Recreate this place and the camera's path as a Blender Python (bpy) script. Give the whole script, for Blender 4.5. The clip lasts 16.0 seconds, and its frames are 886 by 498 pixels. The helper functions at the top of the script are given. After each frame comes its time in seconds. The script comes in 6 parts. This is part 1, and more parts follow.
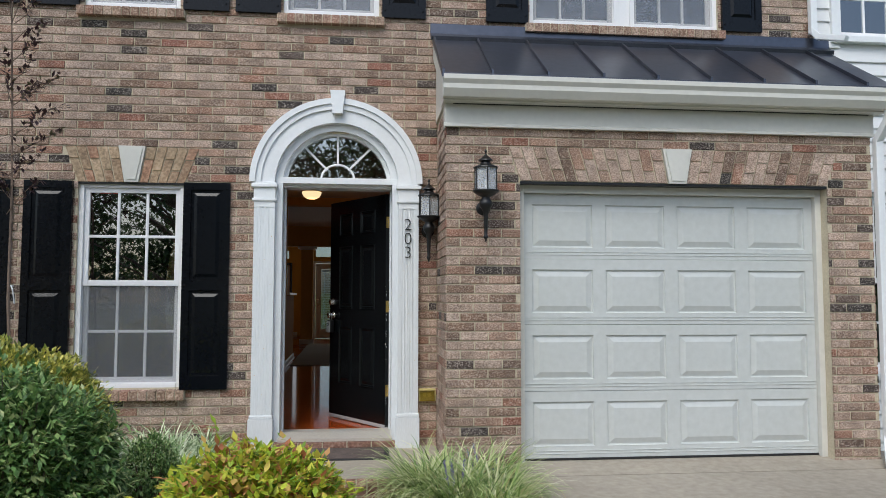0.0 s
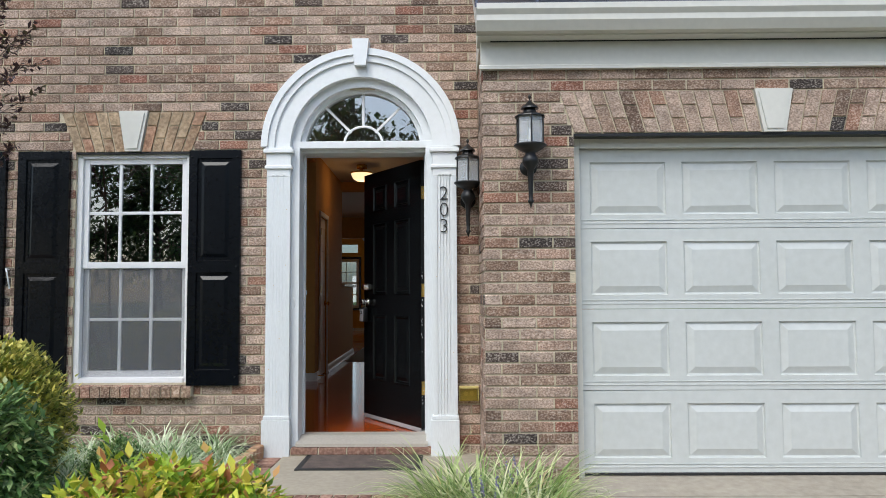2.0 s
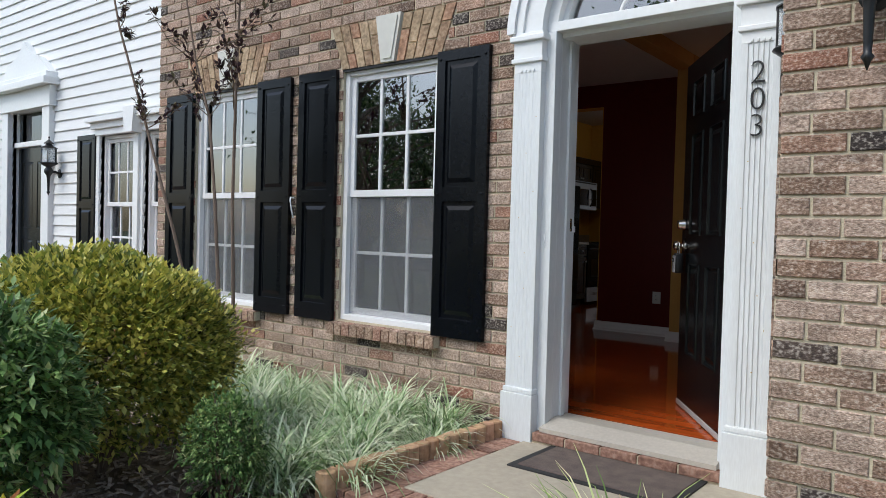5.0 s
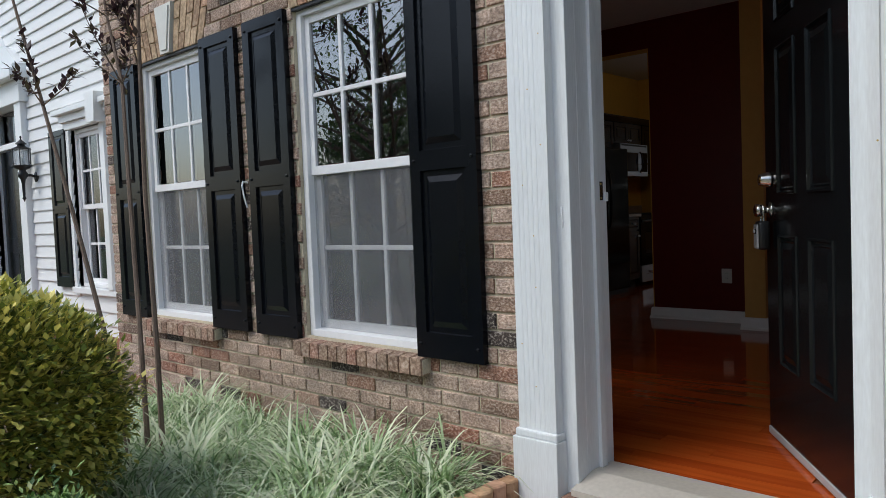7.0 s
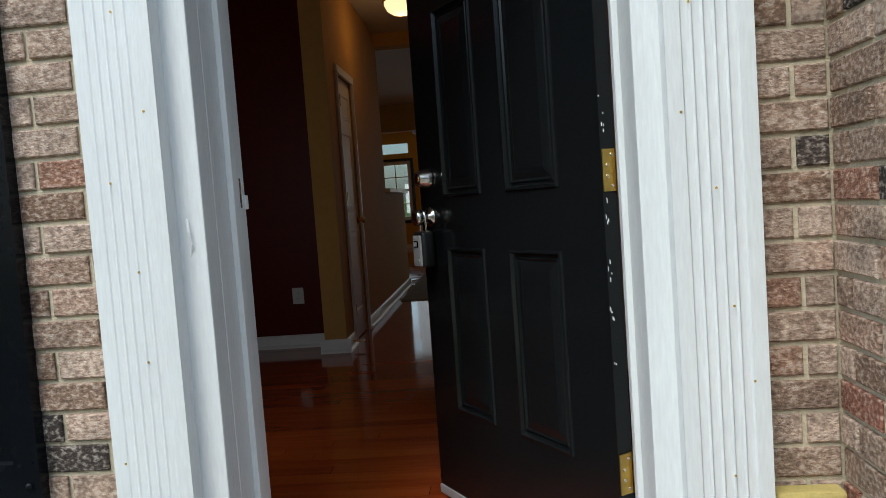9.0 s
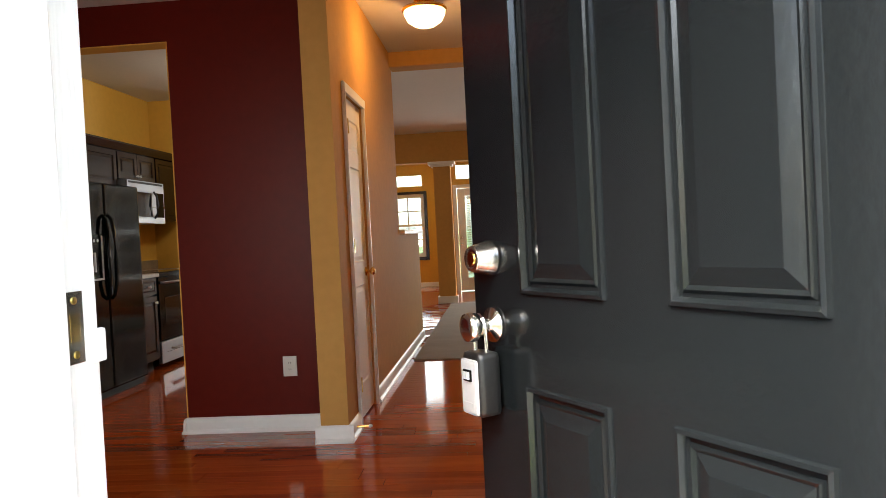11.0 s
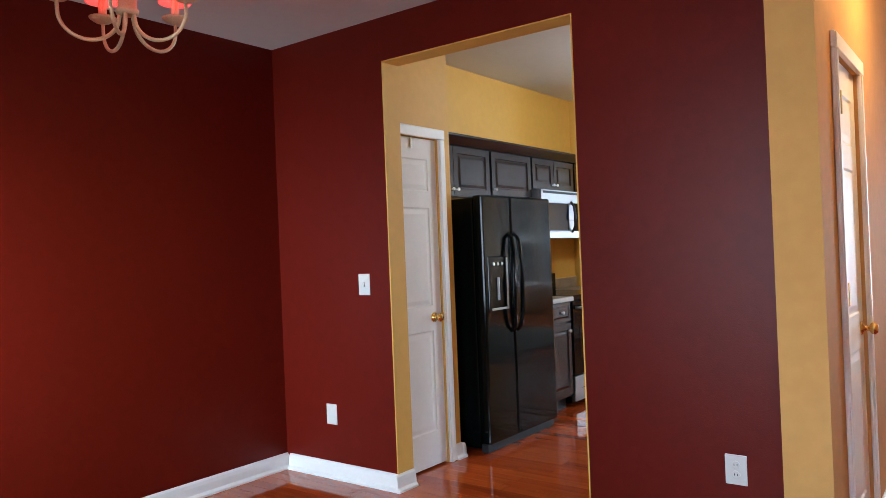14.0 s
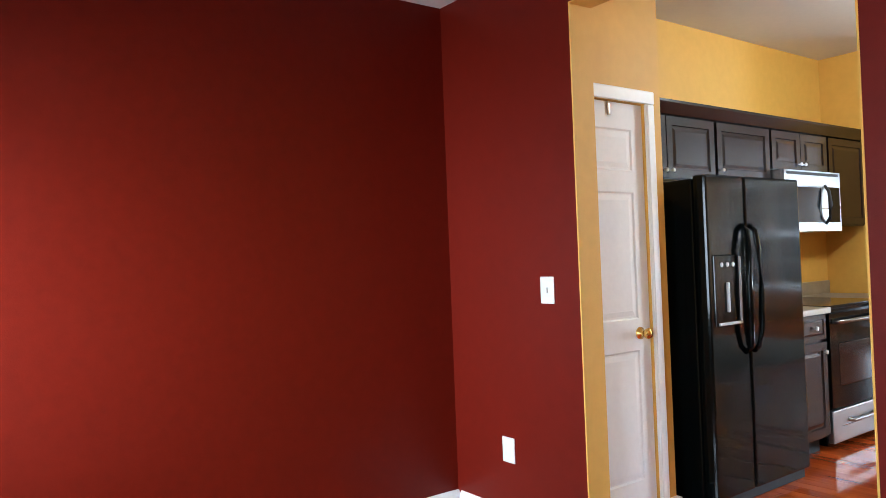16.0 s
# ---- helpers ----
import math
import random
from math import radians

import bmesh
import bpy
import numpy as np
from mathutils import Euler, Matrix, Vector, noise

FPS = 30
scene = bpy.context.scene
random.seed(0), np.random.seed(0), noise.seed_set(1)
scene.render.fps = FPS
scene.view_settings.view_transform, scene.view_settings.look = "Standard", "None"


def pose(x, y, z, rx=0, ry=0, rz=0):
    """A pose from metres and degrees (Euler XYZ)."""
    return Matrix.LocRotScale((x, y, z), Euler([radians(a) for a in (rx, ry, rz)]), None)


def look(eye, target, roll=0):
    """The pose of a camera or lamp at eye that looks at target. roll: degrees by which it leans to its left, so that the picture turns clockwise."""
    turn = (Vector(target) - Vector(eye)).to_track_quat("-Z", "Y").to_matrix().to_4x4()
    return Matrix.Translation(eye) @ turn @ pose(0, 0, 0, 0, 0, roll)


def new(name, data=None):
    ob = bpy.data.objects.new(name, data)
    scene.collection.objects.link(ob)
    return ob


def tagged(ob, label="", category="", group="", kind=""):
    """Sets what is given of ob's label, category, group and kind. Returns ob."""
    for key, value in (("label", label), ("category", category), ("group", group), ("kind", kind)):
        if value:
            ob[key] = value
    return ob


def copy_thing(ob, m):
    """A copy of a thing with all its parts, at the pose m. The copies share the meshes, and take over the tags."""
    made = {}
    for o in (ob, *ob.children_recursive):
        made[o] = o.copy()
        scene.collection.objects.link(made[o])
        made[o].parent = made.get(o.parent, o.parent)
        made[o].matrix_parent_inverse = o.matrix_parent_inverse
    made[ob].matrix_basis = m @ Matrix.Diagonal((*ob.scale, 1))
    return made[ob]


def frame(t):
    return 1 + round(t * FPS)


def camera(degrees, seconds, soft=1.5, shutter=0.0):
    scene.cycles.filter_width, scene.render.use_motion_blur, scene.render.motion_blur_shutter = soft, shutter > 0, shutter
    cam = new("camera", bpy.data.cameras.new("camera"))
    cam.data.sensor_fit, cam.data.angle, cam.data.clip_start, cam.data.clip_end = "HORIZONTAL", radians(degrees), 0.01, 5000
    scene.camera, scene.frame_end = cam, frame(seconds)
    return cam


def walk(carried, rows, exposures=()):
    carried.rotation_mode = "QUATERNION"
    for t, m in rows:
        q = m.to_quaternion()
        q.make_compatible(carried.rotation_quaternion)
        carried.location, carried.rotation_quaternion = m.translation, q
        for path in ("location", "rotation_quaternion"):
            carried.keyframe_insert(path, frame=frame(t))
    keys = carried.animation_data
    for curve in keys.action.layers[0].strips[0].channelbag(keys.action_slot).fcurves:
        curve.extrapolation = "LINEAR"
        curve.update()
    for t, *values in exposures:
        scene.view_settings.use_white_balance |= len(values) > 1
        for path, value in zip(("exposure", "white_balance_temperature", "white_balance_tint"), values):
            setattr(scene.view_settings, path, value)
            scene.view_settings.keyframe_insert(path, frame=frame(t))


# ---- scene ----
cam = camera(62.2, 16.0, soft=0.55)
PATH = [
    (0, (0.06, 0.149, 1.437), (0.263, 2.134, 1.565), 0.1),
    (0.5, (0.103, 0.29, 1.356), (0.242, 2.282, 1.452), 0.6),
    (1, (0.159, 0.578, 1.297), (0.274, 2.571, 1.413), 0.4),
    (1.5, (0.271, 0.829, 1.315), (0.333, 2.824, 1.449), -0.8),
    (2, (0.452, 1.088, 1.312), (0.427, 3.084, 1.436), -0.3),
    (2.5, (0.698, 1.402, 1.323), (0.582, 3.397, 1.416), 0.3),
    (3, (0.964, 1.672, 1.319), (0.668, 3.649, 1.361), 0.4),
    (3.5, (1.16, 1.94, 1.299), (0.628, 3.868, 1.302), 1.2),
    (4, (1.25, 2.283, 1.301), (0.503, 4.138, 1.278), 1.8),
    (4.5, (1.339, 2.632, 1.284), (0.311, 4.347, 1.241), 2.5),
    (4.7, (1.352, 2.752, 1.3), (0.203, 4.389, 1.26), 2.9),
    (6.8, (0.906, 4.035, 1.286), (-0.504, 5.451, 1.193), -1.5),
    (7, (0.815, 4.107, 1.289), (-0.542, 5.574, 1.195), -2.3),
    (7.5, (0.562, 4.303, 1.28), (-0.592, 5.934, 1.194), -4.0),
    (8, (0.326, 4.441, 1.303), (-0.448, 6.281, 1.175), -4.8),
    (8.5, (0.103, 4.613, 1.291), (-0.239, 6.578, 1.141), -5.4),
    (9, (-0.007, 4.861, 1.296), (-0.19, 6.849, 1.171), -4.1),
    (9.2, (-0.062, 4.956, 1.289), (-0.209, 6.949, 1.192), -3.6),
    (11.3, (-0.242, 6.09, 1.467), (-0.476, 8.075, 1.427), -2.6),
    (11.5, (-0.265, 6.205, 1.484), (-0.566, 8.182, 1.435), -2.7),
    (12, (-0.276, 6.415, 1.479), (-0.827, 8.337, 1.426), -2.5),
    (12.5, (-0.324, 6.6, 1.504), (-1.144, 8.422, 1.458), -2.3),
    (13, (-0.464, 6.839, 1.556), (-1.458, 8.574, 1.501), -2.1),
    (13.5, (-0.569, 6.982, 1.602), (-1.694, 8.636, 1.557), -2.0),
    (14, (-0.658, 7.185, 1.608), (-1.906, 8.748, 1.616), -2.3),
    (14.5, (-0.837, 7.36, 1.61), (-2.138, 8.878, 1.645), -2.8),
    (15, (-1.001, 7.527, 1.612), (-2.343, 9.009, 1.644), -3.4),
    (15.5, (-1.111, 7.736, 1.595), (-2.596, 9.076, 1.62), -3.1),
    (16, (-1.203, 7.907, 1.6), (-2.838, 9.057, 1.626), -2.2),
]
# the clip's own exposure and white balance: it opens up and warms on stepping indoors
EXPOSURES = [(0, 0.42, 6050, 6), (2, 0.68, 6050, 6), (4.7, 0.66, 6050, 6), (7.0, 0.4, 6050, 6), (8.0, 0.75, 6000, 5), (8.5, 0.7, 6000, 4), (9.2, 0.72, 6050, 1), (10.4, 1.8, 6200, 3), (11.1, 4.05, 7000, 5), (11.3, 4.25, 7700, 6), (12.5, 4.3, 7500, 6), (13.0, 4.45, 5800, 1), (14.0, 4.75, 5100, 0), (15.0, 5.1, 5150, 0), (16, 5.32, 5200, 0)]
walk(cam, [(t, look(eye, target, roll)) for t, eye, target, roll in PATH], EXPOSURES)

# the rooms stand a little out of square with the front of the house, turned about the front door
ROOMS = Matrix.Translation((-0.2, 6.6, 0)) @ Matrix.Rotation(radians(1.4), 4, "Z") @ Matrix.Translation((0.2, -6.6, 0))

# ---- world, sun, large lights ----
world = bpy.data.worlds.new("overcast_sky")
scene.world = world
world.use_nodes = True
wn, wl = world.node_tree.nodes, world.node_tree.links
sky = wn.new("ShaderNodeTexSky")
sky.sky_type, sky.sun_disc = "NISHITA", False
sky.sun_elevation, sky.sun_rotation = radians(52), radians(205)
sky.air_density, sky.dust_density, sky.ozone_density = 1.0, 3.0, 1.0
wl.new(sky.outputs[0], wn["Background"].inputs[0])
wn["Background"].inputs[1].default_value = 0.15

sun_data = bpy.data.lights.new("sun", "SUN")
sun_data.energy, sun_data.angle, sun_data.color = 0.85, radians(25), (1.0, 0.98, 0.95)
sun_ob = new("sun", sun_data)
sun_ob.matrix_world = look((0, 0, 20), (0 + 8, 16, 20 - 23))


def area_lamp(name, eye, target, w, h, energy, color, turn=Matrix.Identity(4)):
    d = bpy.data.lights.new(name, "AREA")
    d.shape, d.size, d.size_y, d.energy, d.color = "RECTANGLE", w, h, energy, color
    ob = new(name, d)
    ob.matrix_world = turn @ look(eye, target)
    return ob


# daylight entering by the rear windows and the glazed rear door
area_lamp("rear_daylight", (-0.45, 20.2, 1.6), (-0.45, 10, 1.3), 0.8, 1.8, 0.7, (0.92, 0.96, 1.0), ROOMS)
area_lamp("rear_window_daylight", (-2.6, 21.9, 1.9), (-2.6, 10, 1.2), 2.0, 1.8, 3.2, (0.92, 0.96, 1.0), ROOMS)
area_lamp("living_window_daylight", (1.6, 20.72, 1.85), (0.6, 12, 1.3), 1.9, 2.1, 22, (0.95, 0.98, 1.0), ROOMS)
# daylight entering by the two front windows of the dining room
for x, lean, watts, wide in ((-1.9, 0.05, 0.66, 100), (-3.65, -0.32, 1.0, 78)):
    area_lamp("front_window_daylight", (x, 6.95, 1.6), (x + lean, 7.95, 1.43), 0.7, 1.3, watts, (0.97, 0.97, 0.98)).data.spread = radians(wide)
# daylight falling in under the head of the open front door
area_lamp("front_door_daylight", (-0.22, 6.67, 2.2), (-0.7, 11.0, 0.9), 0.8, 0.3, 0.14, (0.92, 0.96, 1.0))


def point_lamp(name, at, energy, color, radius=0.05):
    d = bpy.data.lights.new(name, "POINT")
    d.energy, d.color, d.shadow_soft_size = energy, color, radius
    ob = new(name, d)
    ob.location = ROOMS @ Vector(at)
    return ob


point_lamp("hall_bulb", (-0.655, 10.9, 2.78), 1.1, (1.0, 0.48, 0.15), 0.06)
# added fill lamp with no fixture, in place of the kitchen's daylight
point_lamp("kitchen_bulb", (-2.3, 12.8, 2.9), 2.0, (1.0, 0.94, 0.84), 0.1)

# ---- materials ----
def material(name, color, rough=0.6, metal=0.0, var=0.12, scale=8.0, bump=0.0, bump_scale=60.0, spec=0.5, second=None, stretch=(1, 1, 1), coat=0.0, rough_var=0.08):
    """Principled surface, coloured by two scales of noise in world space."""
    m = bpy.data.materials.new(name)
    m.use_nodes = True
    n, l = m.node_tree.nodes, m.node_tree.links
    p = n["Principled BSDF"]
    p.inputs["Metallic"].default_value = metal
    p.inputs["Specular IOR Level"].default_value = spec
    p.inputs["Coat Weight"].default_value = coat
    p.inputs["Coat Roughness"].default_value = 0.08
    g = n.new("ShaderNodeNewGeometry")
    mp = n.new("ShaderNodeMapping")
    mp.inputs["Scale"].default_value = stretch
    l.new(g.outputs["Position"], mp.inputs[0])
    big, fine = n.new("ShaderNodeTexNoise"), n.new("ShaderNodeTexNoise")
    big.inputs["Scale"].default_value, fine.inputs["Scale"].default_value = scale * 0.25, scale * 6
    big.inputs["Detail"].default_value = fine.inputs["Detail"].default_value = 3
    for t in (big, fine):
        l.new(mp.outputs[0], t.inputs["Vector"])
    add = n.new("ShaderNodeMath")
    add.operation = "ADD"
    l.new(big.outputs[0], add.inputs[0])
    l.new(fine.outputs[0], add.inputs[1])
    ramp = n.new("ShaderNodeMapRange")
    ramp.inputs["From Min"].default_value, ramp.inputs["From Max"].default_value = 0.65, 1.35
    l.new(add.outputs[0], ramp.inputs["Value"])
    mix = n.new("ShaderNodeMix")
    mix.data_type = "RGBA"
    low = second or tuple(c * (1 - var) for c in color)
    mix.inputs[6].default_value = (*low, 1)
    mix.inputs[7].default_value = (*[min(1, c * (1 + var)) for c in color], 1)
    l.new(ramp.outputs[0], mix.inputs[0])
    l.new(mix.outputs[2], p.inputs["Base Color"])
    rr = n.new("ShaderNodeMapRange")
    rr.inputs["To Min"].default_value, rr.inputs["To Max"].default_value = max(0.02, rough - rough_var), min(1, rough + rough_var)
    l.new(big.outputs[0], rr.inputs["Value"])
    l.new(rr.outputs[0], p.inputs["Roughness"])
    if bump:
        b, bt = n.new("ShaderNodeBump"), n.new("ShaderNodeTexNoise")
        bt.inputs["Scale"].default_value, bt.inputs["Detail"].default_value = bump_scale, 4
        l.new(mp.outputs[0], bt.inputs["Vector"])
        b.inputs["Strength"].default_value, b.inputs["Distance"].default_value = bump, 0.01
        l.new(bt.outputs[0], b.inputs["Height"])
        l.new(b.outputs[0], p.inputs["Normal"])
    return m


def pieces_material(name, stops, rough, bump, bump_scale, noise_scale, speck=(0.6, 0.55, 0.5), speck_amount=0.25, stretch=(1, 1, 1), spec=0.4, coat=0.0, dark=0.55):
    """A surface of loose pieces: each piece takes its own tone, with blotches over it."""
    m = bpy.data.materials.new(name)
    m.use_nodes = True
    n, l = m.node_tree.nodes, m.node_tree.links
    p = n["Principled BSDF"]
    p.inputs["Roughness"].default_value, p.inputs["Specular IOR Level"].default_value = rough, spec
    p.inputs["Coat Weight"].default_value, p.inputs["Coat Roughness"].default_value = coat, 0.07
    oi, g = n.new("ShaderNodeObjectInfo"), n.new("ShaderNodeNewGeometry")
    add, fr = n.new("ShaderNodeMath"), n.new("ShaderNodeMath")
    add.operation, fr.operation = "ADD", "FRACT"
    l.new(oi.outputs["Random"], add.inputs[0])
    l.new(g.outputs["Random Per Island"], add.inputs[1])
    l.new(add.outputs[0], fr.inputs[0])
    ramp = n.new("ShaderNodeValToRGB")
    e = ramp.color_ramp.elements
    while len(e) < len(stops):
        e.new(0.5)
    for k, (at, c) in enumerate(stops):
        e[k].position, e[k].color = at, (*c, 1)
    l.new(fr.outputs[0], ramp.inputs[0])
    mp = n.new("ShaderNodeMapping")
    mp.inputs["Scale"].default_value = stretch
    l.new(g.outputs["Position"], mp.inputs[0])
    off = n.new("ShaderNodeVectorMath")
    off.operation = "ADD"
    sc = n.new("ShaderNodeMath")
    sc.operation = "MULTIPLY"
    sc.inputs[1].default_value = 37.0
    l.new(fr.outputs[0], sc.inputs[0])
    l.new(mp.outputs[0], off.inputs[0])
    l.new(sc.outputs[0], off.inputs[1])
    t1, t2 = n.new("ShaderNodeTexNoise"), n.new("ShaderNodeTexNoise")
    t1.inputs["Scale"].default_value, t1.inputs["Detail"].default_value = noise_scale, 5
    t2.inputs["Scale"].default_value, t2.inputs["Detail"].default_value = noise_scale * 0.12, 2
    l.new(off.outputs[0], t1.inputs["Vector"])
    l.new(mp.outputs[0], t2.inputs["Vector"])
    r1 = n.new("ShaderNodeMapRange")
    r1.inputs["From Min"].default_value, r1.inputs["From Max"].default_value = 0.5, 0.72
    r1.inputs["To Max"].default_value = speck_amount
    l.new(t1.outputs[0], r1.inputs["Value"])
    mix = n.new("ShaderNodeMix")
    mix.data_type = "RGBA"
    mix.inputs[7].default_value = (*speck, 1)
    l.new(r1.outputs[0], mix.inputs[0])
    l.new(ramp.outputs[0], mix.inputs[6])
    r2 = n.new("ShaderNodeMapRange")
    r2.inputs["From Min"].default_value, r2.inputs["From Max"].default_value = 0.3, 0.7
    r2.inputs["To Min"].default_value, r2.inputs["To Max"].default_value = dark + 0.25, 1.1
    l.new(t2.outputs[0], r2.inputs["Value"])
    r3 = n.new("ShaderNodeMapRange")
    r3.inputs["From Min"].default_value, r3.inputs["From Max"].default_value = 0.3, 0.55
    r3.inputs["To Min"].default_value = dark
    l.new(t1.outputs[0], r3.inputs["Value"])
    mul = n.new("ShaderNodeMath")
    mul.operation = "MULTIPLY"
    l.new(r2.outputs[0], mul.inputs[0])
    l.new(r3.outputs[0], mul.inputs[1])
    fin = n.new("ShaderNodeMix")
    fin.data_type, fin.blend_type = "RGBA", "MULTIPLY"
    fin.inputs[0].default_value = 1
    l.new(mix.outputs[2], fin.inputs[6])
    l.new(mul.outputs[0], fin.inputs[7])
    l.new(fin.outputs[2], p.inputs["Base Color"])
    b = n.new("ShaderNodeBump")
    bt = n.new("ShaderNodeTexNoise")
    bt.inputs["Scale"].default_value, bt.inputs["Detail"].default_value = bump_scale, 4
    l.new(off.outputs[0], bt.inputs["Vector"])
    b.inputs["Strength"].default_value, b.inputs["Distance"].default_value = bump, 0.006
    l.new(bt.outputs[0], b.inputs["Height"])
    l.new(b.outputs[0], p.inputs["Normal"])
    return m


BRICK = pieces_material("brick_brown", [(0.0, (0.04, 0.033, 0.03)), (0.045, (0.1, 0.072, 0.06)), (0.09, (0.29, 0.18, 0.12)), (0.35, (0.45, 0.315, 0.235)),
                        (0.7, (0.58, 0.43, 0.335)), (0.92, (0.42, 0.25, 0.17)), (0.975, (0.36, 0.165, 0.105)), (1.0, (0.33, 0.13, 0.085))], 0.85, 1.0, 210, 100, (0.78, 0.71, 0.61), 0.55,
                        stretch=(0.8, 0.8, 1.1), dark=0.42)
ROWLOCK = pieces_material("rowlock_brick", [(0.0, (0.3, 0.18, 0.12)), (0.4, (0.42, 0.28, 0.195)), (0.75, (0.5, 0.36, 0.265)), (1.0, (0.4, 0.21, 0.145))], 0.85, 1.0, 170, 70, (0.74, 0.65, 0.53), 0.5, dark=0.45)
SILLBRICK = pieces_material("sill_brick_tan", [(0.0, (0.36, 0.23, 0.14)), (0.4, (0.48, 0.34, 0.21)), (0.75, (0.56, 0.41, 0.26)), (1.0, (0.46, 0.24, 0.15))], 0.85, 1.0, 130, 40, (0.7, 0.58, 0.42), 0.45, dark=0.5)
MORTAR = material("mortar", (0.54, 0.475, 0.345), 0.95, var=0.2, scale=14, bump=0.5, bump_scale=120)
PAVER = pieces_material("paver_red", [(0.0, (0.2, 0.1, 0.07)), (0.5, (0.31, 0.17, 0.12)), (1.0, (0.38, 0.22, 0.16))], 0.8, 0.7, 90, 45, (0.5, 0.4, 0.32), 0.4)
EDGER = pieces_material("edging_tan", [(0.0, (0.42, 0.24, 0.13)), (0.5, (0.55, 0.36, 0.2)), (1.0, (0.5, 0.29, 0.18))], 0.85, 0.5, 70, 24, (0.5, 0.4, 0.3), 0.3)
WHITE = material("white_paint", (0.78, 0.8, 0.8), 0.42, var=0.04, scale=5, bump=0.04, bump_scale=30)
WHITE_OLD = material("weathered_white_paint", (0.71, 0.74, 0.745), 0.45, var=0.05, scale=6, bump=0.07, bump_scale=22, stretch=(5, 5, 0.6), second=(0.64, 0.66, 0.66))
CREAM = material("cream_trim", (0.63, 0.62, 0.56), 0.45, var=0.05, scale=4, bump=0.04)
GARAGE = material("garage_door_paint", (0.55, 0.57, 0.55), 0.4, var=0.05, scale=3, bump=0.03, bump_scale=60, second=(0.5, 0.52, 0.495))
VINYL = material("vinyl_frame", (0.8, 0.8, 0.8), 0.35, var=0.03)
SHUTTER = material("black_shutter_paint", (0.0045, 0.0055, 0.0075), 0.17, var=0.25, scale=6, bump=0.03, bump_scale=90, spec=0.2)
DOORBLACK = material("black_door_paint", (0.0062, 0.0074, 0.0082), 0.17, var=0.06, scale=4, bump=0.03, bump_scale=70, spec=0.34)
SEAM = material("dark_bronze_metal_roof", (0.09, 0.097, 0.12), 0.3, metal=0.7, var=0.2, scale=3, bump=0.06, bump_scale=6)
IRON = material("black_iron", (0.008, 0.008, 0.008), 0.4, metal=0.0, var=0.3, scale=30, bump=0.1)
CONCRETE = material("concrete", (0.37, 0.33, 0.255), 0.85, var=0.14, scale=5, bump=0.25, bump_scale=150, second=(0.32, 0.28, 0.215))
DRIVE = material("driveway_concrete", (0.35, 0.31, 0.245), 0.8, var=0.14, scale=3, bump=0.25, bump_scale=150, second=(0.26, 0.225, 0.175))
ASPHALT = material("asphalt", (0.05, 0.05, 0.05), 0.9, var=0.25, scale=20, bump=0.3, bump_scale=200)
GRASS_SOIL = material("lawn", (0.07, 0.1, 0.04), 0.95, var=0.4, scale=20, bump=0.5, bump_scale=80, second=(0.05, 0.055, 0.025))
MULCH = pieces_material("mulch_bark", [(0.0, (0.16, 0.11, 0.085)), (0.5, (0.38, 0.29, 0.225)), (1.0, (0.64, 0.53, 0.45))], 0.95, 0.6, 60, 40)
SOIL = material("soil", (0.2, 0.145, 0.105), 0.95, var=0.45, scale=25, bump=0.8, bump_scale=50)
SIDING = material("white_vinyl_siding", (0.74, 0.75, 0.74), 0.5, var=0.05, scale=3, bump=0.08, bump_scale=40, stretch=(0.3, 1, 6))
CHROME = material("satin_nickel", (0.62, 0.6, 0.56), 0.22, metal=1.0, var=0.06, scale=30)
BRASS = material("polished_brass", (0.78, 0.52, 0.16), 0.2, metal=1.0, var=0.08, scale=30)
TARNISH = material("tarnished_brass", (0.6, 0.42, 0.12), 0.32, metal=1.0, var=0.25, scale=60, bump=0.1)
ALUMINIUM = material("aluminium_sill", (0.56, 0.52, 0.45), 0.45, metal=0.3, var=0.1, scale=10)
RUBBER = material("black_rubber", (0.02, 0.02, 0.02), 0.7, var=0.2)
MAT_BROWN = material("brown_door_mat", (0.13, 0.1, 0.085), 0.95, var=0.35, scale=60, bump=0.8, bump_scale=250)
RED = material("dark_red_wall_paint", (0.1, 0.005, 0.0012), 0.42, var=0.1, scale=3, bump=0.1, bump_scale=220, spec=0.2)
TAN = material("ochre_wall_paint", (0.55, 0.31, 0.095), 0.75, var=0.06, scale=3, bump=0.1, bump_scale=220, spec=0.06)
YELLOW = material("golden_yellow_wall_paint", (0.66, 0.38, 0.065), 0.6, var=0.05, scale=3, bump=0.1, bump_scale=220, spec=0.35)
CEIL = material("ceiling_paint", (0.68, 0.66, 0.62), 0.9, var=0.03, scale=4, bump=0.15, bump_scale=180)
INWHITE = material("white_trim_enamel", (0.8, 0.79, 0.75), 0.42, var=0.03, scale=6, spec=0.5)
WOOD = pieces_material("cherry_floor_plank", [(0.0, (0.27, 0.04, 0.006)), (0.35, (0.35, 0.056, 0.008)), (0.7, (0.41, 0.075, 0.011)), (1.0, (0.31, 0.046, 0.007))], 0.08, 0.02, 30, 20,
                       (0.36, 0.085, 0.018), 0.3, stretch=(0.12, 1.4, 1), spec=0.48, coat=0.1, dark=0.82)
DOORWHITE = material("white_door_paint", (0.8, 0.79, 0.76), 0.55, var=0.03, scale=6, spec=0.22)
WOOD_BED = material("floor_joint", (0.22, 0.07, 0.02), 0.6, var=0.2)
CARPET = material("grey_beige_carpet", (0.4, 0.37, 0.32), 1.0, var=0.12, scale=20, bump=1.0, bump_scale=350)
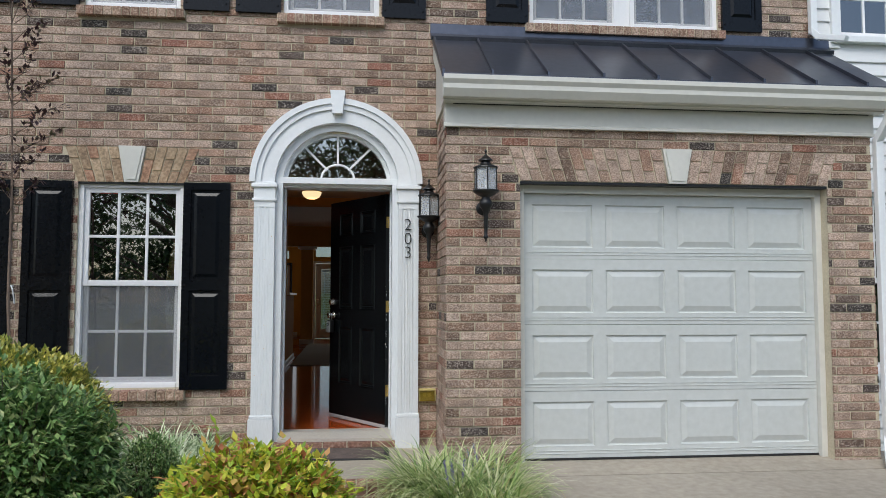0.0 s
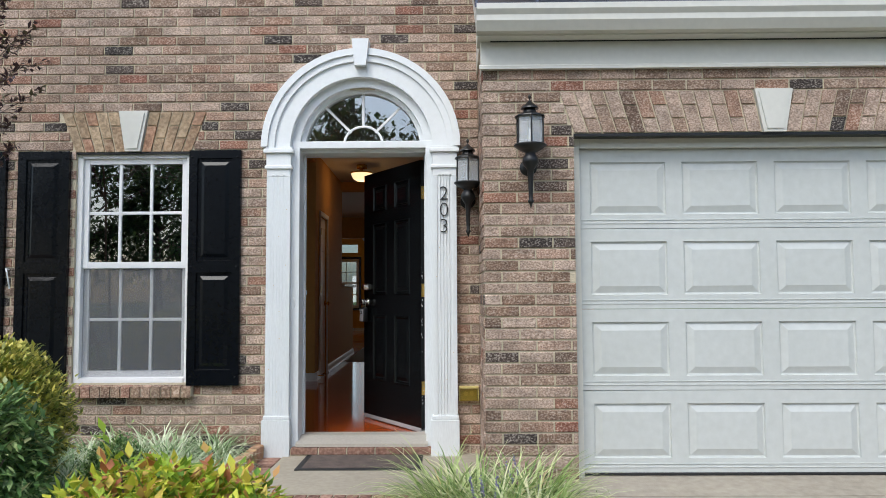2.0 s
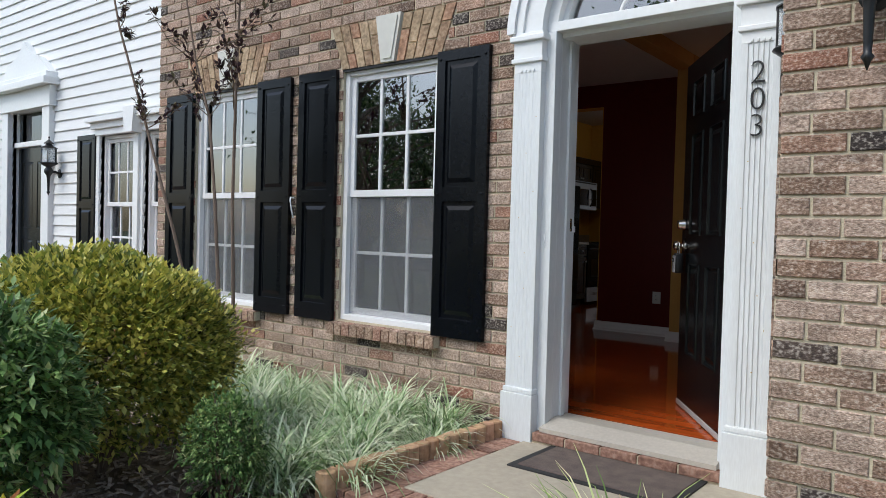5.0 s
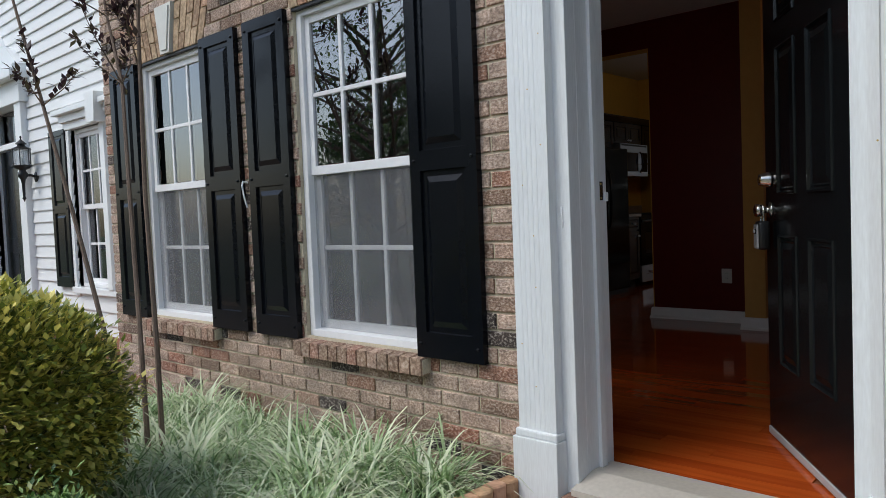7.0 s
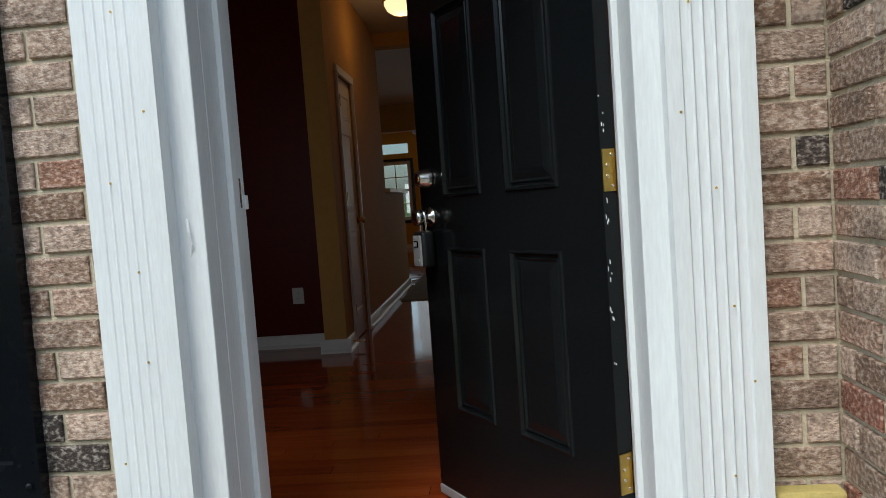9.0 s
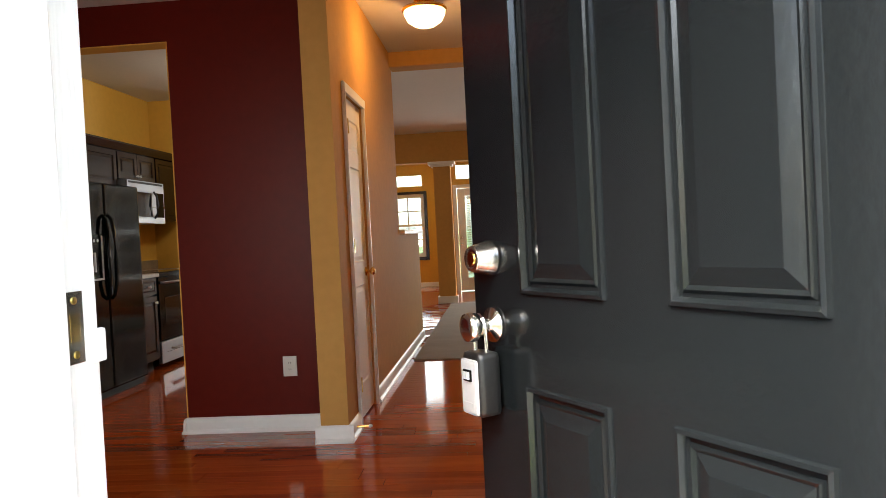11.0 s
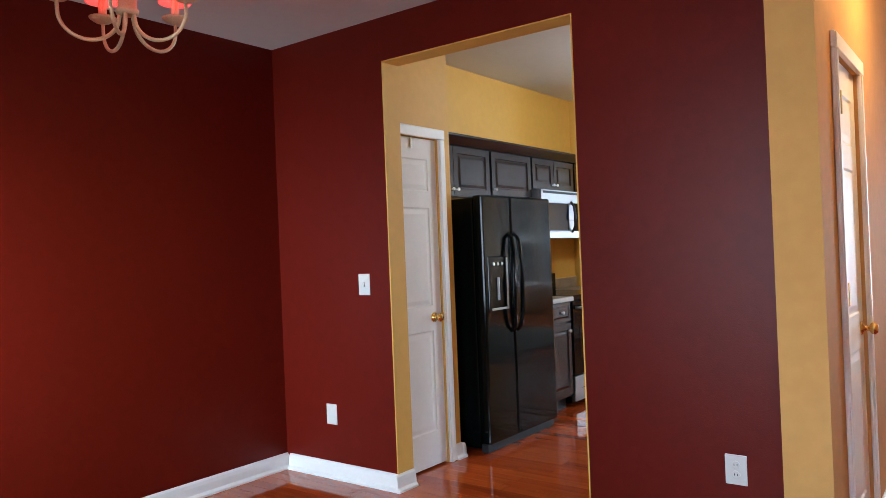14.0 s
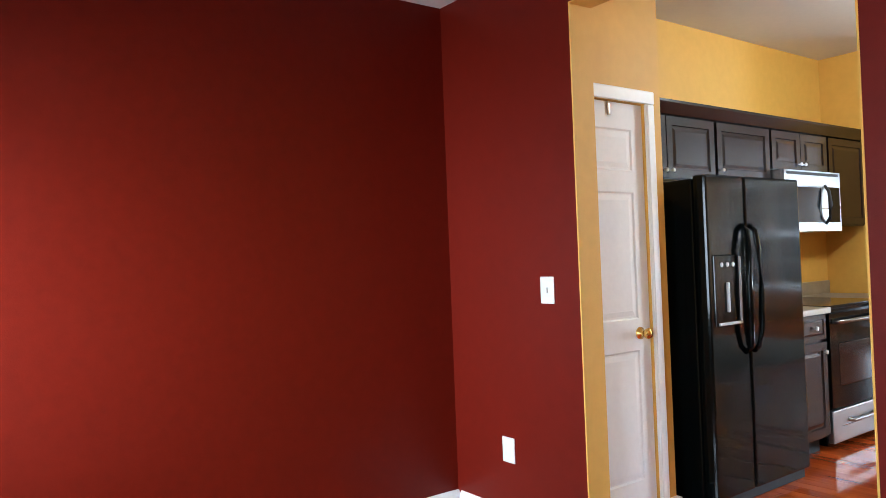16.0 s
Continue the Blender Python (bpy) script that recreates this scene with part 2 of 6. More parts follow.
CABINET = material("dark_espresso_cabinet", (0.016, 0.007, 0.004), 0.22, var=0.25, scale=8, stretch=(1, 1, 0.15), spec=0.36)
BLACKGLOSS = material("black_appliance", (0.002, 0.003, 0.003), 0.07, var=0.15, scale=4, bump=0.02, bump_scale=40, spec=0.14)
DARKGLASS = material("black_oven_glass", (0.004, 0.004, 0.005), 0.06, var=0.1, scale=4, spec=0.6)
STEEL = material("stainless_steel", (0.34, 0.35, 0.37), 0.3, metal=1.0, var=0.05, scale=10, stretch=(1, 0.1, 8))
COUNTER = material("laminate_counter", (0.3, 0.23, 0.16), 0.4, var=0.3, scale=40)
PLATE = material("white_switch_plate", (0.64, 0.62, 0.57), 0.35, var=0.02)
SILVERPAINT = material("aged_gold_chandelier", (0.62, 0.47, 0.28), 0.4, metal=0.25, var=0.2, scale=40)
BARK = material("grey_brown_bark", (0.16, 0.115, 0.085), 0.9, var=0.3, scale=30, bump=0.5, bump_scale=60, stretch=(1, 1, 0.3))
LILAC = material("lilac_petal", (0.22, 0.2, 0.34), 0.7, var=0.2, scale=60)
BLIND = material("white_blind_slat", (0.75, 0.75, 0.73), 0.5, var=0.03)
SHADE_CLOTH = material("grey_woven_shade", (0.36, 0.36, 0.37), 0.85, var=0.28, scale=9, bump=0.3, bump_scale=120, stretch=(0.25, 1, 7))
GREY_PLASTIC = material("light_grey_plastic", (0.4, 0.4, 0.4), 0.35, var=0.05)
YELLOWED = material("yellowed_plastic", (0.55, 0.45, 0.16), 0.35, var=0.15, scale=30)
GRASS_OUT = material("far_foliage", (0.16, 0.22, 0.1), 0.9, var=0.4, scale=2)


def glass(name, tint=(0.9, 0.95, 0.95), rough=0.0, ior=3.0):
    m = bpy.data.materials.new(name)
    m.use_nodes = True
    n, l = m.node_tree.nodes, m.node_tree.links
    n.remove(n["Principled BSDF"])
    tr, gl, mx, fr = n.new("ShaderNodeBsdfTransparent"), n.new("ShaderNodeBsdfGlossy"), n.new("ShaderNodeMixShader"), n.new("ShaderNodeFresnel")
    tr.inputs[0].default_value = (*tint, 1)
    gl.inputs["Roughness"].default_value = rough
    fr.inputs[0].default_value = ior
    l.new(fr.outputs[0], mx.inputs[0])
    l.new(tr.outputs[0], mx.inputs[1])
    l.new(gl.outputs[0], mx.inputs[2])
    l.new(mx.outputs[0], n["Material Output"].inputs[0])
    return m


GLASS = glass("window_glass", (0.82, 0.86, 0.86))
GLASS_FRONT = glass("coated_window_glass", (0.8, 0.84, 0.84), 0.0, 3.9)
CLEAR_YELLOW = glass("yellowed_clear_plastic", (0.96, 0.88, 0.5), 0.1, 1.4)


def screen_material(name, color, cover):
    """A woven insect screen: partly open."""
    m = bpy.data.materials.new(name)
    m.use_nodes = True
    n, l = m.node_tree.nodes, m.node_tree.links
    p, tr, mx = n["Principled BSDF"], n.new("ShaderNodeBsdfTransparent"), n.new("ShaderNodeMixShader")
    p.inputs["Base Color"].default_value, p.inputs["Roughness"].default_value = (*color, 1), 0.6
    mx.inputs[0].default_value = cover
    l.new(tr.outputs[0], mx.inputs[1])
    l.new(p.outputs[0], mx.inputs[2])
    l.new(mx.outputs[0], n["Material Output"].inputs[0])
    return m


LAMPGLASS = screen_material("hazy_lantern_glass", (0.7, 0.74, 0.76), 0.3)
SCREEN = screen_material("insect_screen", (0.2, 0.205, 0.215), 0.25)


def glowing(name, color, strength):
    m = bpy.data.materials.new(name)
    m.use_nodes = True
    p = m.node_tree.nodes["Principled BSDF"]
    p.inputs["Base Color"].default_value = (*color, 1)
    p.inputs["Emission Color"].default_value, p.inputs["Emission Strength"].default_value = (*color, 1), strength
    return m


DOME_GLOW = glowing("lit_frosted_dome", (1.0, 0.72, 0.38), 0.8)
BULB_GLOW = glowing("lit_candle_bulb", (1.0, 0.75, 0.45), 0.8)
SHADE_GLOW = glowing("lit_red_shade", (0.8, 0.03, 0.02), 0.12)


def leaf_material(name, stops, rough=0.5):
    m = bpy.data.materials.new(name)
    m.use_nodes = True
    n, l = m.node_tree.nodes, m.node_tree.links
    p = n["Principled BSDF"]
    p.inputs["Roughness"].default_value = rough
    g, oi, add, fr = n.new("ShaderNodeNewGeometry"), n.new("ShaderNodeObjectInfo"), n.new("ShaderNodeMath"), n.new("ShaderNodeMath")
    add.operation, fr.operation = "ADD", "FRACT"
    l.new(g.outputs["Random Per Island"], add.inputs[0])
    l.new(oi.outputs["Random"], add.inputs[1])
    l.new(add.outputs[0], fr.inputs[0])
    ramp = n.new("ShaderNodeValToRGB")
    e = ramp.color_ramp.elements
    while len(e) < len(stops):
        e.new(0.5)
    for k, (at, c) in enumerate(stops):
        e[k].position, e[k].color = at, (*c, 1)
    l.new(fr.outputs[0], ramp.inputs[0])
    l.new(ramp.outputs[0], p.inputs["Base Color"])
    tl, mx = n.new("ShaderNodeBsdfTranslucent"), n.new("ShaderNodeMixShader")
    l.new(ramp.outputs[0], tl.inputs[0])
    mx.inputs[0].default_value = 0.3
    l.new(p.outputs[0], mx.inputs[1])
    l.new(tl.outputs[0], mx.inputs[2])
    l.new(mx.outputs[0], n["Material Output"].inputs[0])
    return m


LEAF_GLOBE = leaf_material("boxwood_leaf", [(0, (0.06, 0.09, 0.02)), (0.3, (0.25, 0.3, 0.05)), (0.6, (0.55, 0.52, 0.1)), (0.85, (0.82, 0.72, 0.19)), (1, (0.2, 0.24, 0.05))])
LEAF_NANDINA = leaf_material("nandina_green_leaf", [(0, (0.04, 0.085, 0.024)), (0.45, (0.15, 0.28, 0.075)), (0.85, (0.36, 0.49, 0.17)), (1, (0.52, 0.54, 0.26))])
LEAF_GOLD = leaf_material("gold_and_rust_leaf", [(0, (0.14, 0.28, 0.03)), (0.3, (0.4, 0.52, 0.04)), (0.62, (0.68, 0.66, 0.07)), (0.8, (0.68, 0.46, 0.12)), (0.92, (0.55, 0.24, 0.1)), (1, (0.4, 0.13, 0.07))])
LEAF_GRASS = leaf_material("liriope_blade", [(0, (0.1, 0.18, 0.04)), (0.3, (0.28, 0.4, 0.11)), (0.7, (0.66, 0.72, 0.34)), (0.95, (0.8, 0.77, 0.52)), (1, (0.6, 0.46, 0.22))])
LEAF_GRASS_BLUE = leaf_material("silver_liriope_blade", [(0, (0.09, 0.17, 0.05)), (0.3, (0.36, 0.5, 0.23)), (0.65, (0.78, 0.85, 0.6)), (1, (0.82, 0.82, 0.64))])
LEAF_MYRTLE = leaf_material("plum_myrtle_leaf", [(0, (0.03, 0.015, 0.02)), (0.6, (0.06, 0.03, 0.035)), (1, (0.1, 0.09, 0.04))])
LEAF_TREE = leaf_material("tree_leaf", [(0, (0.04, 0.07, 0.025)), (0.6, (0.09, 0.14, 0.045)), (1, (0.15, 0.2, 0.06))])

# ---- building helpers ----
def bm_object(name, bm, mat, parent=None, smooth=False):
    me = bpy.data.meshes.new(name)
    bm.normal_update()
    bm.to_mesh(me)
    bm.free()
    if mat:
        me.materials.append(mat)
    if smooth:
        for f in me.polygons:
            f.use_smooth = True
    ob = new(name, me)
    if parent:
        ob.parent = parent
    return ob


def part(name, bm, mat, parent, label="", smooth=False):
    ob = bm_object(name, bm, mat, parent, smooth)
    return tagged(ob, label) if label else ob


def pydata(name, verts, faces, mat, parent=None):
    me = bpy.data.meshes.new(name)
    me.from_pydata(verts, [], faces)
    me.materials.append(mat)
    ob = new(name, me)
    if parent:
        ob.parent = parent
    return ob


def thing(name, label, category, at=(0, 0, 0), turn=0, group="", kind=""):
    e = new(name)
    e.empty_display_size = 0.1
    e.matrix_basis = pose(*at, 0, 0, turn)
    return tagged(e, label, category, group, kind)


def setting(ob, label="", category=""):
    return tagged(ob, label, category, "", "structure")


def box(lo, hi, bevel=0.0, bm=None):
    """A box in a bmesh, with rounded edges where bevel is given."""
    own = bmesh.new()
    r = bmesh.ops.create_cube(own, size=1)
    for v in r["verts"]:
        for k in range(3):
            v.co[k] = (lo[k] + hi[k]) / 2 + v.co[k] * (hi[k] - lo[k])
    if bevel:
        bmesh.ops.bevel(own, geom=own.edges[:], offset=bevel, segments=2, affect="EDGES", profile=0.6)
    if bm is None:
        return own
    return merge(bm, own)


def merge(bm, own):
    tmp = bpy.data.meshes.new("tmp")
    own.to_mesh(tmp)
    own.free()
    bm.from_mesh(tmp)
    bpy.data.meshes.remove(tmp)
    return bm


def cyl(r0, r1, a, b, seg=16, bm=None):
    """A cone or rod from a to b."""
    own = bmesh.new()
    a, b = Vector(a), Vector(b)
    bmesh.ops.create_cone(own, cap_ends=True, segments=seg, radius1=r0, radius2=r1, depth=(b - a).length)
    m = Matrix.Translation((a + b) / 2) @ (b - a).to_track_quat("Z", "Y").to_matrix().to_4x4()
    bmesh.ops.transform(own, matrix=m, verts=own.verts)
    return own if bm is None else merge(bm, own)


def lathe(profile, at=(0, 0, 0), axis="z", seg=20, bm=None):
    """A turned body from (radius, height) pairs."""
    own = bmesh.new()
    rings = []
    for r, h in profile:
        ring = []
        for k in range(seg):
            a = 2 * math.pi * k / seg
            p = (r * math.cos(a), r * math.sin(a), h)
            if axis == "y":
                p = (p[0], h, p[1])
            elif axis == "x":
                p = (h, p[0], p[1])
            ring.append(own.verts.new(Vector(p) + Vector(at)))
        rings.append(ring)
    for p, q in zip(rings, rings[1:]):
        for k in range(seg):
            own.faces.new((p[k], p[(k + 1) % seg], q[(k + 1) % seg], q[k]))
    for ring in (rings[0], rings[-1]):
        own.faces.new(ring)
    bmesh.ops.recalc_face_normals(own, faces=own.faces)
    return own if bm is None else merge(bm, own)


def tube(points, r0, r1, seg=8, bm=None):
    """A bent rod through points, tapering from r0 to r1."""
    own = bmesh.new()
    pts = [Vector(p) for p in points]
    rings = []
    for k, p in enumerate(pts):
        d = (pts[min(k + 1, len(pts) - 1)] - pts[max(k - 1, 0)]).normalized()
        q = d.to_track_quat("Z", "Y")
        r = r0 + (r1 - r0) * k / (len(pts) - 1)
        rings.append([own.verts.new(p + q @ Vector((r * math.cos(2 * math.pi * j / seg), r * math.sin(2 * math.pi * j / seg), 0))) for j in range(seg)])
    for p, q in zip(rings, rings[1:]):
        for j in range(seg):
            own.faces.new((p[j], p[(j + 1) % seg], q[(j + 1) % seg], q[j]))
    own.faces.new(rings[0][::-1])
    own.faces.new(rings[-1])
    return own if bm is None else merge(bm, own)


def prism(outline, axis, lo, hi, bm=None):
    """A closed outline in the plane across axis, drawn out from lo to hi. axis x: (y, z); y: (x, z); z: (x, y)."""
    own = bmesh.new()

    def at(p, d):
        return {"x": (d, p[0], p[1]), "y": (p[0], d, p[1]), "z": (p[0], p[1], d)}[axis]
    a = [own.verts.new(at(p, lo)) for p in outline]
    b = [own.verts.new(at(p, hi)) for p in outline]
    own.faces.new(a)
    own.faces.new(b[::-1])
    for k in range(len(a)):
        j = (k + 1) % len(a)
        own.faces.new((a[k], b[k], b[j], a[j]))
    bmesh.ops.recalc_face_normals(own, faces=own.faces)
    return own if bm is None else merge(bm, own)


def panelled(us, vs, cells, thick, rings, both=False):
    """A slab with panels. Across x from us[0] to us[-1], up z, front at y = 0, back at y = thick. cells: (i, j) of the grid that carry a panel of
    nested rings (inset, depth)."""
    own = bmesh.new()
    seen = {}

    def vert(x, y, z):
        key = (round(x, 5), round(y, 5), round(z, 5))
        if key not in seen:
            seen[key] = own.verts.new(key)
        return seen[key]

    for y0, sign, todo in ((0.0, 1, cells), (thick, -1, cells if both else ())):
        for i in range(len(us) - 1):
            for j in range(len(vs) - 1):
                q = [(us[i], vs[j]), (us[i + 1], vs[j]), (us[i + 1], vs[j + 1]), (us[i], vs[j + 1])]
                if (i, j) not in todo:
                    f = [vert(x, y0, z) for x, z in q]
                    own.faces.new(f if sign > 0 else f[::-1])
                    continue
                prev = [vert(x, y0, z) for x, z in q]
                for inset, depth in rings:
                    r = [(us[i] + inset, vs[j] + inset), (us[i + 1] - inset, vs[j] + inset), (us[i + 1] - inset, vs[j + 1] - inset), (us[i] + inset, vs[j + 1] - inset)]
                    cur = [vert(x, y0 + sign * depth, z) for x, z in r]
                    for k in range(4):
                        f = (prev[k], prev[(k + 1) % 4], cur[(k + 1) % 4], cur[k])
                        own.faces.new(f if sign > 0 else f[::-1])
                    prev = cur
                own.faces.new(prev if sign > 0 else prev[::-1])
    for a, b in [((us[k], vs[0]), (us[k + 1], vs[0])) for k in range(len(us) - 1)] + [((us[k + 1], vs[-1]), (us[k], vs[-1])) for k in range(len(us) - 1)] + \
            [((us[-1], vs[k]), (us[-1], vs[k + 1])) for k in range(len(vs) - 1)] + [((us[0], vs[k + 1]), (us[0], vs[k])) for k in range(len(vs) - 1)]:
        own.faces.new((vert(a[0], thick, a[1]), vert(b[0], thick, b[1]), vert(b[0], 0, b[1]), vert(a[0], 0, a[1])))
    bmesh.ops.recalc_face_normals(own, faces=own.faces)
    return own


def holed_wall(along, us, zs, holes, d0, d1):
    """A wall in a bmesh along x or y, from depth d0 to d1, with rectangular holes (u0, u1, z0, z1) through it."""
    us = sorted({*us, *[h[0] for h in holes], *[h[1] for h in holes]})
    zs = sorted({*zs, *[h[2] for h in holes], *[h[3] for h in holes]})
    own = bmesh.new()
    seen = {}

    def vert(u, d, z):
        if (u, d, z) not in seen:
            seen[u, d, z] = own.verts.new((u, d, z) if along == "x" else (d, u, z))
        return seen[u, d, z]

    def solid(i, j):
        if not (0 <= i < len(us) - 1 and 0 <= j < len(zs) - 1):
            return False
        u, z = (us[i] + us[i + 1]) / 2, (zs[j] + zs[j + 1]) / 2
        return not any(a < u < b and c < z < d for a, b, c, d in holes)

    for i in range(len(us) - 1):
        for j in range(len(zs) - 1):
            if not solid(i, j):
                continue
            u0, u1, z0, z1 = us[i], us[i + 1], zs[j], zs[j + 1]
            for d in (d0, d1):
                own.faces.new([vert(u0, d, z0), vert(u1, d, z0), vert(u1, d, z1), vert(u0, d, z1)])
            for ni, nj, a, b in ((i - 1, j, (u0, z0), (u0, z1)), (i + 1, j, (u1, z0), (u1, z1)), (i, j - 1, (u0, z0), (u1, z0)), (i, j + 1, (u0, z1), (u1, z1))):
                if not solid(ni, nj):
                    own.faces.new([vert(a[0], d0, a[1]), vert(b[0], d0, b[1]), vert(b[0], d1, b[1]), vert(a[0], d1, a[1])])
    bmesh.ops.recalc_face_normals(own, faces=own.faces)
    return own


COURSE, BRICK_L, JOINT = 0.0714, 0.216, 0.0115


def lay_bricks(wall, origin, udir, out, length, z0, z1, blocked, near, mat=BRICK, name="brick", proud=0.009):
    """Running-bond courses on a wall from origin along udir, facing out. blocked(z) gives the stretches left free in the course at z;
    near(u, z) tells the bricks that become parts of their own."""
    udir, out, up, o = Vector(udir), Vector(out), Vector((0, 0, 1)), Vector(origin)
    verts, faces, shared = [], [], None
    shape = ((0, 0, -0.004), (1, 0, -0.004), (1, 1, -0.004), (0, 1, -0.004), (0, 0, 0.7), (1, 0, 0.7), (1, 1, 0.7), (0, 1, 0.7), (0, 0, 1), (1, 0, 1), (1, 1, 1), (0, 1, 1))
    quads = ((0, 1, 5, 4), (1, 2, 6, 5), (2, 3, 7, 6), (3, 0, 4, 7), (4, 5, 9, 8), (5, 6, 10, 9), (6, 7, 11, 10), (7, 4, 8, 11), (8, 9, 10, 11))
    h = COURSE - JOINT
    rnd = random.Random(len(wall.name) + int(length * 100))

    def corners(w, d):
        c = 0.003
        out_pts = []
        for k, (a, b, e) in enumerate(shape):
            x, z = a * w, b * h
            if k > 7:
                x += c if a == 0 else -c
                z += c if b == 0 else -c
            out_pts.append((x, z, e * d if e > 0 else -0.004))
        return out_pts
    flip = udir.cross(up).dot(out) < 0
    fq = [q[::-1] if flip else q for q in quads]
    made = 0
    for k in range(int((z1 - z0) / COURSE)):
        z = z0 + k * COURSE
        free = [(0.0, length)]
        for a, b in blocked(o.z + z + h / 2):
            free = [s for p, q in free for s in ((p, min(q, a)), (max(p, b), q)) if s[1] - s[0] > 0.03]
        shift = (0.5 if k % 2 else 0.0) * BRICK_L + rnd.uniform(-0.006, 0.006)
        u = -BRICK_L + shift
        while u < length:
            for p, q in free:
                a, b = max(u, p), min(u + BRICK_L - JOINT, q)
                if b - a < 0.025:
                    continue
                d = proud + rnd.uniform(-0.002, 0.002)
                if b - a > BRICK_L - JOINT - 0.002 and near(a, z) and made < 300:
                    if shared is None:
                        shared = bpy.data.meshes.new(name)
                        shared.from_pydata([udir * x + up * zz + out * e for x, zz, e in corners(BRICK_L - JOINT, proud)], [], fq)
                        shared.materials.append(mat)
                    ob = new(name, shared)
                    ob.parent = wall
                    ob.location = o + udir * a + up * z + out * (d - proud)
                    made += 1
                else:
                    base = len(verts)
                    verts += [o + udir * (a + x) + up * (z + zz) + out * e for x, zz, e in corners(b - a, d)]
                    faces += [[base + i for i in f] for f in fq]
            u += BRICK_L
    rest = pydata("brickwork", verts, faces, mat, wall)
    return tagged(rest, "weathered brown brick courses", "", "", "stuff")


def jack_arch(wall, xc, y, z0, z1, half_low, half_top, key_low, key_top, count):
    """Splayed soldier bricks over an opening, two pieces to a soldier, as parts."""
    rnd = random.Random(int(xc * 100) + count)
    for side in (-1, 1):
        for k in range(count):
            def edge(s, z):
                f = (z - z0) / (z1 - z0)
                lo, hi = key_low + (half_low - key_low) * s, key_top + (half_top - key_top) * s
                return lo + (hi - lo) * f
            s0, s1 = k / count, (k + 1) / count
            cut = z0 + (z1 - z0) * (0.34 if k % 2 else 0.66)
            for a, b in ((z0, cut - 0.005), (cut + 0.005, z1)):
                g = 0.006
                d = 0.011 + rnd.uniform(-0.002, 0.002)
                pts = [(xc + side * (edge(s0, a) + g), a), (xc + side * (edge(s1, a) - g), a), (xc + side * (edge(s1, b) - g), b), (xc + side * (edge(s0, b) + g), b)]
                bm = prism(pts, "y", y - d, y + 0.02)
                part("brick", bm, SILLBRICK if count < 8 else BRICK, wall)

# ---- the front of the house ----
FLOOR, PORCH, YF, YG = 0.285, 0.18, 6.42, 5.70
XL, XR = -4.60, 4.16
GX0, GX1, GZ0, GZ1 = 1.225, 3.745, 0.17, 2.31
DX0, DX1, DXC, DZ1, SPRING = -0.66, 0.265, -0.205, 2.36, 2.385
LOW_WINDOWS = [(-4.045, -3.195), (-2.315, -1.465)]
HIGH_WINDOWS = [(-4.045, -3.195), (-2.315, -1.535), (-0.68, 0.14), (1.47, 3.22)]
WZ0, WZ1 = 0.685, 2.37
UZ0, UZ1 = 3.86, 5.35

holes = [(a, b, WZ0, WZ1) for a, b in LOW_WINDOWS] + [(a, b, UZ0, UZ1) for a, b in HIGH_WINDOWS] + [(DX0, DX1, -0.1, 2.83)]
front = bm_object("wall_front", holed_wall("x", [XL, 0.655, XR], [-0.1, 2.9, 5.75], holes + [(0.655, XR, -0.1, 2.9)], YF, YF + 0.2), MORTAR)
setting(front, "brown brick front wall with tan mortar joints", "wall")
ghole = [(GX0, GX1, -0.1, GZ1)]
garage_front = setting(bm_object("wall_garage_front", holed_wall("x", [0.655, 4.13], [-0.1, 3.0], ghole, YG, YG + 0.2), MORTAR), "brown brick garage front wall", "wall")
garage_side = setting(bm_object("wall_garage_side", box((0.655, YG + 0.2, -0.1), (0.855, YF + 0.2, 3.0)), MORTAR), "brown brick side wall of the garage", "wall")
garage_east = setting(bm_object("wall_garage_east", box((3.93, YG + 0.2, -0.1), (4.13, YF + 0.2, 3.0)), MORTAR), "plain brick wall", "wall")


def front_blocked(z):
    s = []
    for a, b in LOW_WINDOWS:
        if WZ0 - 0.1 < z < WZ0:
            s.append((a - 0.045, b + 0.045))
        elif WZ0 <= z < WZ1:
            s.append((a, b))
        elif WZ1 <= z < WZ1 + 0.3:
            g = 0.115 * (z - WZ1) / 0.3
            s.append((a - 0.005 - g, b + 0.005 + g))
    for a, b in HIGH_WINDOWS:
        if UZ0 - 0.1 < z < UZ0:
            s.append((a - 0.045, b + 0.045))
        elif UZ0 <= z < UZ1:
            s.append((a, b))
    if z < SPRING:
        s.append((-0.88, 0.475))
    elif z < SPRING + 0.71:
        w = math.sqrt(0.71 ** 2 - (z - SPRING) ** 2)
        s.append((DXC - w, DXC + w))
    if 3.0 < z < SPRING + 0.78:
        s.append((DXC - 0.06, DXC + 0.06))
    if z < 3.78:
        s.append((0.645, 5))
    return [(a - XL, b - XL) for a, b in s]


lay_bricks(front, (XL, YF, 0.0), (1, 0, 0), (0, -1, 0), XR - XL, 0.033, 5.74, front_blocked, lambda u, z: 0.3 < z < 2.36 and (-1.5 < u + XL < 0.66 or -3.3 < u + XL < -2.2))


def garage_blocked(z):
    if z < GZ1:
        return [(GX0 - 0.655, GX1 - 0.655)]
    if z < GZ1 + 0.3:
        g = 0.1 * (z - GZ1) / 0.3
        return [(GX0 - 0.655 - g, GX1 - 0.655 + g)]
    return []


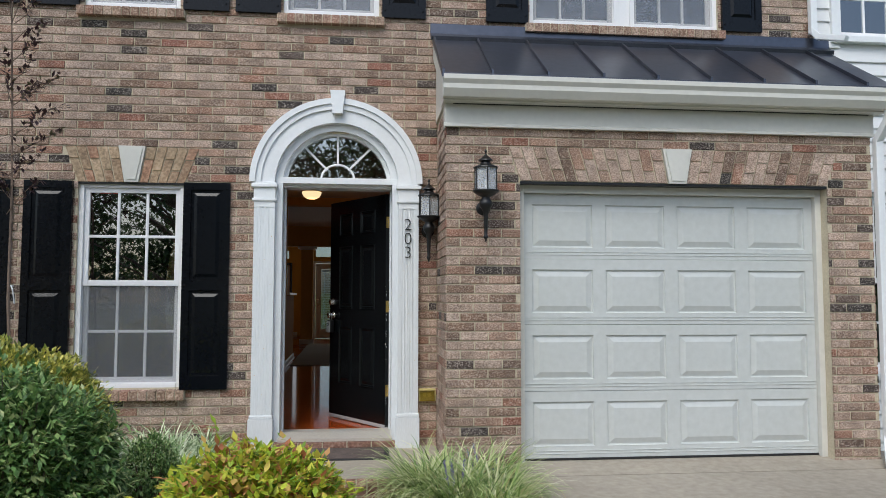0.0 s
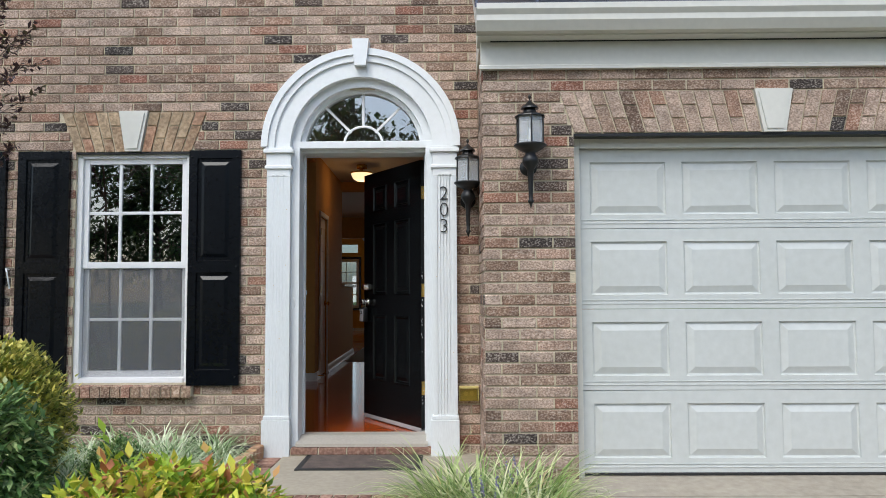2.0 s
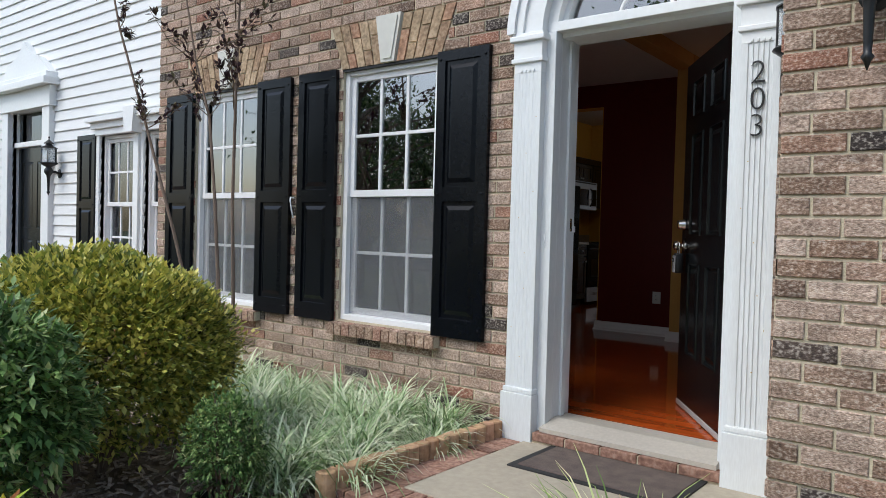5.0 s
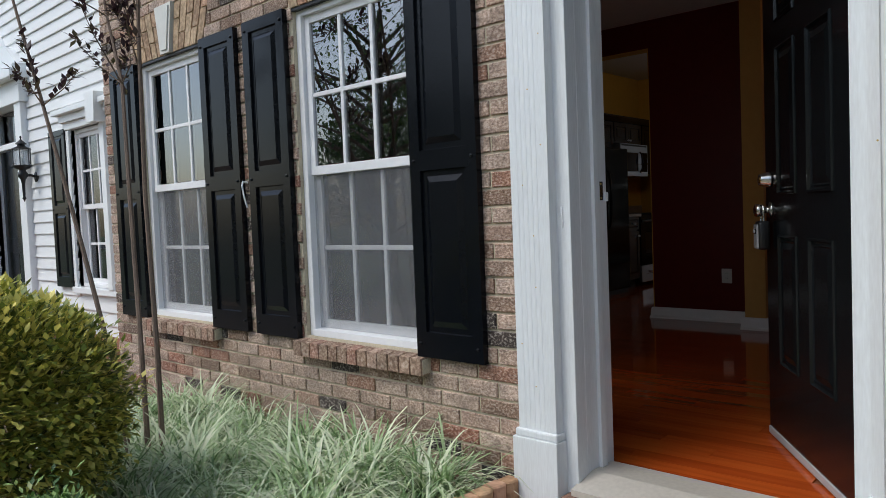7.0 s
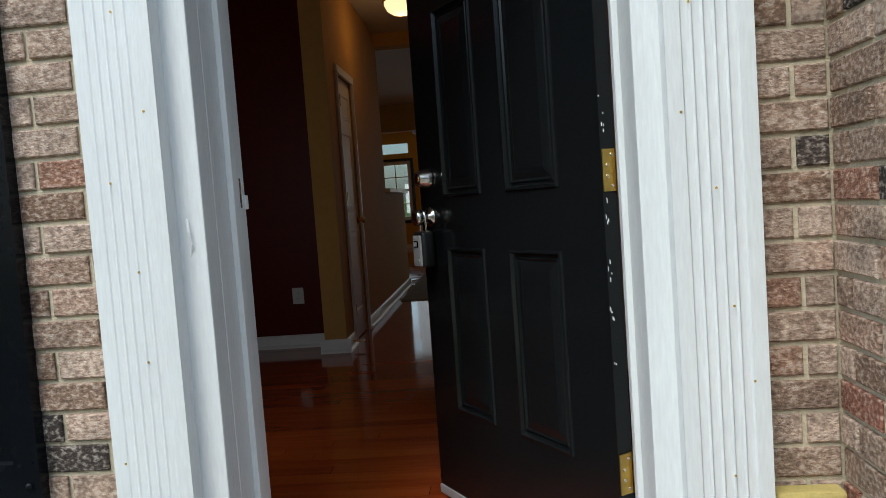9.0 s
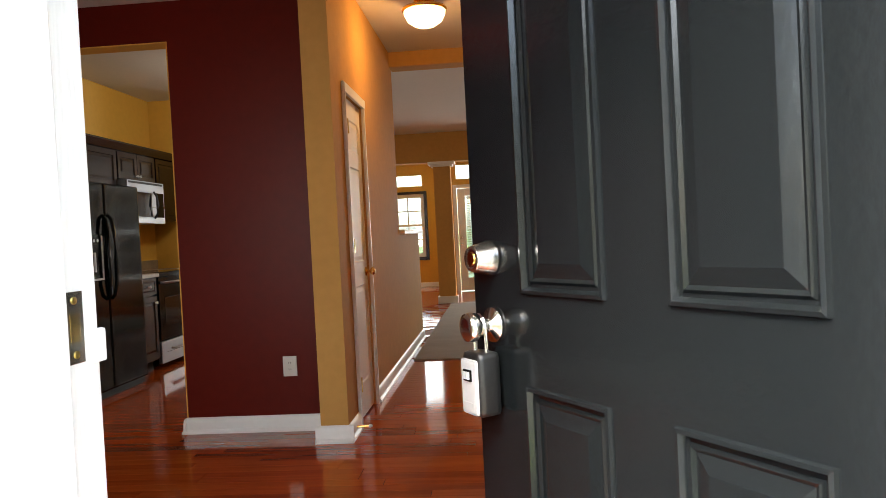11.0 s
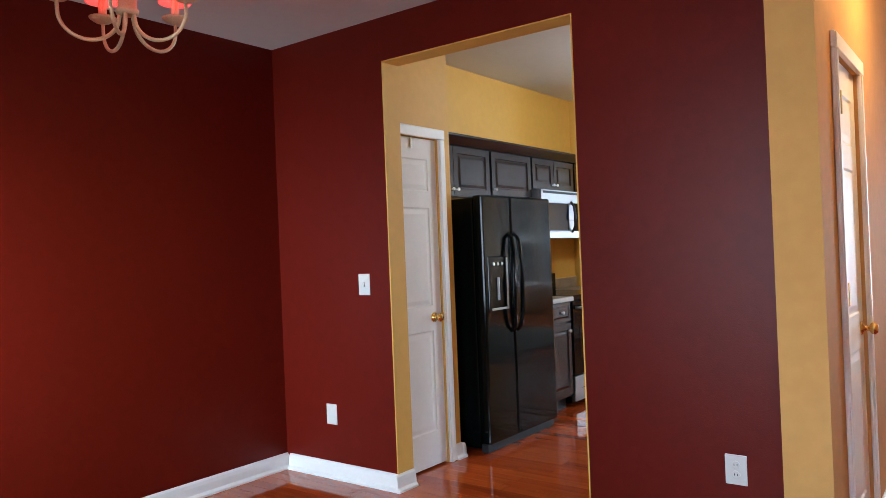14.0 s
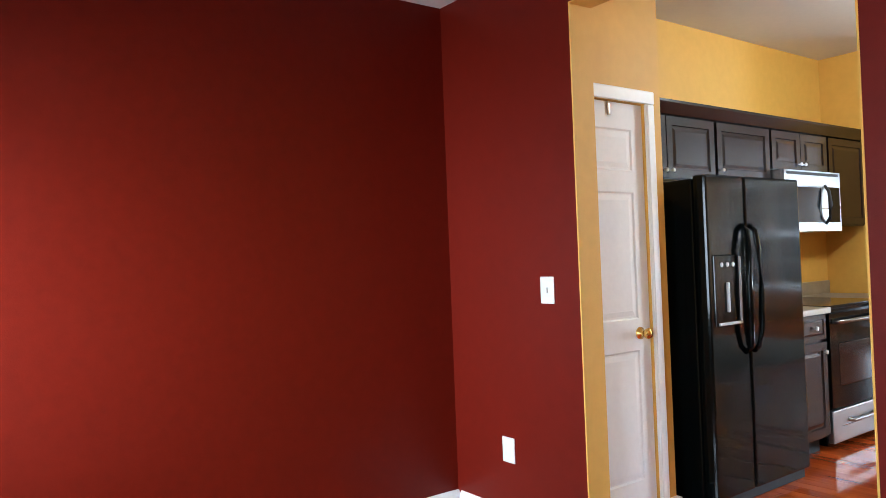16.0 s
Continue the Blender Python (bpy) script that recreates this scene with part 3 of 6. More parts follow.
lay_bricks(garage_front, (0.655, YG, 0.0), (1, 0, 0), (0, -1, 0), 4.13 - 0.655, 0.033, 2.76, garage_blocked, lambda u, z: z > 0.2)
lay_bricks(garage_side, (0.655, YG, 0.0), (0, 1, 0), (-1, 0, 0), YF - YG - 0.012, 0.033, 2.95, lambda z: [], lambda u, z: z < 2.6)
lay_bricks(garage_east, (4.13, YG, 0.0), (0, 1, 0), (1, 0, 0), YF - YG, 0.033, 2.95, lambda z: [], lambda u, z: False)

for a, b in LOW_WINDOWS:
    jack_arch(front, (a + b) / 2, YF, WZ1 + 0.004, WZ1 + 0.295, (b - a) / 2 + 0.005, (b - a) / 2 + 0.115, 0.06, 0.112, 5)
jack_arch(garage_front, (GX0 + GX1) / 2, YG, GZ1 + 0.022, GZ1 + 0.283, (GX1 - GX0) / 2, (GX1 - GX0) / 2 + 0.09, 0.075, 0.125, 13)


def keystone(xc, y, z0, z1, low, top, deep):
    t = thing("keystone", "white painted tapered keystone over an opening", "keystone", (xc, y, z0))
    h = z1 - z0
    part("block", prism([(-low, 0), (low, 0), (top, h), (-top, h)], "y", -deep, 0.03), CREAM, t)
    part("face", prism([(-low + 0.02, 0.02), (low - 0.02, 0.02), (top - 0.022, h - 0.02), (-top + 0.022, h - 0.02)], "y", -deep - 0.008, -deep + 0.001), CREAM, t)
    return t


for a, b in LOW_WINDOWS:
    keystone((a + b) / 2, YF, WZ1 + 0.004, WZ1 + 0.305, 0.056, 0.108, 0.03)
keystone((GX0 + GX1) / 2, YG, GZ1 + 0.015, GZ1 + 0.29, 0.07, 0.12, 0.03)
setting(bm_object("garage_lintel", box((GX0, YG - 0.004, GZ1 - 0.002), (GX1, YG + 0.08, GZ1 + 0.016)), IRON), "dark steel lintel over the garage door", "trim")
for a, b in LOW_WINDOWS:
    setting(bm_object("window_lintel", box((a, YF - 0.004, WZ1 - 0.012), (b, YF + 0.05, WZ1 + 0.003)), IRON), "dark steel lintel over a window", "trim")


def rowlock_sill(a, b, z, y):
    sill = setting(bm_object("window_sill", prism([(y - 0.055, z - 0.09), (y + 0.02, z - 0.09), (y + 0.06, z - 0.012), (y - 0.055, z - 0.03)], "x", a - 0.045, b + 0.045), MORTAR), "sloping brick rowlock window sill", "sill")
    n = round((b - a + 0.09) / 0.0745)
    w = (b - a + 0.09) / n
    for k in range(n):
        u = a - 0.045 + k * w
        part("brick", prism([(y - 0.066, z - 0.096), (y + 0.02, z - 0.096), (y + 0.068, z - 0.004), (y - 0.066, z - 0.022)], "x", u + 0.005, u + w - 0.005), ROWLOCK, sill)


for a, b in LOW_WINDOWS:
    rowlock_sill(a, b, WZ0, YF)
for a, b in HIGH_WINDOWS:
    rowlock_sill(a, b, UZ0, YF)


def sash_window(a, b, z0, z1, y, number, cols=3, rows=2, screened=True, glazing=GLASS):
    """A white double-hung window with grilles."""
    w = new("window_%d" % number)
    setting(w, "white vinyl double-hung window with grilles, lower half screened", "window")
    fr = bmesh.new()
    for lo, hi in (((a, y, z0), (a + 0.04, y + 0.09, z1)), ((b - 0.04, y, z0), (b, y + 0.09, z1)), ((a + 0.04, y, z1 - 0.04), (b - 0.04, y + 0.09, z1)), ((a + 0.04, y - 0.012, z0), (b - 0.04, y + 0.09, z0 + 0.035))):
        box(lo, hi, 0.004, fr)
    part("window_frame", fr, VINYL, w)
    mid = (z0 + z1) / 2 + 0.01
    for name, s0, s1, yy in (("upper_sash", mid - 0.02, z1 - 0.04, y + 0.022), ("lower_sash", z0 + 0.035, mid + 0.02, y + 0.052)):
        sb = bmesh.new()
        x0, x1, rail = a + 0.04, b - 0.04, 0.04
        low_rail = 0.045
        for lo, hi in (((x0, yy, s0), (x0 + rail, yy + 0.028, s1)), ((x1 - rail, yy, s0), (x1, yy + 0.028, s1)), ((x0 + rail, yy, s1 - rail), (x1 - rail, yy + 0.028, s1)), ((x0 + rail, yy, s0), (x1 - rail, yy + 0.028, s0 + low_rail))):
            box(lo, hi, 0.003, sb)
        sash = part(name, sb, VINYL, w)
        gx0, gx1, gz0, gz1 = x0 + rail, x1 - rail, s0 + low_rail, s1 - rail
        mb = bmesh.new()
        for k in range(1, cols):
            u = gx0 + (gx1 - gx0) * k / cols
            box((u - 0.011, yy + 0.004, gz0), (u + 0.011, yy + 0.024, gz1), 0.003, mb)
        for k in range(1, rows):
            v = gz0 + (gz1 - gz0) * k / rows
            box((gx0, yy + 0.005, v - 0.011), (gx1, yy + 0.023, v + 0.011), 0.003, mb)
        part("grille", mb, VINYL, sash)
        for i in range(cols):
            for j in range(rows):
                u0, u1 = gx0 + (gx1 - gx0) * i / cols, gx0 + (gx1 - gx0) * (i + 1) / cols
                v0, v1 = gz0 + (gz1 - gz0) * j / rows, gz0 + (gz1 - gz0) * (j + 1) / rows
                g = part("pane", box((u0 + 0.004, yy + 0.012, v0 + 0.004), (u1 - 0.004, yy + 0.016, v1 - 0.004)), glazing, sash)
                g.visible_shadow = False
    if screened:
        sc = part("insect_screen", box((a + 0.045, y + 0.034, z0 + 0.04), (b - 0.045, y + 0.036, mid - 0.01)), SCREEN, w, "grey insect screen over the lower sash")
        sc.visible_shadow = False
    return w


for k, (a, b) in enumerate(LOW_WINDOWS):
    sash_window(a, b, WZ0, WZ1, YF + 0.022, k + 1, glazing=GLASS_FRONT)
    shade = thing("roller_blind", "grey-white woven roller blind behind the lower sash", "blind", ((a + b) / 2, YF + 0.14, WZ0))
    part("fabric", box((-0.38, 0.0, 0.03), (0.38, 0.004, 0.86)), SHADE_CLOTH, shade)
    part("rail", box((-0.38, -0.008, 0.855), (0.38, 0.012, 0.885), 0.004), SHADE_CLOTH, shade)
sash_window(*HIGH_WINDOWS[0], UZ0, UZ1, YF + 0.022, 3, glazing=GLASS_FRONT)
sash_window(*HIGH_WINDOWS[1], UZ0, UZ1, YF + 0.022, 4, glazing=GLASS_FRONT)
sash_window(*HIGH_WINDOWS[2], UZ0, UZ1, YF + 0.022, 5, glazing=GLASS_FRONT)
sash_window(1.47, 2.29, UZ0, UZ1, YF + 0.022, 6, glazing=GLASS_FRONT)
sash_window(2.40, 3.22, UZ0, UZ1, YF + 0.022, 7, glazing=GLASS_FRONT)
setting(bm_object("window_mullion", box((2.29, YF + 0.04, UZ0), (2.40, YF + 0.16, UZ1), 0.004), VINYL), "white mullion between two windows", "trim")


def blinds(a, b, z0, z1, y, label, tilt=4, mat=BLIND):
    t = thing("window_blind", label, "blind", ((a + b) / 2, y, z1))
    w = (b - a) / 2
    part("headrail", box((-w, -0.02, -0.03), (w, 0.02, 0.0), 0.003), mat, t)
    n = int((z1 - z0 - 0.04) / 0.046)
    slat = bpy.data.meshes.new("slat")
    bm = box((-w, -0.019, -0.0012), (w, 0.019, 0.0012))
    bmesh.ops.rotate(bm, verts=bm.verts, matrix=Matrix.Rotation(radians(tilt), 3, "X"))
    bm.to_mesh(slat)
    bm.free()
    slat.materials.append(mat)
    for k in range(n):
        s = new("slat", slat)
        s.parent = t
        s.location = (0, 0, -0.05 - k * 0.046)
    return t



def shutter_thing():
    """Raised-panel black shutter, 0.38 by 1.7 m, origin at its lower left on the wall."""
    w, h = 0.378, WZ1 - WZ0 + 0.02
    t = thing("shutter", "black painted raised-panel shutter screwed to the brick", "shutter", group="front shutters")
    us, vs = [0, 0.06, w - 0.06, w], [0, 0.11, h * 0.475, h * 0.525, h - 0.06, h]
    bm = panelled(us, vs, {(1, 1), (1, 3)}, 0.032, [(0.004, 0.013), (0.026, 0.013), (0.052, 0.001)])
    bmesh.ops.translate(bm, verts=bm.verts, vec=(0, -0.032, 0))
    part("slab", bm, SHUTTER, t)
    for x in (0.025, w - 0.025):
        for z in (0.06, h * 0.5, h - 0.05):
            part("screw_cap", lathe([(0.008, -0.032), (0.008, -0.037), (0.004, -0.040), (0.0005, -0.041)], (x, 0, z), "y", 10), SHUTTER, t)
    return t


sh = shutter_thing()
sh.matrix_basis = pose(-2.725, YF - 0.008, WZ0 - 0.015)
for x, z in ((-1.465, WZ0), (-3.193, WZ0), (-4.425, WZ0), (-2.725, UZ0), (-1.505, UZ0), (-1.075, UZ0), (0.165, UZ0), (-3.193, UZ0), (-4.425, UZ0), (1.075, UZ0), (3.245, UZ0)):
    copy_thing(sh, pose(x, YF - 0.008, z - 0.015))

# ---- entrance surround ----
surround = new("door_surround")
setting(surround, "white painted wooden arched door surround with fluted pilasters", "trim")


def pilaster(x0, x1, fluted):
    y = YF - 0.082
    p = bmesh.new()
    n, w = 5, x1 - x0
    deep = 0.005 if fluted else 0.0015
    pts = [(x0, YF + 0.03), (x0, y)]
    for k in range(n):
        c = x0 + 0.03 + (w - 0.06) * (k + 0.5) / n
        pts += [(c - 0.0105, y), (c - 0.007, y + deep), (c + 0.007, y + deep), (c + 0.0105, y)]
    pts += [(x1, y), (x1, YF + 0.03)]
    prism(pts, "z", PORCH + 0.28, 2.17, p)
    part("pilaster", p, WHITE_OLD, surround)
    b = bmesh.new()
    box((x0 - 0.02, y - 0.02, PORCH - 0.06 if x0 < 0 else PORCH - 0.1), (x1 + 0.012, YF + 0.03, PORCH + 0.25), 0.004, b)
    box((x0 - 0.012, y - 0.012, PORCH + 0.25), (x1 + 0.008, YF + 0.03, PORCH + 0.28), 0.008, b)
    part("plinth", b, WHITE_OLD, surround)
    c = bmesh.new()
    box((x0, y, 2.17), (x1, YF + 0.03, 2.23), 0.003, c)
    box((x0 - 0.014, y - 0.014, 2.225), (x1 + 0.014, YF + 0.03, 2.25), 0.005, c)
    box((x0 - 0.004, y - 0.004, 2.25), (x1 + 0.004, YF + 0.03, 2.34), 0.003, c)
    box((x0 - 0.022, y - 0.024, 2.34), (x1 + 0.022, YF + 0.03, 2.37), 0.006, c)
    box((x0 - 0.012, y - 0.012, 2.37), (x1 + 0.012, YF + 0.03, SPRING), 0.003, c)
    part("capital", c, WHITE, surround)
    d = bmesh.new()
    for k in range(4):
        c0 = x0 + 0.035 + (w - 0.07) * (k + 0.5) / 4
        box((c0 - 0.006, y - 0.006, 2.175), (c0 + 0.006, y + 0.002, 2.187), 0.002, d)
    part("dentils", d, WHITE, surround)


pilaster(-0.885, -0.715, False)
pilaster(0.315, 0.485, True)


def arch_ring(r0, r1, ya, yb, mat, name, seg=40):
    own = bmesh.new()
    rings = []
    for k in range(seg + 1):
        a = math.pi * k / seg
        c, s = math.cos(a), math.sin(a)
        rings.append([own.verts.new((DXC + r * c, y, SPRING + r * s)) for r, y in ((r0, yb), (r0, ya), (r1, ya), (r1, yb))])
    for p, q in zip(rings, rings[1:]):
        for k in range(4):
            own.faces.new((p[k], p[(k + 1) % 4], q[(k + 1) % 4], q[k]))
    own.faces.new(rings[0])
    own.faces.new(rings[-1][::-1])
    bmesh.ops.recalc_face_normals(own, faces=own.faces)
    return part(name, own, mat, surround)


arch_ring(0.515, 0.625, YF - 0.075, YF + 0.03, WHITE, "arch_inner_band")
arch_ring(0.625, 0.672, YF - 0.092, YF + 0.03, WHITE, "arch_middle_band")
arch_ring(0.672, 0.72, YF - 0.108, YF + 0.03, WHITE, "arch_outer_band")
arch_ring(0.455, 0.515, YF - 0.02, YF + 0.1, WHITE, "arch_reveal")
arch_ring(0.425, 0.46, YF + 0.03, YF + 0.12, WHITE, "fanlight_rim")
key = bmesh.new()
prism([(DXC - 0.042, 2.97), (DXC + 0.042, 2.97), (DXC + 0.062, 3.165), (DXC - 0.062, 3.165)], "y", YF - 0.135, YF + 0.02, key)
part("arch_keystone", key, WHITE, surround)
jamb = bmesh.new()
for x0, x1 in ((-0.722, -0.656), (0.2605, 0.322)):
    box((x0, YF - 0.035, PORCH + 0.0), (x1, YF + 0.06, SPRING), 0.004, jamb)
for x0, x1 in ((-0.69, -0.655), (0.26, 0.295)):
    box((x0, YF + 0.03, PORCH + 0.05), (x1, YF + 0.223, SPRING), 0.003, jamb)
for x0, x1 in ((-0.655, -0.64), (0.245, 0.26)):
    box((x0, YF + 0.11, FLOOR + 0.012), (x1, YF + 0.15, DZ1), 0.003, jamb)
part("jamb", jamb, WHITE_OLD, surround)
head = bmesh.new()
box((-0.715, YF - 0.025, DZ1 + 0.025), (0.315, YF + 0.1, SPRING + 0.052), 0.004, head)
box((-0.655, YF + 0.03, DZ1), (0.26, YF + 0.223, DZ1 + 0.04), 0.003, head)
part("head_jamb", head, WHITE, surround)

fan = new("window_8")
setting(fan, "half-round fanlight with white sunburst grille over the door", "window")
bars = bmesh.new()
for a in (45, 90, 135):
    c, s = math.cos(radians(a)), math.sin(radians(a))
    own = box((-0.009, -0.01, 0.125), (0.009, 0.01, 0.41), 0.003)
    bmesh.ops.transform(own, matrix=Matrix.Translation((DXC, YF + 0.075, SPRING + 0.045)) @ Matrix.Rotation(radians(90 - a), 4, "Y"), verts=own.verts)
    merge(bars, own)
pts = [(DXC + 0.14 * math.cos(math.pi * k / 20), YF + 0.075, SPRING + 0.055 + 0.125 * math.sin(math.pi * k / 20)) for k in range(21)]
tube(pts, 0.01, 0.01, 8, bars)
part("grille", bars, VINYL, fan)
for a0, a1, r0, r1 in ((0, 45, 0.145, 0.43), (45, 90, 0.145, 0.43), (90, 135, 0.145, 0.43), (135, 180, 0.145, 0.43), (0, 180, 0.0, 0.135)):
    out = [(DXC + r1 * math.cos(radians(a0 + (a1 - a0) * k / 12)), SPRING + 0.05 + r1 * 0.93 * math.sin(radians(a0 + (a1 - a0) * k / 12))) for k in range(13)]
    if r0:
        out += [(DXC + r0 * math.cos(radians(a1 - (a1 - a0) * k / 12)), SPRING + 0.05 + r0 * 0.93 * math.sin(radians(a1 - (a1 - a0) * k / 12))) for k in range(13)]
    g = part("pane", prism(out, "y", YF + 0.073, YF + 0.077), GLASS, fan)
    g.visible_shadow = False

# brick step and metal sill at the door
step = setting(bm_object("door_step", box((-0.70, YF - 0.09, 0.1), (0.3, YF + 0.12, FLOOR - 0.055)), MORTAR), "red brick step under the front door", "step")
n = 5
for k in range(n):
    w = (0.3 + 0.70) / n
    part("brick", box((-0.70 + k * w + 0.005, YF - 0.1, PORCH + 0.012), (-0.70 + (k + 1) * w - 0.005, YF - 0.02, FLOOR - 0.048), 0.006), PAVER, step)
sill = setting(bm_object("door_sill", prism([(YF - 0.075, FLOOR - 0.045), (YF + 0.2, FLOOR - 0.045), (YF + 0.2, FLOOR + 0.012), (YF + 0.06, FLOOR + 0.014), (YF - 0.075, FLOOR - 0.022)], "x", -0.665, 0.27), ALUMINIUM), "worn aluminium door sill", "sill")

# ---- front door ----
door = setting(new("door_1"), "black six-panel front door standing open inwards", "door")
leaf_turn = 124.6
door.matrix_basis = pose(0.216, YF + 0.19, FLOOR, 0, 0, leaf_turn) @ pose(0, -0.044, 0)
LW, LH = 0.91, 2.05
us = [0, 0.165, 0.398, 0.528, 0.748, LW]
vs = [0.02, 0.33, 0.867, 1.03, 1.62, 1.72, 1.93, LH]
bm = panelled(us, vs, {(i, j) for i in (1, 3) for j in (1, 3, 5)}, 0.044, [(0.002, -0.006), (0.008, -0.007), (0.013, 0.004), (0.019, 0.005), (0.024, 0.0), (0.03, 0.004), (0.055, -0.002)], both=True)
part("leaf", bm, DOORBLACK, door)
part("sweep", box((0.0, -0.006, 0.006), (LW, 0.05, 0.036), 0.004), GREY_PLASTIC, door, "grey weatherstrip along the door bottom")
for z in (0.33, 1.06, 1.8):
    hb = bmesh.new()
    box((-0.004, 0.004, z - 0.05), (0.0, 0.042, z + 0.05), 0.001, hb)
    box((-0.02, 0.0, z - 0.05), (-0.003, 0.002, z + 0.05), 0.001, hb)
    hinge = part("hinge", hb, TARNISH, door, "tarnished brass hinge")
    pin = cyl(0.0065, 0.0065, (-0.002, -0.008, z - 0.055), (-0.002, -0.008, z + 0.055), 10)
    part("pin", pin, TARNISH, hinge)
    for y, dz in ((0.016, 0.036), (0.03, 0.012), (0.03, -0.014), (0.016, -0.037)):
        part("screw", cyl(0.0048, 0.004, (-0.0035, y, z + dz), (-0.006, y, z + dz), 10), CHROME, hinge, "worn bright screw head")
kx = LW - 0.065
for side, yy in ((-1, 0.0), (1, 0.044)):
    part("deadbolt", lathe([(0.034, yy), (0.034, yy + side * 0.006), (0.031, yy + side * 0.016), (0.0245, yy + side * 0.042), (0.0235, yy + side * 0.045), (0.012, yy + side * 0.043)], (kx, 0, 1.095), "y", 24), CHROME, door, "satin nickel deadbolt cylinder", True)
    part("knob", lathe([(0.033, yy), (0.033, yy + side * 0.006), (0.014, yy + side * 0.012), (0.013, yy + side * 0.028), (0.024, yy + side * 0.036), (0.028, yy + side * 0.05), (0.026, yy + side * 0.062), (0.015, yy + side * 0.067)], (kx, 0, 0.968), "y", 24), CHROME, door, "satin nickel door knob", True)
part("keyhole", lathe([(0.0125, 0.0865), (0.0125, 0.09), (0.004, 0.0905)], (kx, 0, 1.095), "y", 16), BRASS, door)

lockbox = thing("lockbox", "grey and white realtor key lockbox hanging on the knob", "lockbox", (0, 0, 0))
lockbox.matrix_basis = door.matrix_basis @ pose(kx - 0.004, 0.044 + 0.032, 0.968, 0, 0, 180)
part("body", box((-0.032, -0.028, -0.165), (0.032, 0.02, -0.045), 0.012), IRON, lockbox, "dark grey body", True)
part("front", box((-0.027, -0.034, -0.16), (0.027, -0.026, -0.058), 0.006), GREY_PLASTIC, lockbox, "white front plate")
part("window", box((-0.014, -0.037, -0.098), (0.014, -0.033, -0.076), 0.002), BLACKGLOSS, lockbox)
for k in range(3):
    part("dial", box((-0.011 + k * 0.008, -0.0395, -0.094), (-0.006 + k * 0.008, -0.036, -0.08), 0.001), GREY_PLASTIC, lockbox)
part("label_bar", box((-0.017, -0.0355, -0.145), (0.017, -0.0335, -0.137)), GREY_PLASTIC, lockbox)
part("shackle", tube([(-0.02, -0.004, -0.05), (-0.02, -0.004, 0.0), (-0.014, -0.004, 0.016), (0, -0.004, 0.022), (0.014, -0.004, 0.016), (0.02, -0.004, 0.0), (0.02, -0.004, -0.05)], 0.004, 0.004), CHROME, lockbox)

cable = thing("cable_loop", "short white cable stub curling out of the brick", "cable", (-2.785, YF - 0.006, 1.46))
part("wire", tube([(0, 0.004, 0.05), (-0.01, -0.03, 0.055), (0.012, -0.05, 0.03), (0.02, -0.045, -0.03), (0.022, -0.03, -0.09)], 0.006, 0.005, 8), WHITE, cable)

# house number
for ch, z in (("2", 2.035), ("0", 1.917), ("3", 1.80)):
    cu = bpy.data.curves.new("house_number", "FONT")
    cu.body, cu.size, cu.extrude, cu.bevel_depth, cu.align_x, cu.align_y, cu.offset = ch, 0.146, 0.003, 0.0005, "CENTER", "CENTER", -0.0035
    cu.materials.append(IRON)
    ob = new("house_number", cu)
    ob.matrix_basis = pose(0.395, YF - 0.0855, z, 90, 0, 0)
    tagged(ob, "black metal house number digit %s on white pilaster" % ch, "house number", "house number 203")


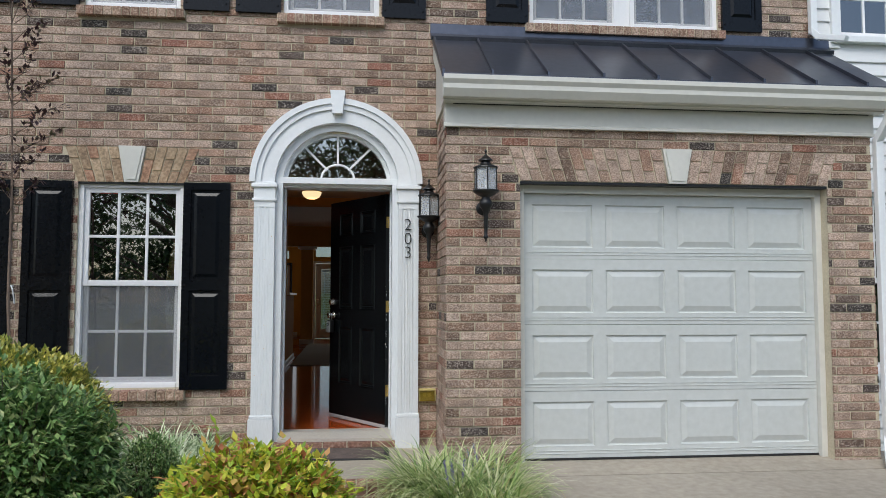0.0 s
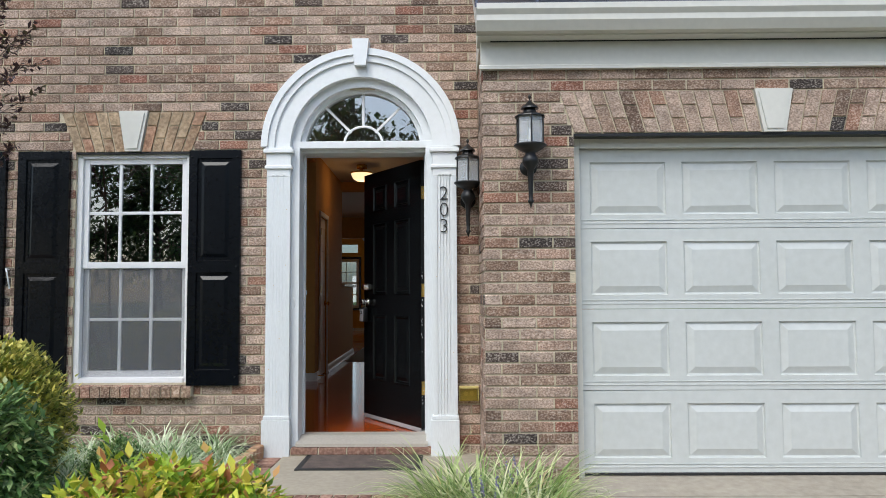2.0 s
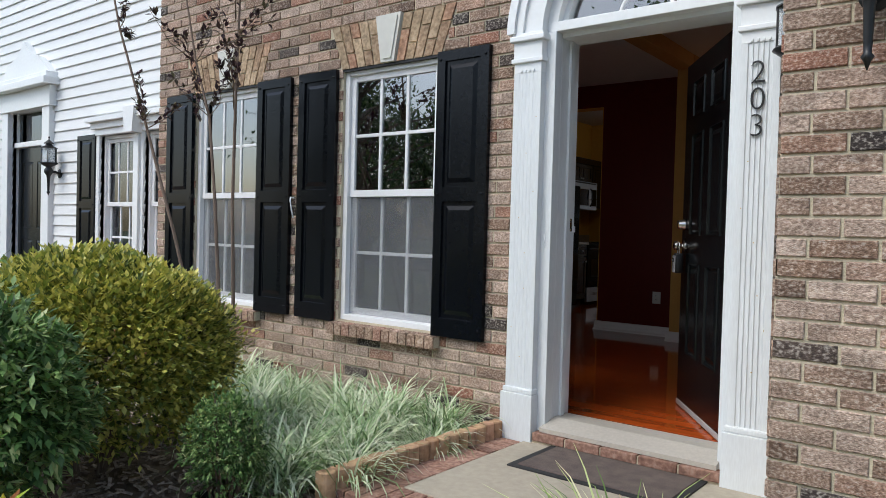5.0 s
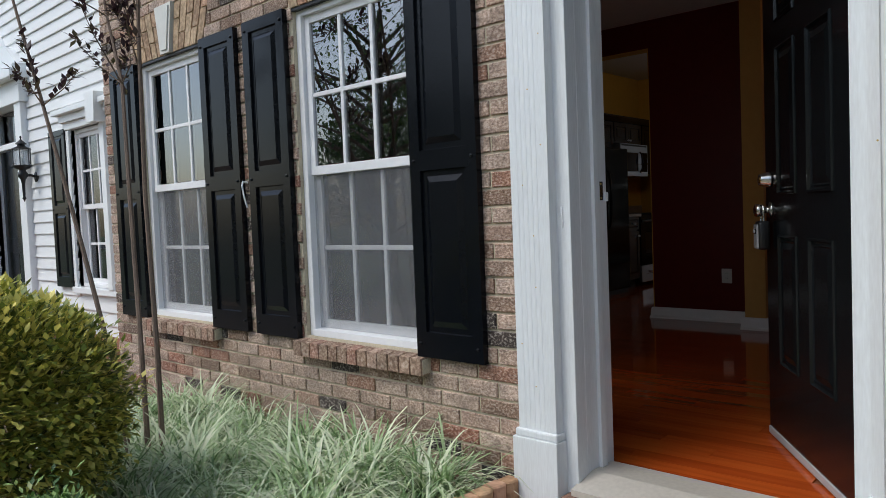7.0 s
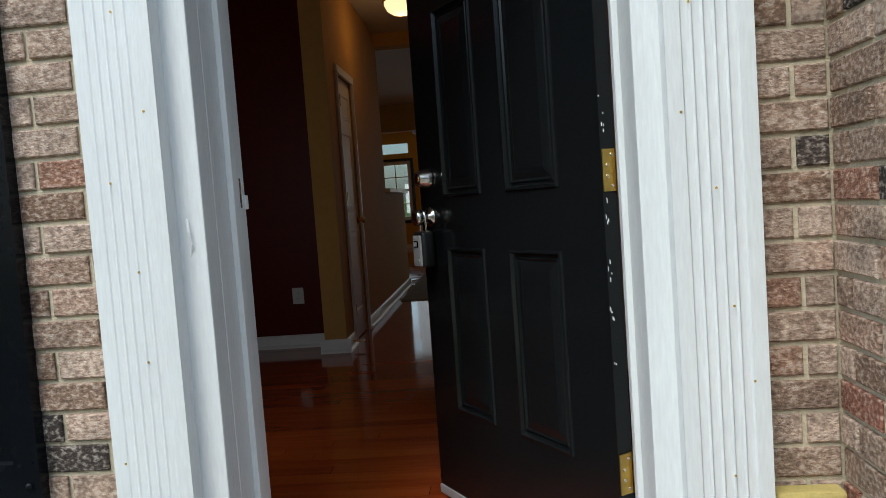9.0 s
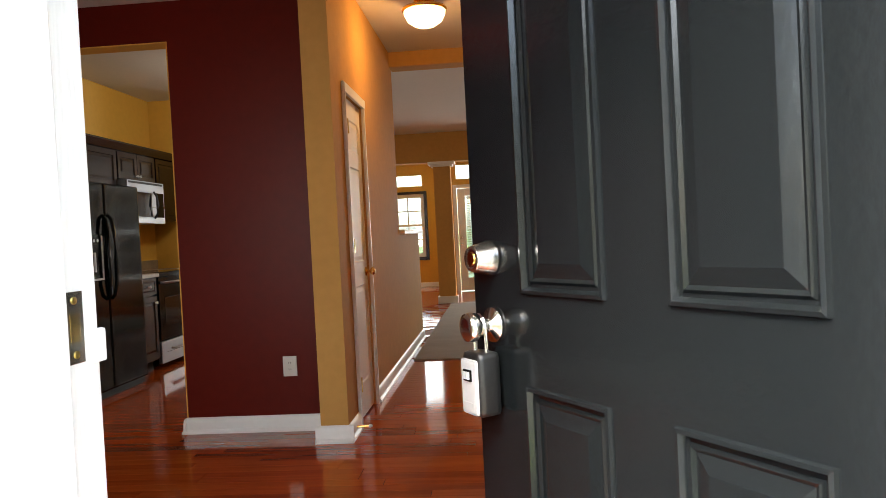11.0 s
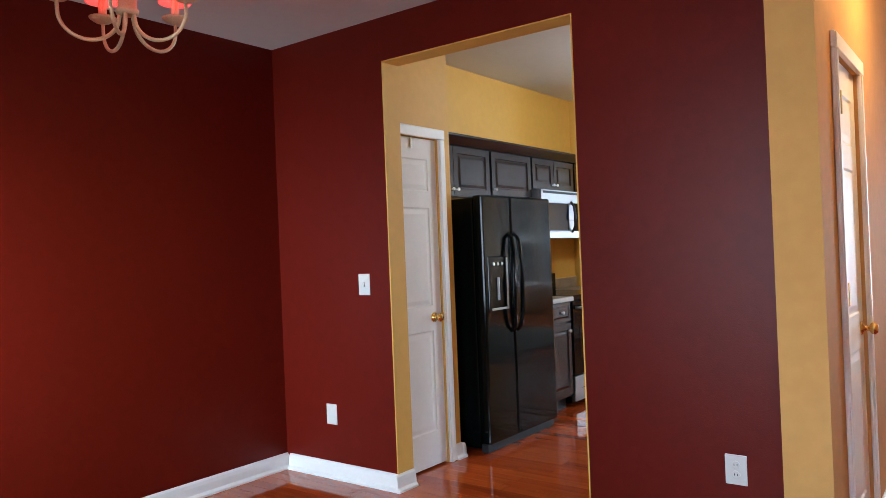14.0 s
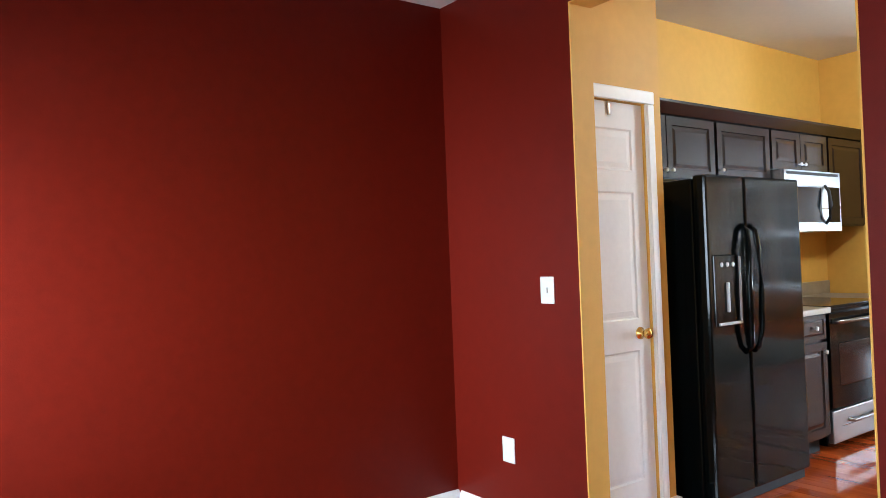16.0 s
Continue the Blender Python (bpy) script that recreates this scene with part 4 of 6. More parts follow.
def wall_lantern(x, y, z):
    """Black coach lantern, z at its top."""
    t = thing("wall_lantern", "black iron coach lantern with hazy glass on brick", "wall lamp", (x, y, z), group="front lanterns")
    cy = -0.125
    part("finial", lathe([(0.004, 0.0), (0.01, -0.012), (0.004, -0.03), (0.012, -0.042), (0.05, -0.075), (0.052, -0.082), (0.004, -0.084)], (0, cy, 0), "z", 16), IRON, t)
    part("roof", lathe([(0.03, -0.08), (0.04, -0.105), (0.086, -0.125), (0.088, -0.132), (0.02, -0.133)], (0, cy, 0), "z", 12), IRON, t)
    for k in range(6):
        a = 2 * math.pi * (k + 0.5) / 6
        part("bar", tube([(0.08 * math.cos(a), cy + 0.08 * math.sin(a), -0.13), (0.08 * math.cos(a), cy + 0.08 * math.sin(a), -0.29)], 0.0045, 0.0045, 6), IRON, t)
    for k in range(6):
        a0, a1 = 2 * math.pi * (k + 0.5) / 6, 2 * math.pi * (k + 1.5) / 6
        p0, p1 = Vector((0.078 * math.cos(a0), cy + 0.078 * math.sin(a0), 0)), Vector((0.078 * math.cos(a1), cy + 0.078 * math.sin(a1), 0))
        n_ = Vector(((p0.x + p1.x) / 2, (p0.y + p1.y) / 2 - cy, 0)).normalized() * 0.003
        g = part("glass", prism([(p0.x, p0.y), (p1.x, p1.y), (p1.x - n_.x, p1.y - n_.y), (p0.x - n_.x, p0.y - n_.y)], "z", -0.288, -0.133), LAMPGLASS, t)
        g.visible_shadow = False
    part("candle", lathe([(0.013, -0.29), (0.013, -0.235), (0.011, -0.23), (0.004, -0.2), (0.001, -0.19)], (0, cy, 0), "z", 12), PLATE, t, "white candle sleeve and bulb")
    part("cup", lathe([(0.09, -0.288), (0.094, -0.295), (0.06, -0.32), (0.028, -0.335), (0.03, -0.345), (0.046, -0.37), (0.046, -0.395), (0.022, -0.43), (0.016, -0.47), (0.012, -0.58), (0.011, -0.6), (0.019, -0.612), (0.01, -0.625), (0.002, -0.65)], (0, cy, 0), "z", 24), IRON, t, "", True)
    part("backplate", lathe([(0.05, 0.0), (0.05, -0.012), (0.03, -0.02), (0.006, -0.022)], (0, 0.002, -0.4), "y", 20), IRON, t)
    part("arm", tube([(0, -0.01, -0.4), (0, -0.05, -0.385), (0, cy + 0.03, -0.385)], 0.012, 0.014, 8), IRON, t)
    t.scale = (1.08, 1.08, 1.08)
    return t


wall_lantern(0.935, YG - 0.008, 2.54)
wall_lantern(0.567, YF - 0.008, 2.42)

outbox = thing("outlet_cover", "yellowed clear plastic weatherproof outlet cover on brick", "outlet cover", (0.565, YF - 0.006, 0.605))
part("back", box((-0.06, -0.012, -0.045), (0.06, 0.0, 0.045), 0.004), PLATE, outbox)
for x in (-0.02, 0.02):
    part("socket", lathe([(0.016, -0.012), (0.016, -0.018), (0.005, -0.019)], (x, 0, 0), "y", 14), INWHITE, outbox)
part("frame", box((-0.072, -0.01, -0.055), (0.072, 0.003, -0.046), 0.003), YELLOWED, outbox)
part("lid", box((-0.07, -0.05, 0.035), (0.07, 0.0, 0.055), 0.008), YELLOWED, outbox)
part("side", box((-0.072, -0.045, -0.05), (-0.062, 0.0, 0.04), 0.004), YELLOWED, outbox)
part("side", box((0.062, -0.045, -0.05), (0.072, 0.0, 0.04), 0.004), YELLOWED, outbox)

part("cover", box((-0.062, -0.046, -0.046), (0.062, -0.042, 0.036), 0.0015), CLEAR_YELLOW, outbox, "clear yellowed front")

# ---- garage door, trim and roof ----
trim_l = setting(bm_object("garage_trim_left", box((GX0, YG + 0.085, GZ0 - 0.02), (GX0 + 0.05, YG + 0.2, GZ1), 0.003), CREAM), "white garage door jamb", "trim")
trim_r = setting(bm_object("garage_trim_right", box((GX1 - 0.05, YG + 0.085, GZ0 - 0.02), (GX1, YG + 0.2, GZ1), 0.003), CREAM), "white garage door jamb with stains", "trim")
trim_t = setting(bm_object("garage_trim_top", box((GX0 + 0.05, YG + 0.085, GZ1 - 0.06), (GX1 - 0.05, YG + 0.2, GZ1), 0.003), CREAM), "white garage door head", "trim")
gd = setting(new("door_garage"), "white panelled sectional garage door, closed", "garage door")
gx0, gx1 = GX0 + 0.052, GX1 - 0.052
gh = (GZ1 - 0.06 - GZ0 - 0.012) / 4
gw = gx1 - gx0
pw, gap = 0.49, 0.105
first = (gw - 4 * pw - 3 * gap) / 2
for k in range(4):
    us = [0]
    for i in range(4):
        us += [first + i * (pw + gap), first + i * (pw + gap) + pw]
    us.append(gw)
    vs = [0, 0.09, gh - 0.085, gh - 0.004]
    bm = panelled(us, vs, {(1 + 2 * i, 1) for i in range(4)}, 0.04, [(0.004, 0.012), (0.012, 0.014), (0.055, 0.0)])
    bmesh.ops.translate(bm, verts=bm.verts, vec=(gx0, YG + 0.13, GZ0 + 0.012 + k * gh))
    part("section", bm, GARAGE, gd)
    rb = bmesh.new()
    for dz in (0.03, 0.052):
        box((gx0 + 0.002, YG + 0.126, GZ0 + 0.012 + k * gh + dz), (gx1 - 0.002, YG + 0.132, GZ0 + 0.012 + k * gh + dz + 0.006), 0.002, rb)
    part("bead", rb, GARAGE, gd)
part("bottom_seal", box((gx0, YG + 0.125, GZ0 - 0.005), (gx1, YG + 0.165, GZ0 + 0.012), 0.004), RUBBER, gd, "black rubber seal")

frieze = setting(bm_object("frieze_board", box((0.64, YG - 0.03, 2.735), (4.15, YG + 0.1, 2.915), 0.003), CREAM), "cream frieze board under the eaves", "trim")
setting(bm_object("frieze_moulding", prism([(YG - 0.03, 2.735), (YG - 0.045, 2.735), (YG - 0.045, 2.755), (YG - 0.03, 2.765)], "x", 0.63, 4.16), CREAM), "cream moulding", "trim")
soffit = setting(bm_object("soffit", box((0.62, YG - 0.13, 2.915), (4.2, YG + 0.1, 2.93)), CREAM), "cream vented soffit", "soffit")
vents = setting(bm_object("soffit_vents", box((0.7, YG - 0.045, 2.909), (4.1, YG - 0.035, 2.914)), RUBBER), "dark soffit vent line", "trim")
gut = [(YG - 0.11, 2.925), (YG - 0.18, 2.93), (YG - 0.215, 2.985), (YG - 0.215, 3.02), (YG - 0.235, 3.05), (YG - 0.235, 3.085), (YG - 0.222, 3.085), (YG - 0.205, 3.03), (YG - 0.175, 2.95), (YG - 0.11, 2.945)]
gutter = setting(bm_object("gutter", prism(gut, "x", 0.61, 4.24), CREAM), "white aluminium gutter", "gutter")
fascia = setting(bm_object("fascia", box((0.62, YG - 0.13, 2.93), (4.22, YG - 0.108, 3.09)), CREAM), "white fascia board", "trim")
roof = new("roof_garage")
setting(roof, "dark standing-seam metal roof over the garage", "roof")
ry0, rz0, ry1, rz1 = YG - 0.18, 3.11, YF - 0.01, 3.7
part("sheet", prism([(ry0, rz0), (ry1, rz1), (ry1, rz1 - 0.04), (ry0, rz0 - 0.03)], "x", 0.6, 4.25), SEAM, roof)
for k in range(9):
    x = 0.555 + 0.4315 * k if k else 0.612
    part("seam", prism([(ry0 + 0.003, rz0), (ry1, rz1 - 0.001), (ry1, rz1 + 0.032), (ry0 + 0.003, rz0 + 0.034)], "x", x - 0.009, x + 0.009), SEAM, roof)
part("flashing", prism([(YF - 0.1, 3.64), (YF - 0.012, 3.702), (YF - 0.012, 3.81), (YF - 0.03, 3.81), (YF - 0.034, 3.72), (YF - 0.11, 3.672)], "x", 0.585, 4.27), SEAM, roof)
rake = prism([(ry0 + 0.05, rz0 - 0.03), (ry1, rz1 - 0.03), (ry1, rz1 - 0.2), (ry0 + 0.05, rz0 - 0.17)], "x", 0.61, 0.637)
setting(bm_object("rake_board", rake, CREAM), "white rake board at the end of the metal roof", "trim")
setting(bm_object("rake_infill", prism([(ry0 + 0.06, 2.93), (ry1, 2.93), (ry1, rz1 - 0.05), (ry0 + 0.06, rz0 - 0.03)], "x", 0.637, 0.66), CREAM), "white gable end of the garage roof", "trim")
setting(bm_object("rake_infill_east", prism([(ry0 + 0.06, 2.93), (ry1, 2.93), (ry1, rz1 - 0.05), (ry0 + 0.06, rz0 - 0.03)], "x", 4.14, 4.18), CREAM), "white gable end of the garage roof", "trim")


def downspout(points, name="downspout"):
    t = thing(name, "white aluminium downspout strapped to the wall corner", "downspout", (0, 0, 0))
    own = bmesh.new()
    for p, q in zip(points, points[1:]):
        p, q = Vector(p), Vector(q)
        d = q - p
        b = box((-0.032, -0.026, -d.length / 2 - 0.02), (0.032, 0.026, d.length / 2 + 0.02), 0.006)
        bmesh.ops.transform(b, matrix=Matrix.Translation((p + q) / 2) @ d.to_track_quat("Z", "Y").to_matrix().to_4x4(), verts=b.verts)
        merge(own, b)
    part("pipe", own, WHITE, t)
    return t


downspout([(4.19, YG - 0.17, 2.95), (4.19, YG - 0.16, 2.86), (4.17, YG - 0.045, 2.7), (4.17, YG - 0.045, 0.32), (4.13, YG - 0.1, 0.22), (3.99, YG - 0.3, 0.17)])
downspout([(4.10, YF - 0.06, 5.7), (4.10, YF - 0.06, 3.86), (4.13, YF - 0.1, 3.8), (4.24, YF - 0.3, 3.72)])

# upper roof of the house
setting(bm_object("roof_main", prism([(YF - 0.35, 5.72), (13.5, 9.2), (23.0, 5.72), (23.0, 5.62), (13.5, 9.05), (YF - 0.35, 5.62)], "x", -4.75, 4.3), SEAM), "dark main roof", "roof")
setting(bm_object("gutter_main", box((-4.7, YF - 0.45, 5.6), (4.25, YF - 0.33, 5.73), 0.02), CREAM), "white main gutter", "gutter")

# chipped paint along the hinge edge of the front door, and a split in the left jamb
r = random.Random(17)
for k in range(26):
    z = r.choice((r.uniform(0.72, 0.98), r.uniform(0.5, 1.0), r.uniform(0.2, 0.27), r.uniform(1.14, 1.3)))
    h, w = r.uniform(0.004, 0.014), r.uniform(0.0012, 0.0028)
    y = r.uniform(0.028, 0.041)
    part("paint_chip", prism([(y, z), (y + w, z + h * 0.2), (y + w * 0.7, z + h), (y - w * 0.3, z + h * 0.6)], "x", -0.0015, 0.0005), WHITE, door)
part("splinter", tube([(-0.694, YF - 0.034, 1.3), (-0.688, YF - 0.043, 1.27), (-0.685, YF - 0.041, 1.245), (-0.692, YF - 0.034, 1.22)], 0.004, 0.002, 6), WHITE, surround, "curled splinter of white wood")
for k in range(16):
    part("nail", lathe([(0.0028, YF - 0.0822), (0.0028, YF - 0.0832), (0.001, YF - 0.0834)], (0.33 + r.uniform(0, 0.14) if k % 2 else -0.87 + r.uniform(0, 0.14), 0, 0.6 + k * 0.095 + r.uniform(-0.03, 0.03)), "y", 8), TARNISH, surround)
z = FLOOR + 1.07
sp = part("strike_plate", box((-0.6555, YF + 0.165, z - 0.036), (-0.653, YF + 0.195, z + 0.036), 0.0008), CHROME, surround, "worn steel strike plate")
part("mortise", box((-0.654, YF + 0.172, z - 0.014), (-0.6525, YF + 0.188, z + 0.014), 0.0004), BRASS, sp, "bare brass latch hole")
for dz in (-0.027, 0.027):
    part("screw", lathe([(0.004, -0.653), (0.004, -0.652), (0.001, -0.6517)], (0, YF + 0.18, z + dz), "x", 10), TARNISH, sp)
part("seal_pad", box((-0.656, YF + 0.205, FLOOR + 1.03), (-0.648, YF + 0.226, FLOOR + 1.065), 0.003), WHITE, surround, "white weatherstrip corner pad")

# ---- neighbours, ground, porch ----
def siding_wall(name, x0, x1, y, z0, z1, holes, label):
    w = setting(bm_object(name, holed_wall("x", [x0, x1], [z0, z1], holes, y, y + 0.2), SIDING), label, "wall")
    k, lap = 0, 0.125
    while z0 + (k + 1) * lap < z1:
        z = z0 + k * lap
        free = [(x0, x1)]
        for a, b, c, d in holes:
            if z + lap > c and z < d:
                free = [s for p, q in free for s in ((p, min(q, a)), (max(p, b), q)) if s[1] - s[0] > 0.02]
        for p, q in free:
            part("clapboard", prism([(y, z), (y - 0.02, z), (y - 0.022, z + 0.006), (y - 0.004, z + lap), (y, z + lap)], "x", p, q), SIDING, w)
        k += 1
    return w


NY = 7.0
nb_w = (-6.76, -6.03, 0.72, 2.26)
nb_d = (-9.12, -8.12, 0.0, 2.69)
siding_wall("wall_neighbour_west", -14.0, XL - 0.001, NY, 0.0, 5.7, [nb_w, (-5.83, -5.1, 0.72, 2.26), nb_d], "white vinyl lap siding of the next house")
sash_window(*nb_w, NY + 0.02, 9, 3, 2, False)
sash_window(-5.83, -5.1, 0.72, 2.26, NY + 0.02, 18, 3, 2, False)
nbt = bmesh.new()
for lo, hi in (((-6.83, NY - 0.04, 0.72), (-6.76, NY + 0.03, 2.26)), ((-6.03, NY - 0.04, 0.72), (-5.83, NY + 0.03, 2.26)), ((-5.1, NY - 0.04, 0.72), (-5.03, NY + 0.03, 2.26)),
               ((-6.86, NY - 0.05, 2.26), (-5.0, NY + 0.03, 2.33)), ((-6.89, NY - 0.08, 2.33), (-4.97, NY + 0.03, 2.4)), ((-6.94, NY - 0.13, 2.4), (-4.92, NY + 0.03, 2.45)),
               ((-6.84, NY - 0.06, 0.66), (-5.02, NY + 0.03, 0.72)), ((-5.98, NY - 0.07, 0.72), (-5.88, NY - 0.03, 2.26))):
    box(lo, hi, 0.006, nbt)
prism([(-6.01, 2.24), (-5.85, 2.24), (-5.82, 2.5), (-6.04, 2.5)], "y", NY - 0.16, NY + 0.0, nbt)
setting(bm_object("neighbour_window_trim", nbt, WHITE), "white moulded trim round a pair of windows, with cornice and keystone", "trim")
blinds(-5.77, -5.16, 0.77, 2.22, NY + 0.145, "white horizontal blind in the next house's window", 40)
blinds(nb_w[0] + 0.06, nb_w[1] - 0.06, nb_w[2] + 0.05, nb_w[3] - 0.04, NY + 0.145, "white horizontal blind in the next house's window", 40)
s2 = copy_thing(sh, pose(-7.24, NY - 0.024, 0.71) @ Matrix.Diagonal((1.08, 1, 0.92, 1)))
nd = bmesh.new()
for lo, hi in (((-9.30, NY - 0.08, 0.1), (-9.12, NY + 0.04, 2.4)), ((-8.12, NY - 0.08, 0.1), (-7.92, NY + 0.04, 2.4)), ((-9.35, NY - 0.1, 2.4), (-7.87, NY + 0.04, 2.62)),
               ((-9.42, NY - 0.2, 2.62), (-7.80, NY + 0.04, 2.7)), ((-9.36, NY - 0.15, 2.7), (-7.86, NY + 0.04, 2.76)), ((-9.12, NY + 0.0, 2.0), (-8.12, NY + 0.06, 2.06))):
    box(lo, hi, 0.008, nd)
prism([(-9.36, 2.76), (-7.86, 2.76), (-8.20, 2.96), (-8.40, 3.0), (-8.61, 3.16), (-8.82, 3.0), (-9.00, 2.96)], "y", NY - 0.1, NY + 0.0, nd)
bmesh.ops.scale(nd, verts=nd.verts, vec=(1, 1, 1.12))
setting(bm_object("neighbour_door_surround", nd, WHITE), "white ornate door surround with a scrolled pediment", "trim")
ndd = setting(bm_object("door_neighbour", panelled([-9.11, -8.98, -8.68, -8.56, -8.25, -8.13], [0.2, 0.45, 1.05, 1.2, 2.05, 2.23], {(1, 1), (3, 1), (1, 3), (3, 3)}, 0.05, [(0.01, 0.006), (0.03, 0.002)]), DOORBLACK), "black panelled door of the next house", "door")
ndd.location.y = NY + 0.06
ntr = setting(bm_object("window_10", box((-9.11, NY + 0.07, 2.32), (-8.13, NY + 0.08, 2.68)), GLASS), "transom light over the next house's door", "window")
# backing sheet in the black shutter colour: unlit rooms put in as paint
setting(bm_object("wall_neighbour_inner", box((-13.9, NY + 1.2, 0.0), (XL - 0.3, NY + 1.3, 5.6)), SHUTTER), "near-black sheet painted for the shade inside the next house", "wall")
wall_lantern(-7.76, NY - 0.01, 2.3)

setting(bm_object("wall_west", box((XL, YF + 0.2, -0.1), (XL + 0.1, NY + 0.19, 5.75)), MORTAR), "plain side wall of the house", "wall")

siding_wall("wall_neighbour_east", XR + 0.001, 9.5, YF + 0.05, 0.0, 5.7, [(4.42, 5.3, 3.86, 5.35), (4.42, 5.3, 0.75, 2.4)], "white vinyl lap siding of the house beyond")
sash_window(4.42, 5.3, UZ0, UZ1, YF + 0.07, 11, 3, 2, False)
sash_window(4.42, 5.3, 0.75, 2.4, YF + 0.07, 12, 3, 2, False)
et = bmesh.new()
for z0, z1 in ((UZ0, UZ1), (0.75, 2.4)):
    box((4.33, YF, z0 - 0.06), (4.42, YF + 0.06, z1 + 0.09), 0.004, et)
    box((5.3, YF, z0 - 0.06), (5.39, YF + 0.06, z1 + 0.09), 0.004, et)
    box((4.42, YF, z1), (5.3, YF + 0.06, z1 + 0.09), 0.004, et)
    box((4.42, YF - 0.02, z0 - 0.06), (5.3, YF + 0.06, z0), 0.004, et)
setting(bm_object("east_window_trim", et, WHITE), "white window trim", "trim")

ground = setting(bm_object("ground", box((-120, -160, -0.4), (120, 200, -0.12)), GRASS_SOIL), "green lawn reaching the horizon", "ground")
# driveway falls gently from the garage to the road
drive = setting(bm_object("driveway", prism([(-9.0, -0.12), (5.46, 0.132), (5.46, -0.2), (-9.0, -0.3)], "x", 1.12, 4.35), DRIVE), "pale worn concrete driveway", "driveway")
apron = setting(bm_object("garage_apron", prism([(5.475, 0.132), (YG + 0.2, 0.168), (YG + 0.2, -0.2), (5.475, -0.2)], "x", 1.12, 4.35), DRIVE), "concrete garage threshold with a dark joint", "driveway")
walkp = setting(bm_object("front_walk", prism([(-9.0, -0.13), (5.1, 0.045), (5.1, -0.2), (-9.0, -0.3)], "x", -0.32, 1.118), DRIVE), "concrete front walk beside the driveway", "path")
setting(bm_object("road", box((-120, -17, -0.13), (120, -10, -0.112)), ASPHALT), "grey asphalt road", "road")
kerb = setting(bm_object("kerb", box((-120, -10, -0.13), (120, -9.8, -0.03), 0.02), CONCRETE), "concrete kerb", "kerb")

# planting bed, sloping up to the wall
bed_bm = bmesh.new()
nx, ny = 44, 30
grid = []
for j in range(ny + 1):
    row = []
    for i in range(nx + 1):
        x, y = -10.0 + 9.0 * i / nx, 1.2 + (NY - 1.2) * j / ny
        zz = -0.02 + 0.14 * min(1, max(0, (y - 1.5) / 4.0)) + 0.03 * noise.noise((x * 2.1, y * 2.1, 0))
        row.append(bed_bm.verts.new((x, y, zz)))
    grid.append(row)
for j in range(ny):
    for i in range(nx):
        bed_bm.faces.new((grid[j][i], grid[j][i + 1], grid[j + 1][i + 1], grid[j + 1][i]))
bed = setting(bm_object("planting_bed", bed_bm, SOIL), "dark mulched planting bed by the house", "ground")
b2 = bmesh.new()
g2 = []
for j in range(16):
    row = []
    for i in range(26):
        x, y = -1.0 + 2.1 * i / 25, 2.6 + 2.5 * j / 15
        row.append(b2.verts.new((x, y, 0.035 + 0.02 * noise.noise((x * 3, y * 3, 4)))))
    g2.append(row)
for j in range(15):
    for i in range(25):
        b2.faces.new((g2[j][i], g2[j][i + 1], g2[j + 1][i + 1], g2[j + 1][i]))
setting(bm_object("planting_strip", b2, SOIL), "dark mulched strip before the porch", "ground")
rnd = random.Random(5)
mv, mf = [], []
for k in range(9000):
    x, y = rnd.uniform(-3.6, 0.4), rnd.uniform(2.7, 6.3)
    if x > -1.0 and y > 5.0:
        continue
    z = -0.02 + 0.14 * min(1, max(0, (y - 1.5) / 4.0)) + 0.012 if x < -1.0 else 0.045
    L, W, T = rnd.uniform(0.02, 0.07), rnd.uniform(0.006, 0.016), 0.006
    m = pose(x, y, z + rnd.uniform(0, 0.02), rnd.uniform(-25, 25), rnd.uniform(-25, 25), rnd.uniform(0, 360))
    base = len(mv)
    mv += [m @ Vector(p) for p in ((-L / 2, -W / 2, 0), (L / 2, -W / 2, 0), (L / 2, W / 2, 0), (-L / 2, W / 2, 0), (-L / 2, -W / 2, T), (L / 2, -W / 2, T), (L / 2, W / 2, T), (-L / 2, W / 2, T))]
    mf += [[base + i for i in f] for f in ((4, 5, 6, 7), (0, 1, 5, 4), (1, 2, 6, 5), (2, 3, 7, 6), (3, 0, 4, 7))]
tagged(pydata("bark_mulch", mv, mf, MULCH), "loose brown bark mulch on the bed", "mulch", "", "stuff")

# porch slab with a brick border
PX0, PX1, PY0, PY1 = -0.97, 0.64, 5.13, YF
porch = setting(bm_object("porch", box((PX0 + 0.22, PY0 + 0.22, -0.1), (PX1, PY1, PORCH), 0.006), CONCRETE), "tan concrete porch slab with a brick border", "porch")
curb = setting(bm_object("porch_border", box((PX0 + 0.01, PY0 + 0.01, -0.1), (PX0 + 0.219, PY1 - 0.1, PORCH - 0.012)), MORTAR), "red brick porch border", "porch")
curb2 = setting(bm_object("porch_border_front", box((PX0 + 0.2195, PY0 + 0.01, -0.1), (PX1, PY0 + 0.219, PORCH - 0.012)), MORTAR), "red brick porch border", "porch")
k = 0
x = PX0
while x + 0.07 < PX1:
    for z0, z1 in ((PORCH - 0.062, PORCH), (PORCH - 0.13, PORCH - 0.07)):
        part("brick", box((x + 0.004, PY0, z0), (x + 0.069, PY0 + 0.212, z1 - rnd.uniform(0, 0.004)), 0.005), PAVER, curb2)
    x += 0.074
y = PY0 + 0.225
while y + 0.07 < PY1 - 0.1:
    part("brick", box((PX0, y + 0.004, PORCH - 0.07), (PX0 + 0.212, y + 0.069, PORCH - rnd.uniform(0, 0.004)), 0.005), PAVER, curb)
    y += 0.074


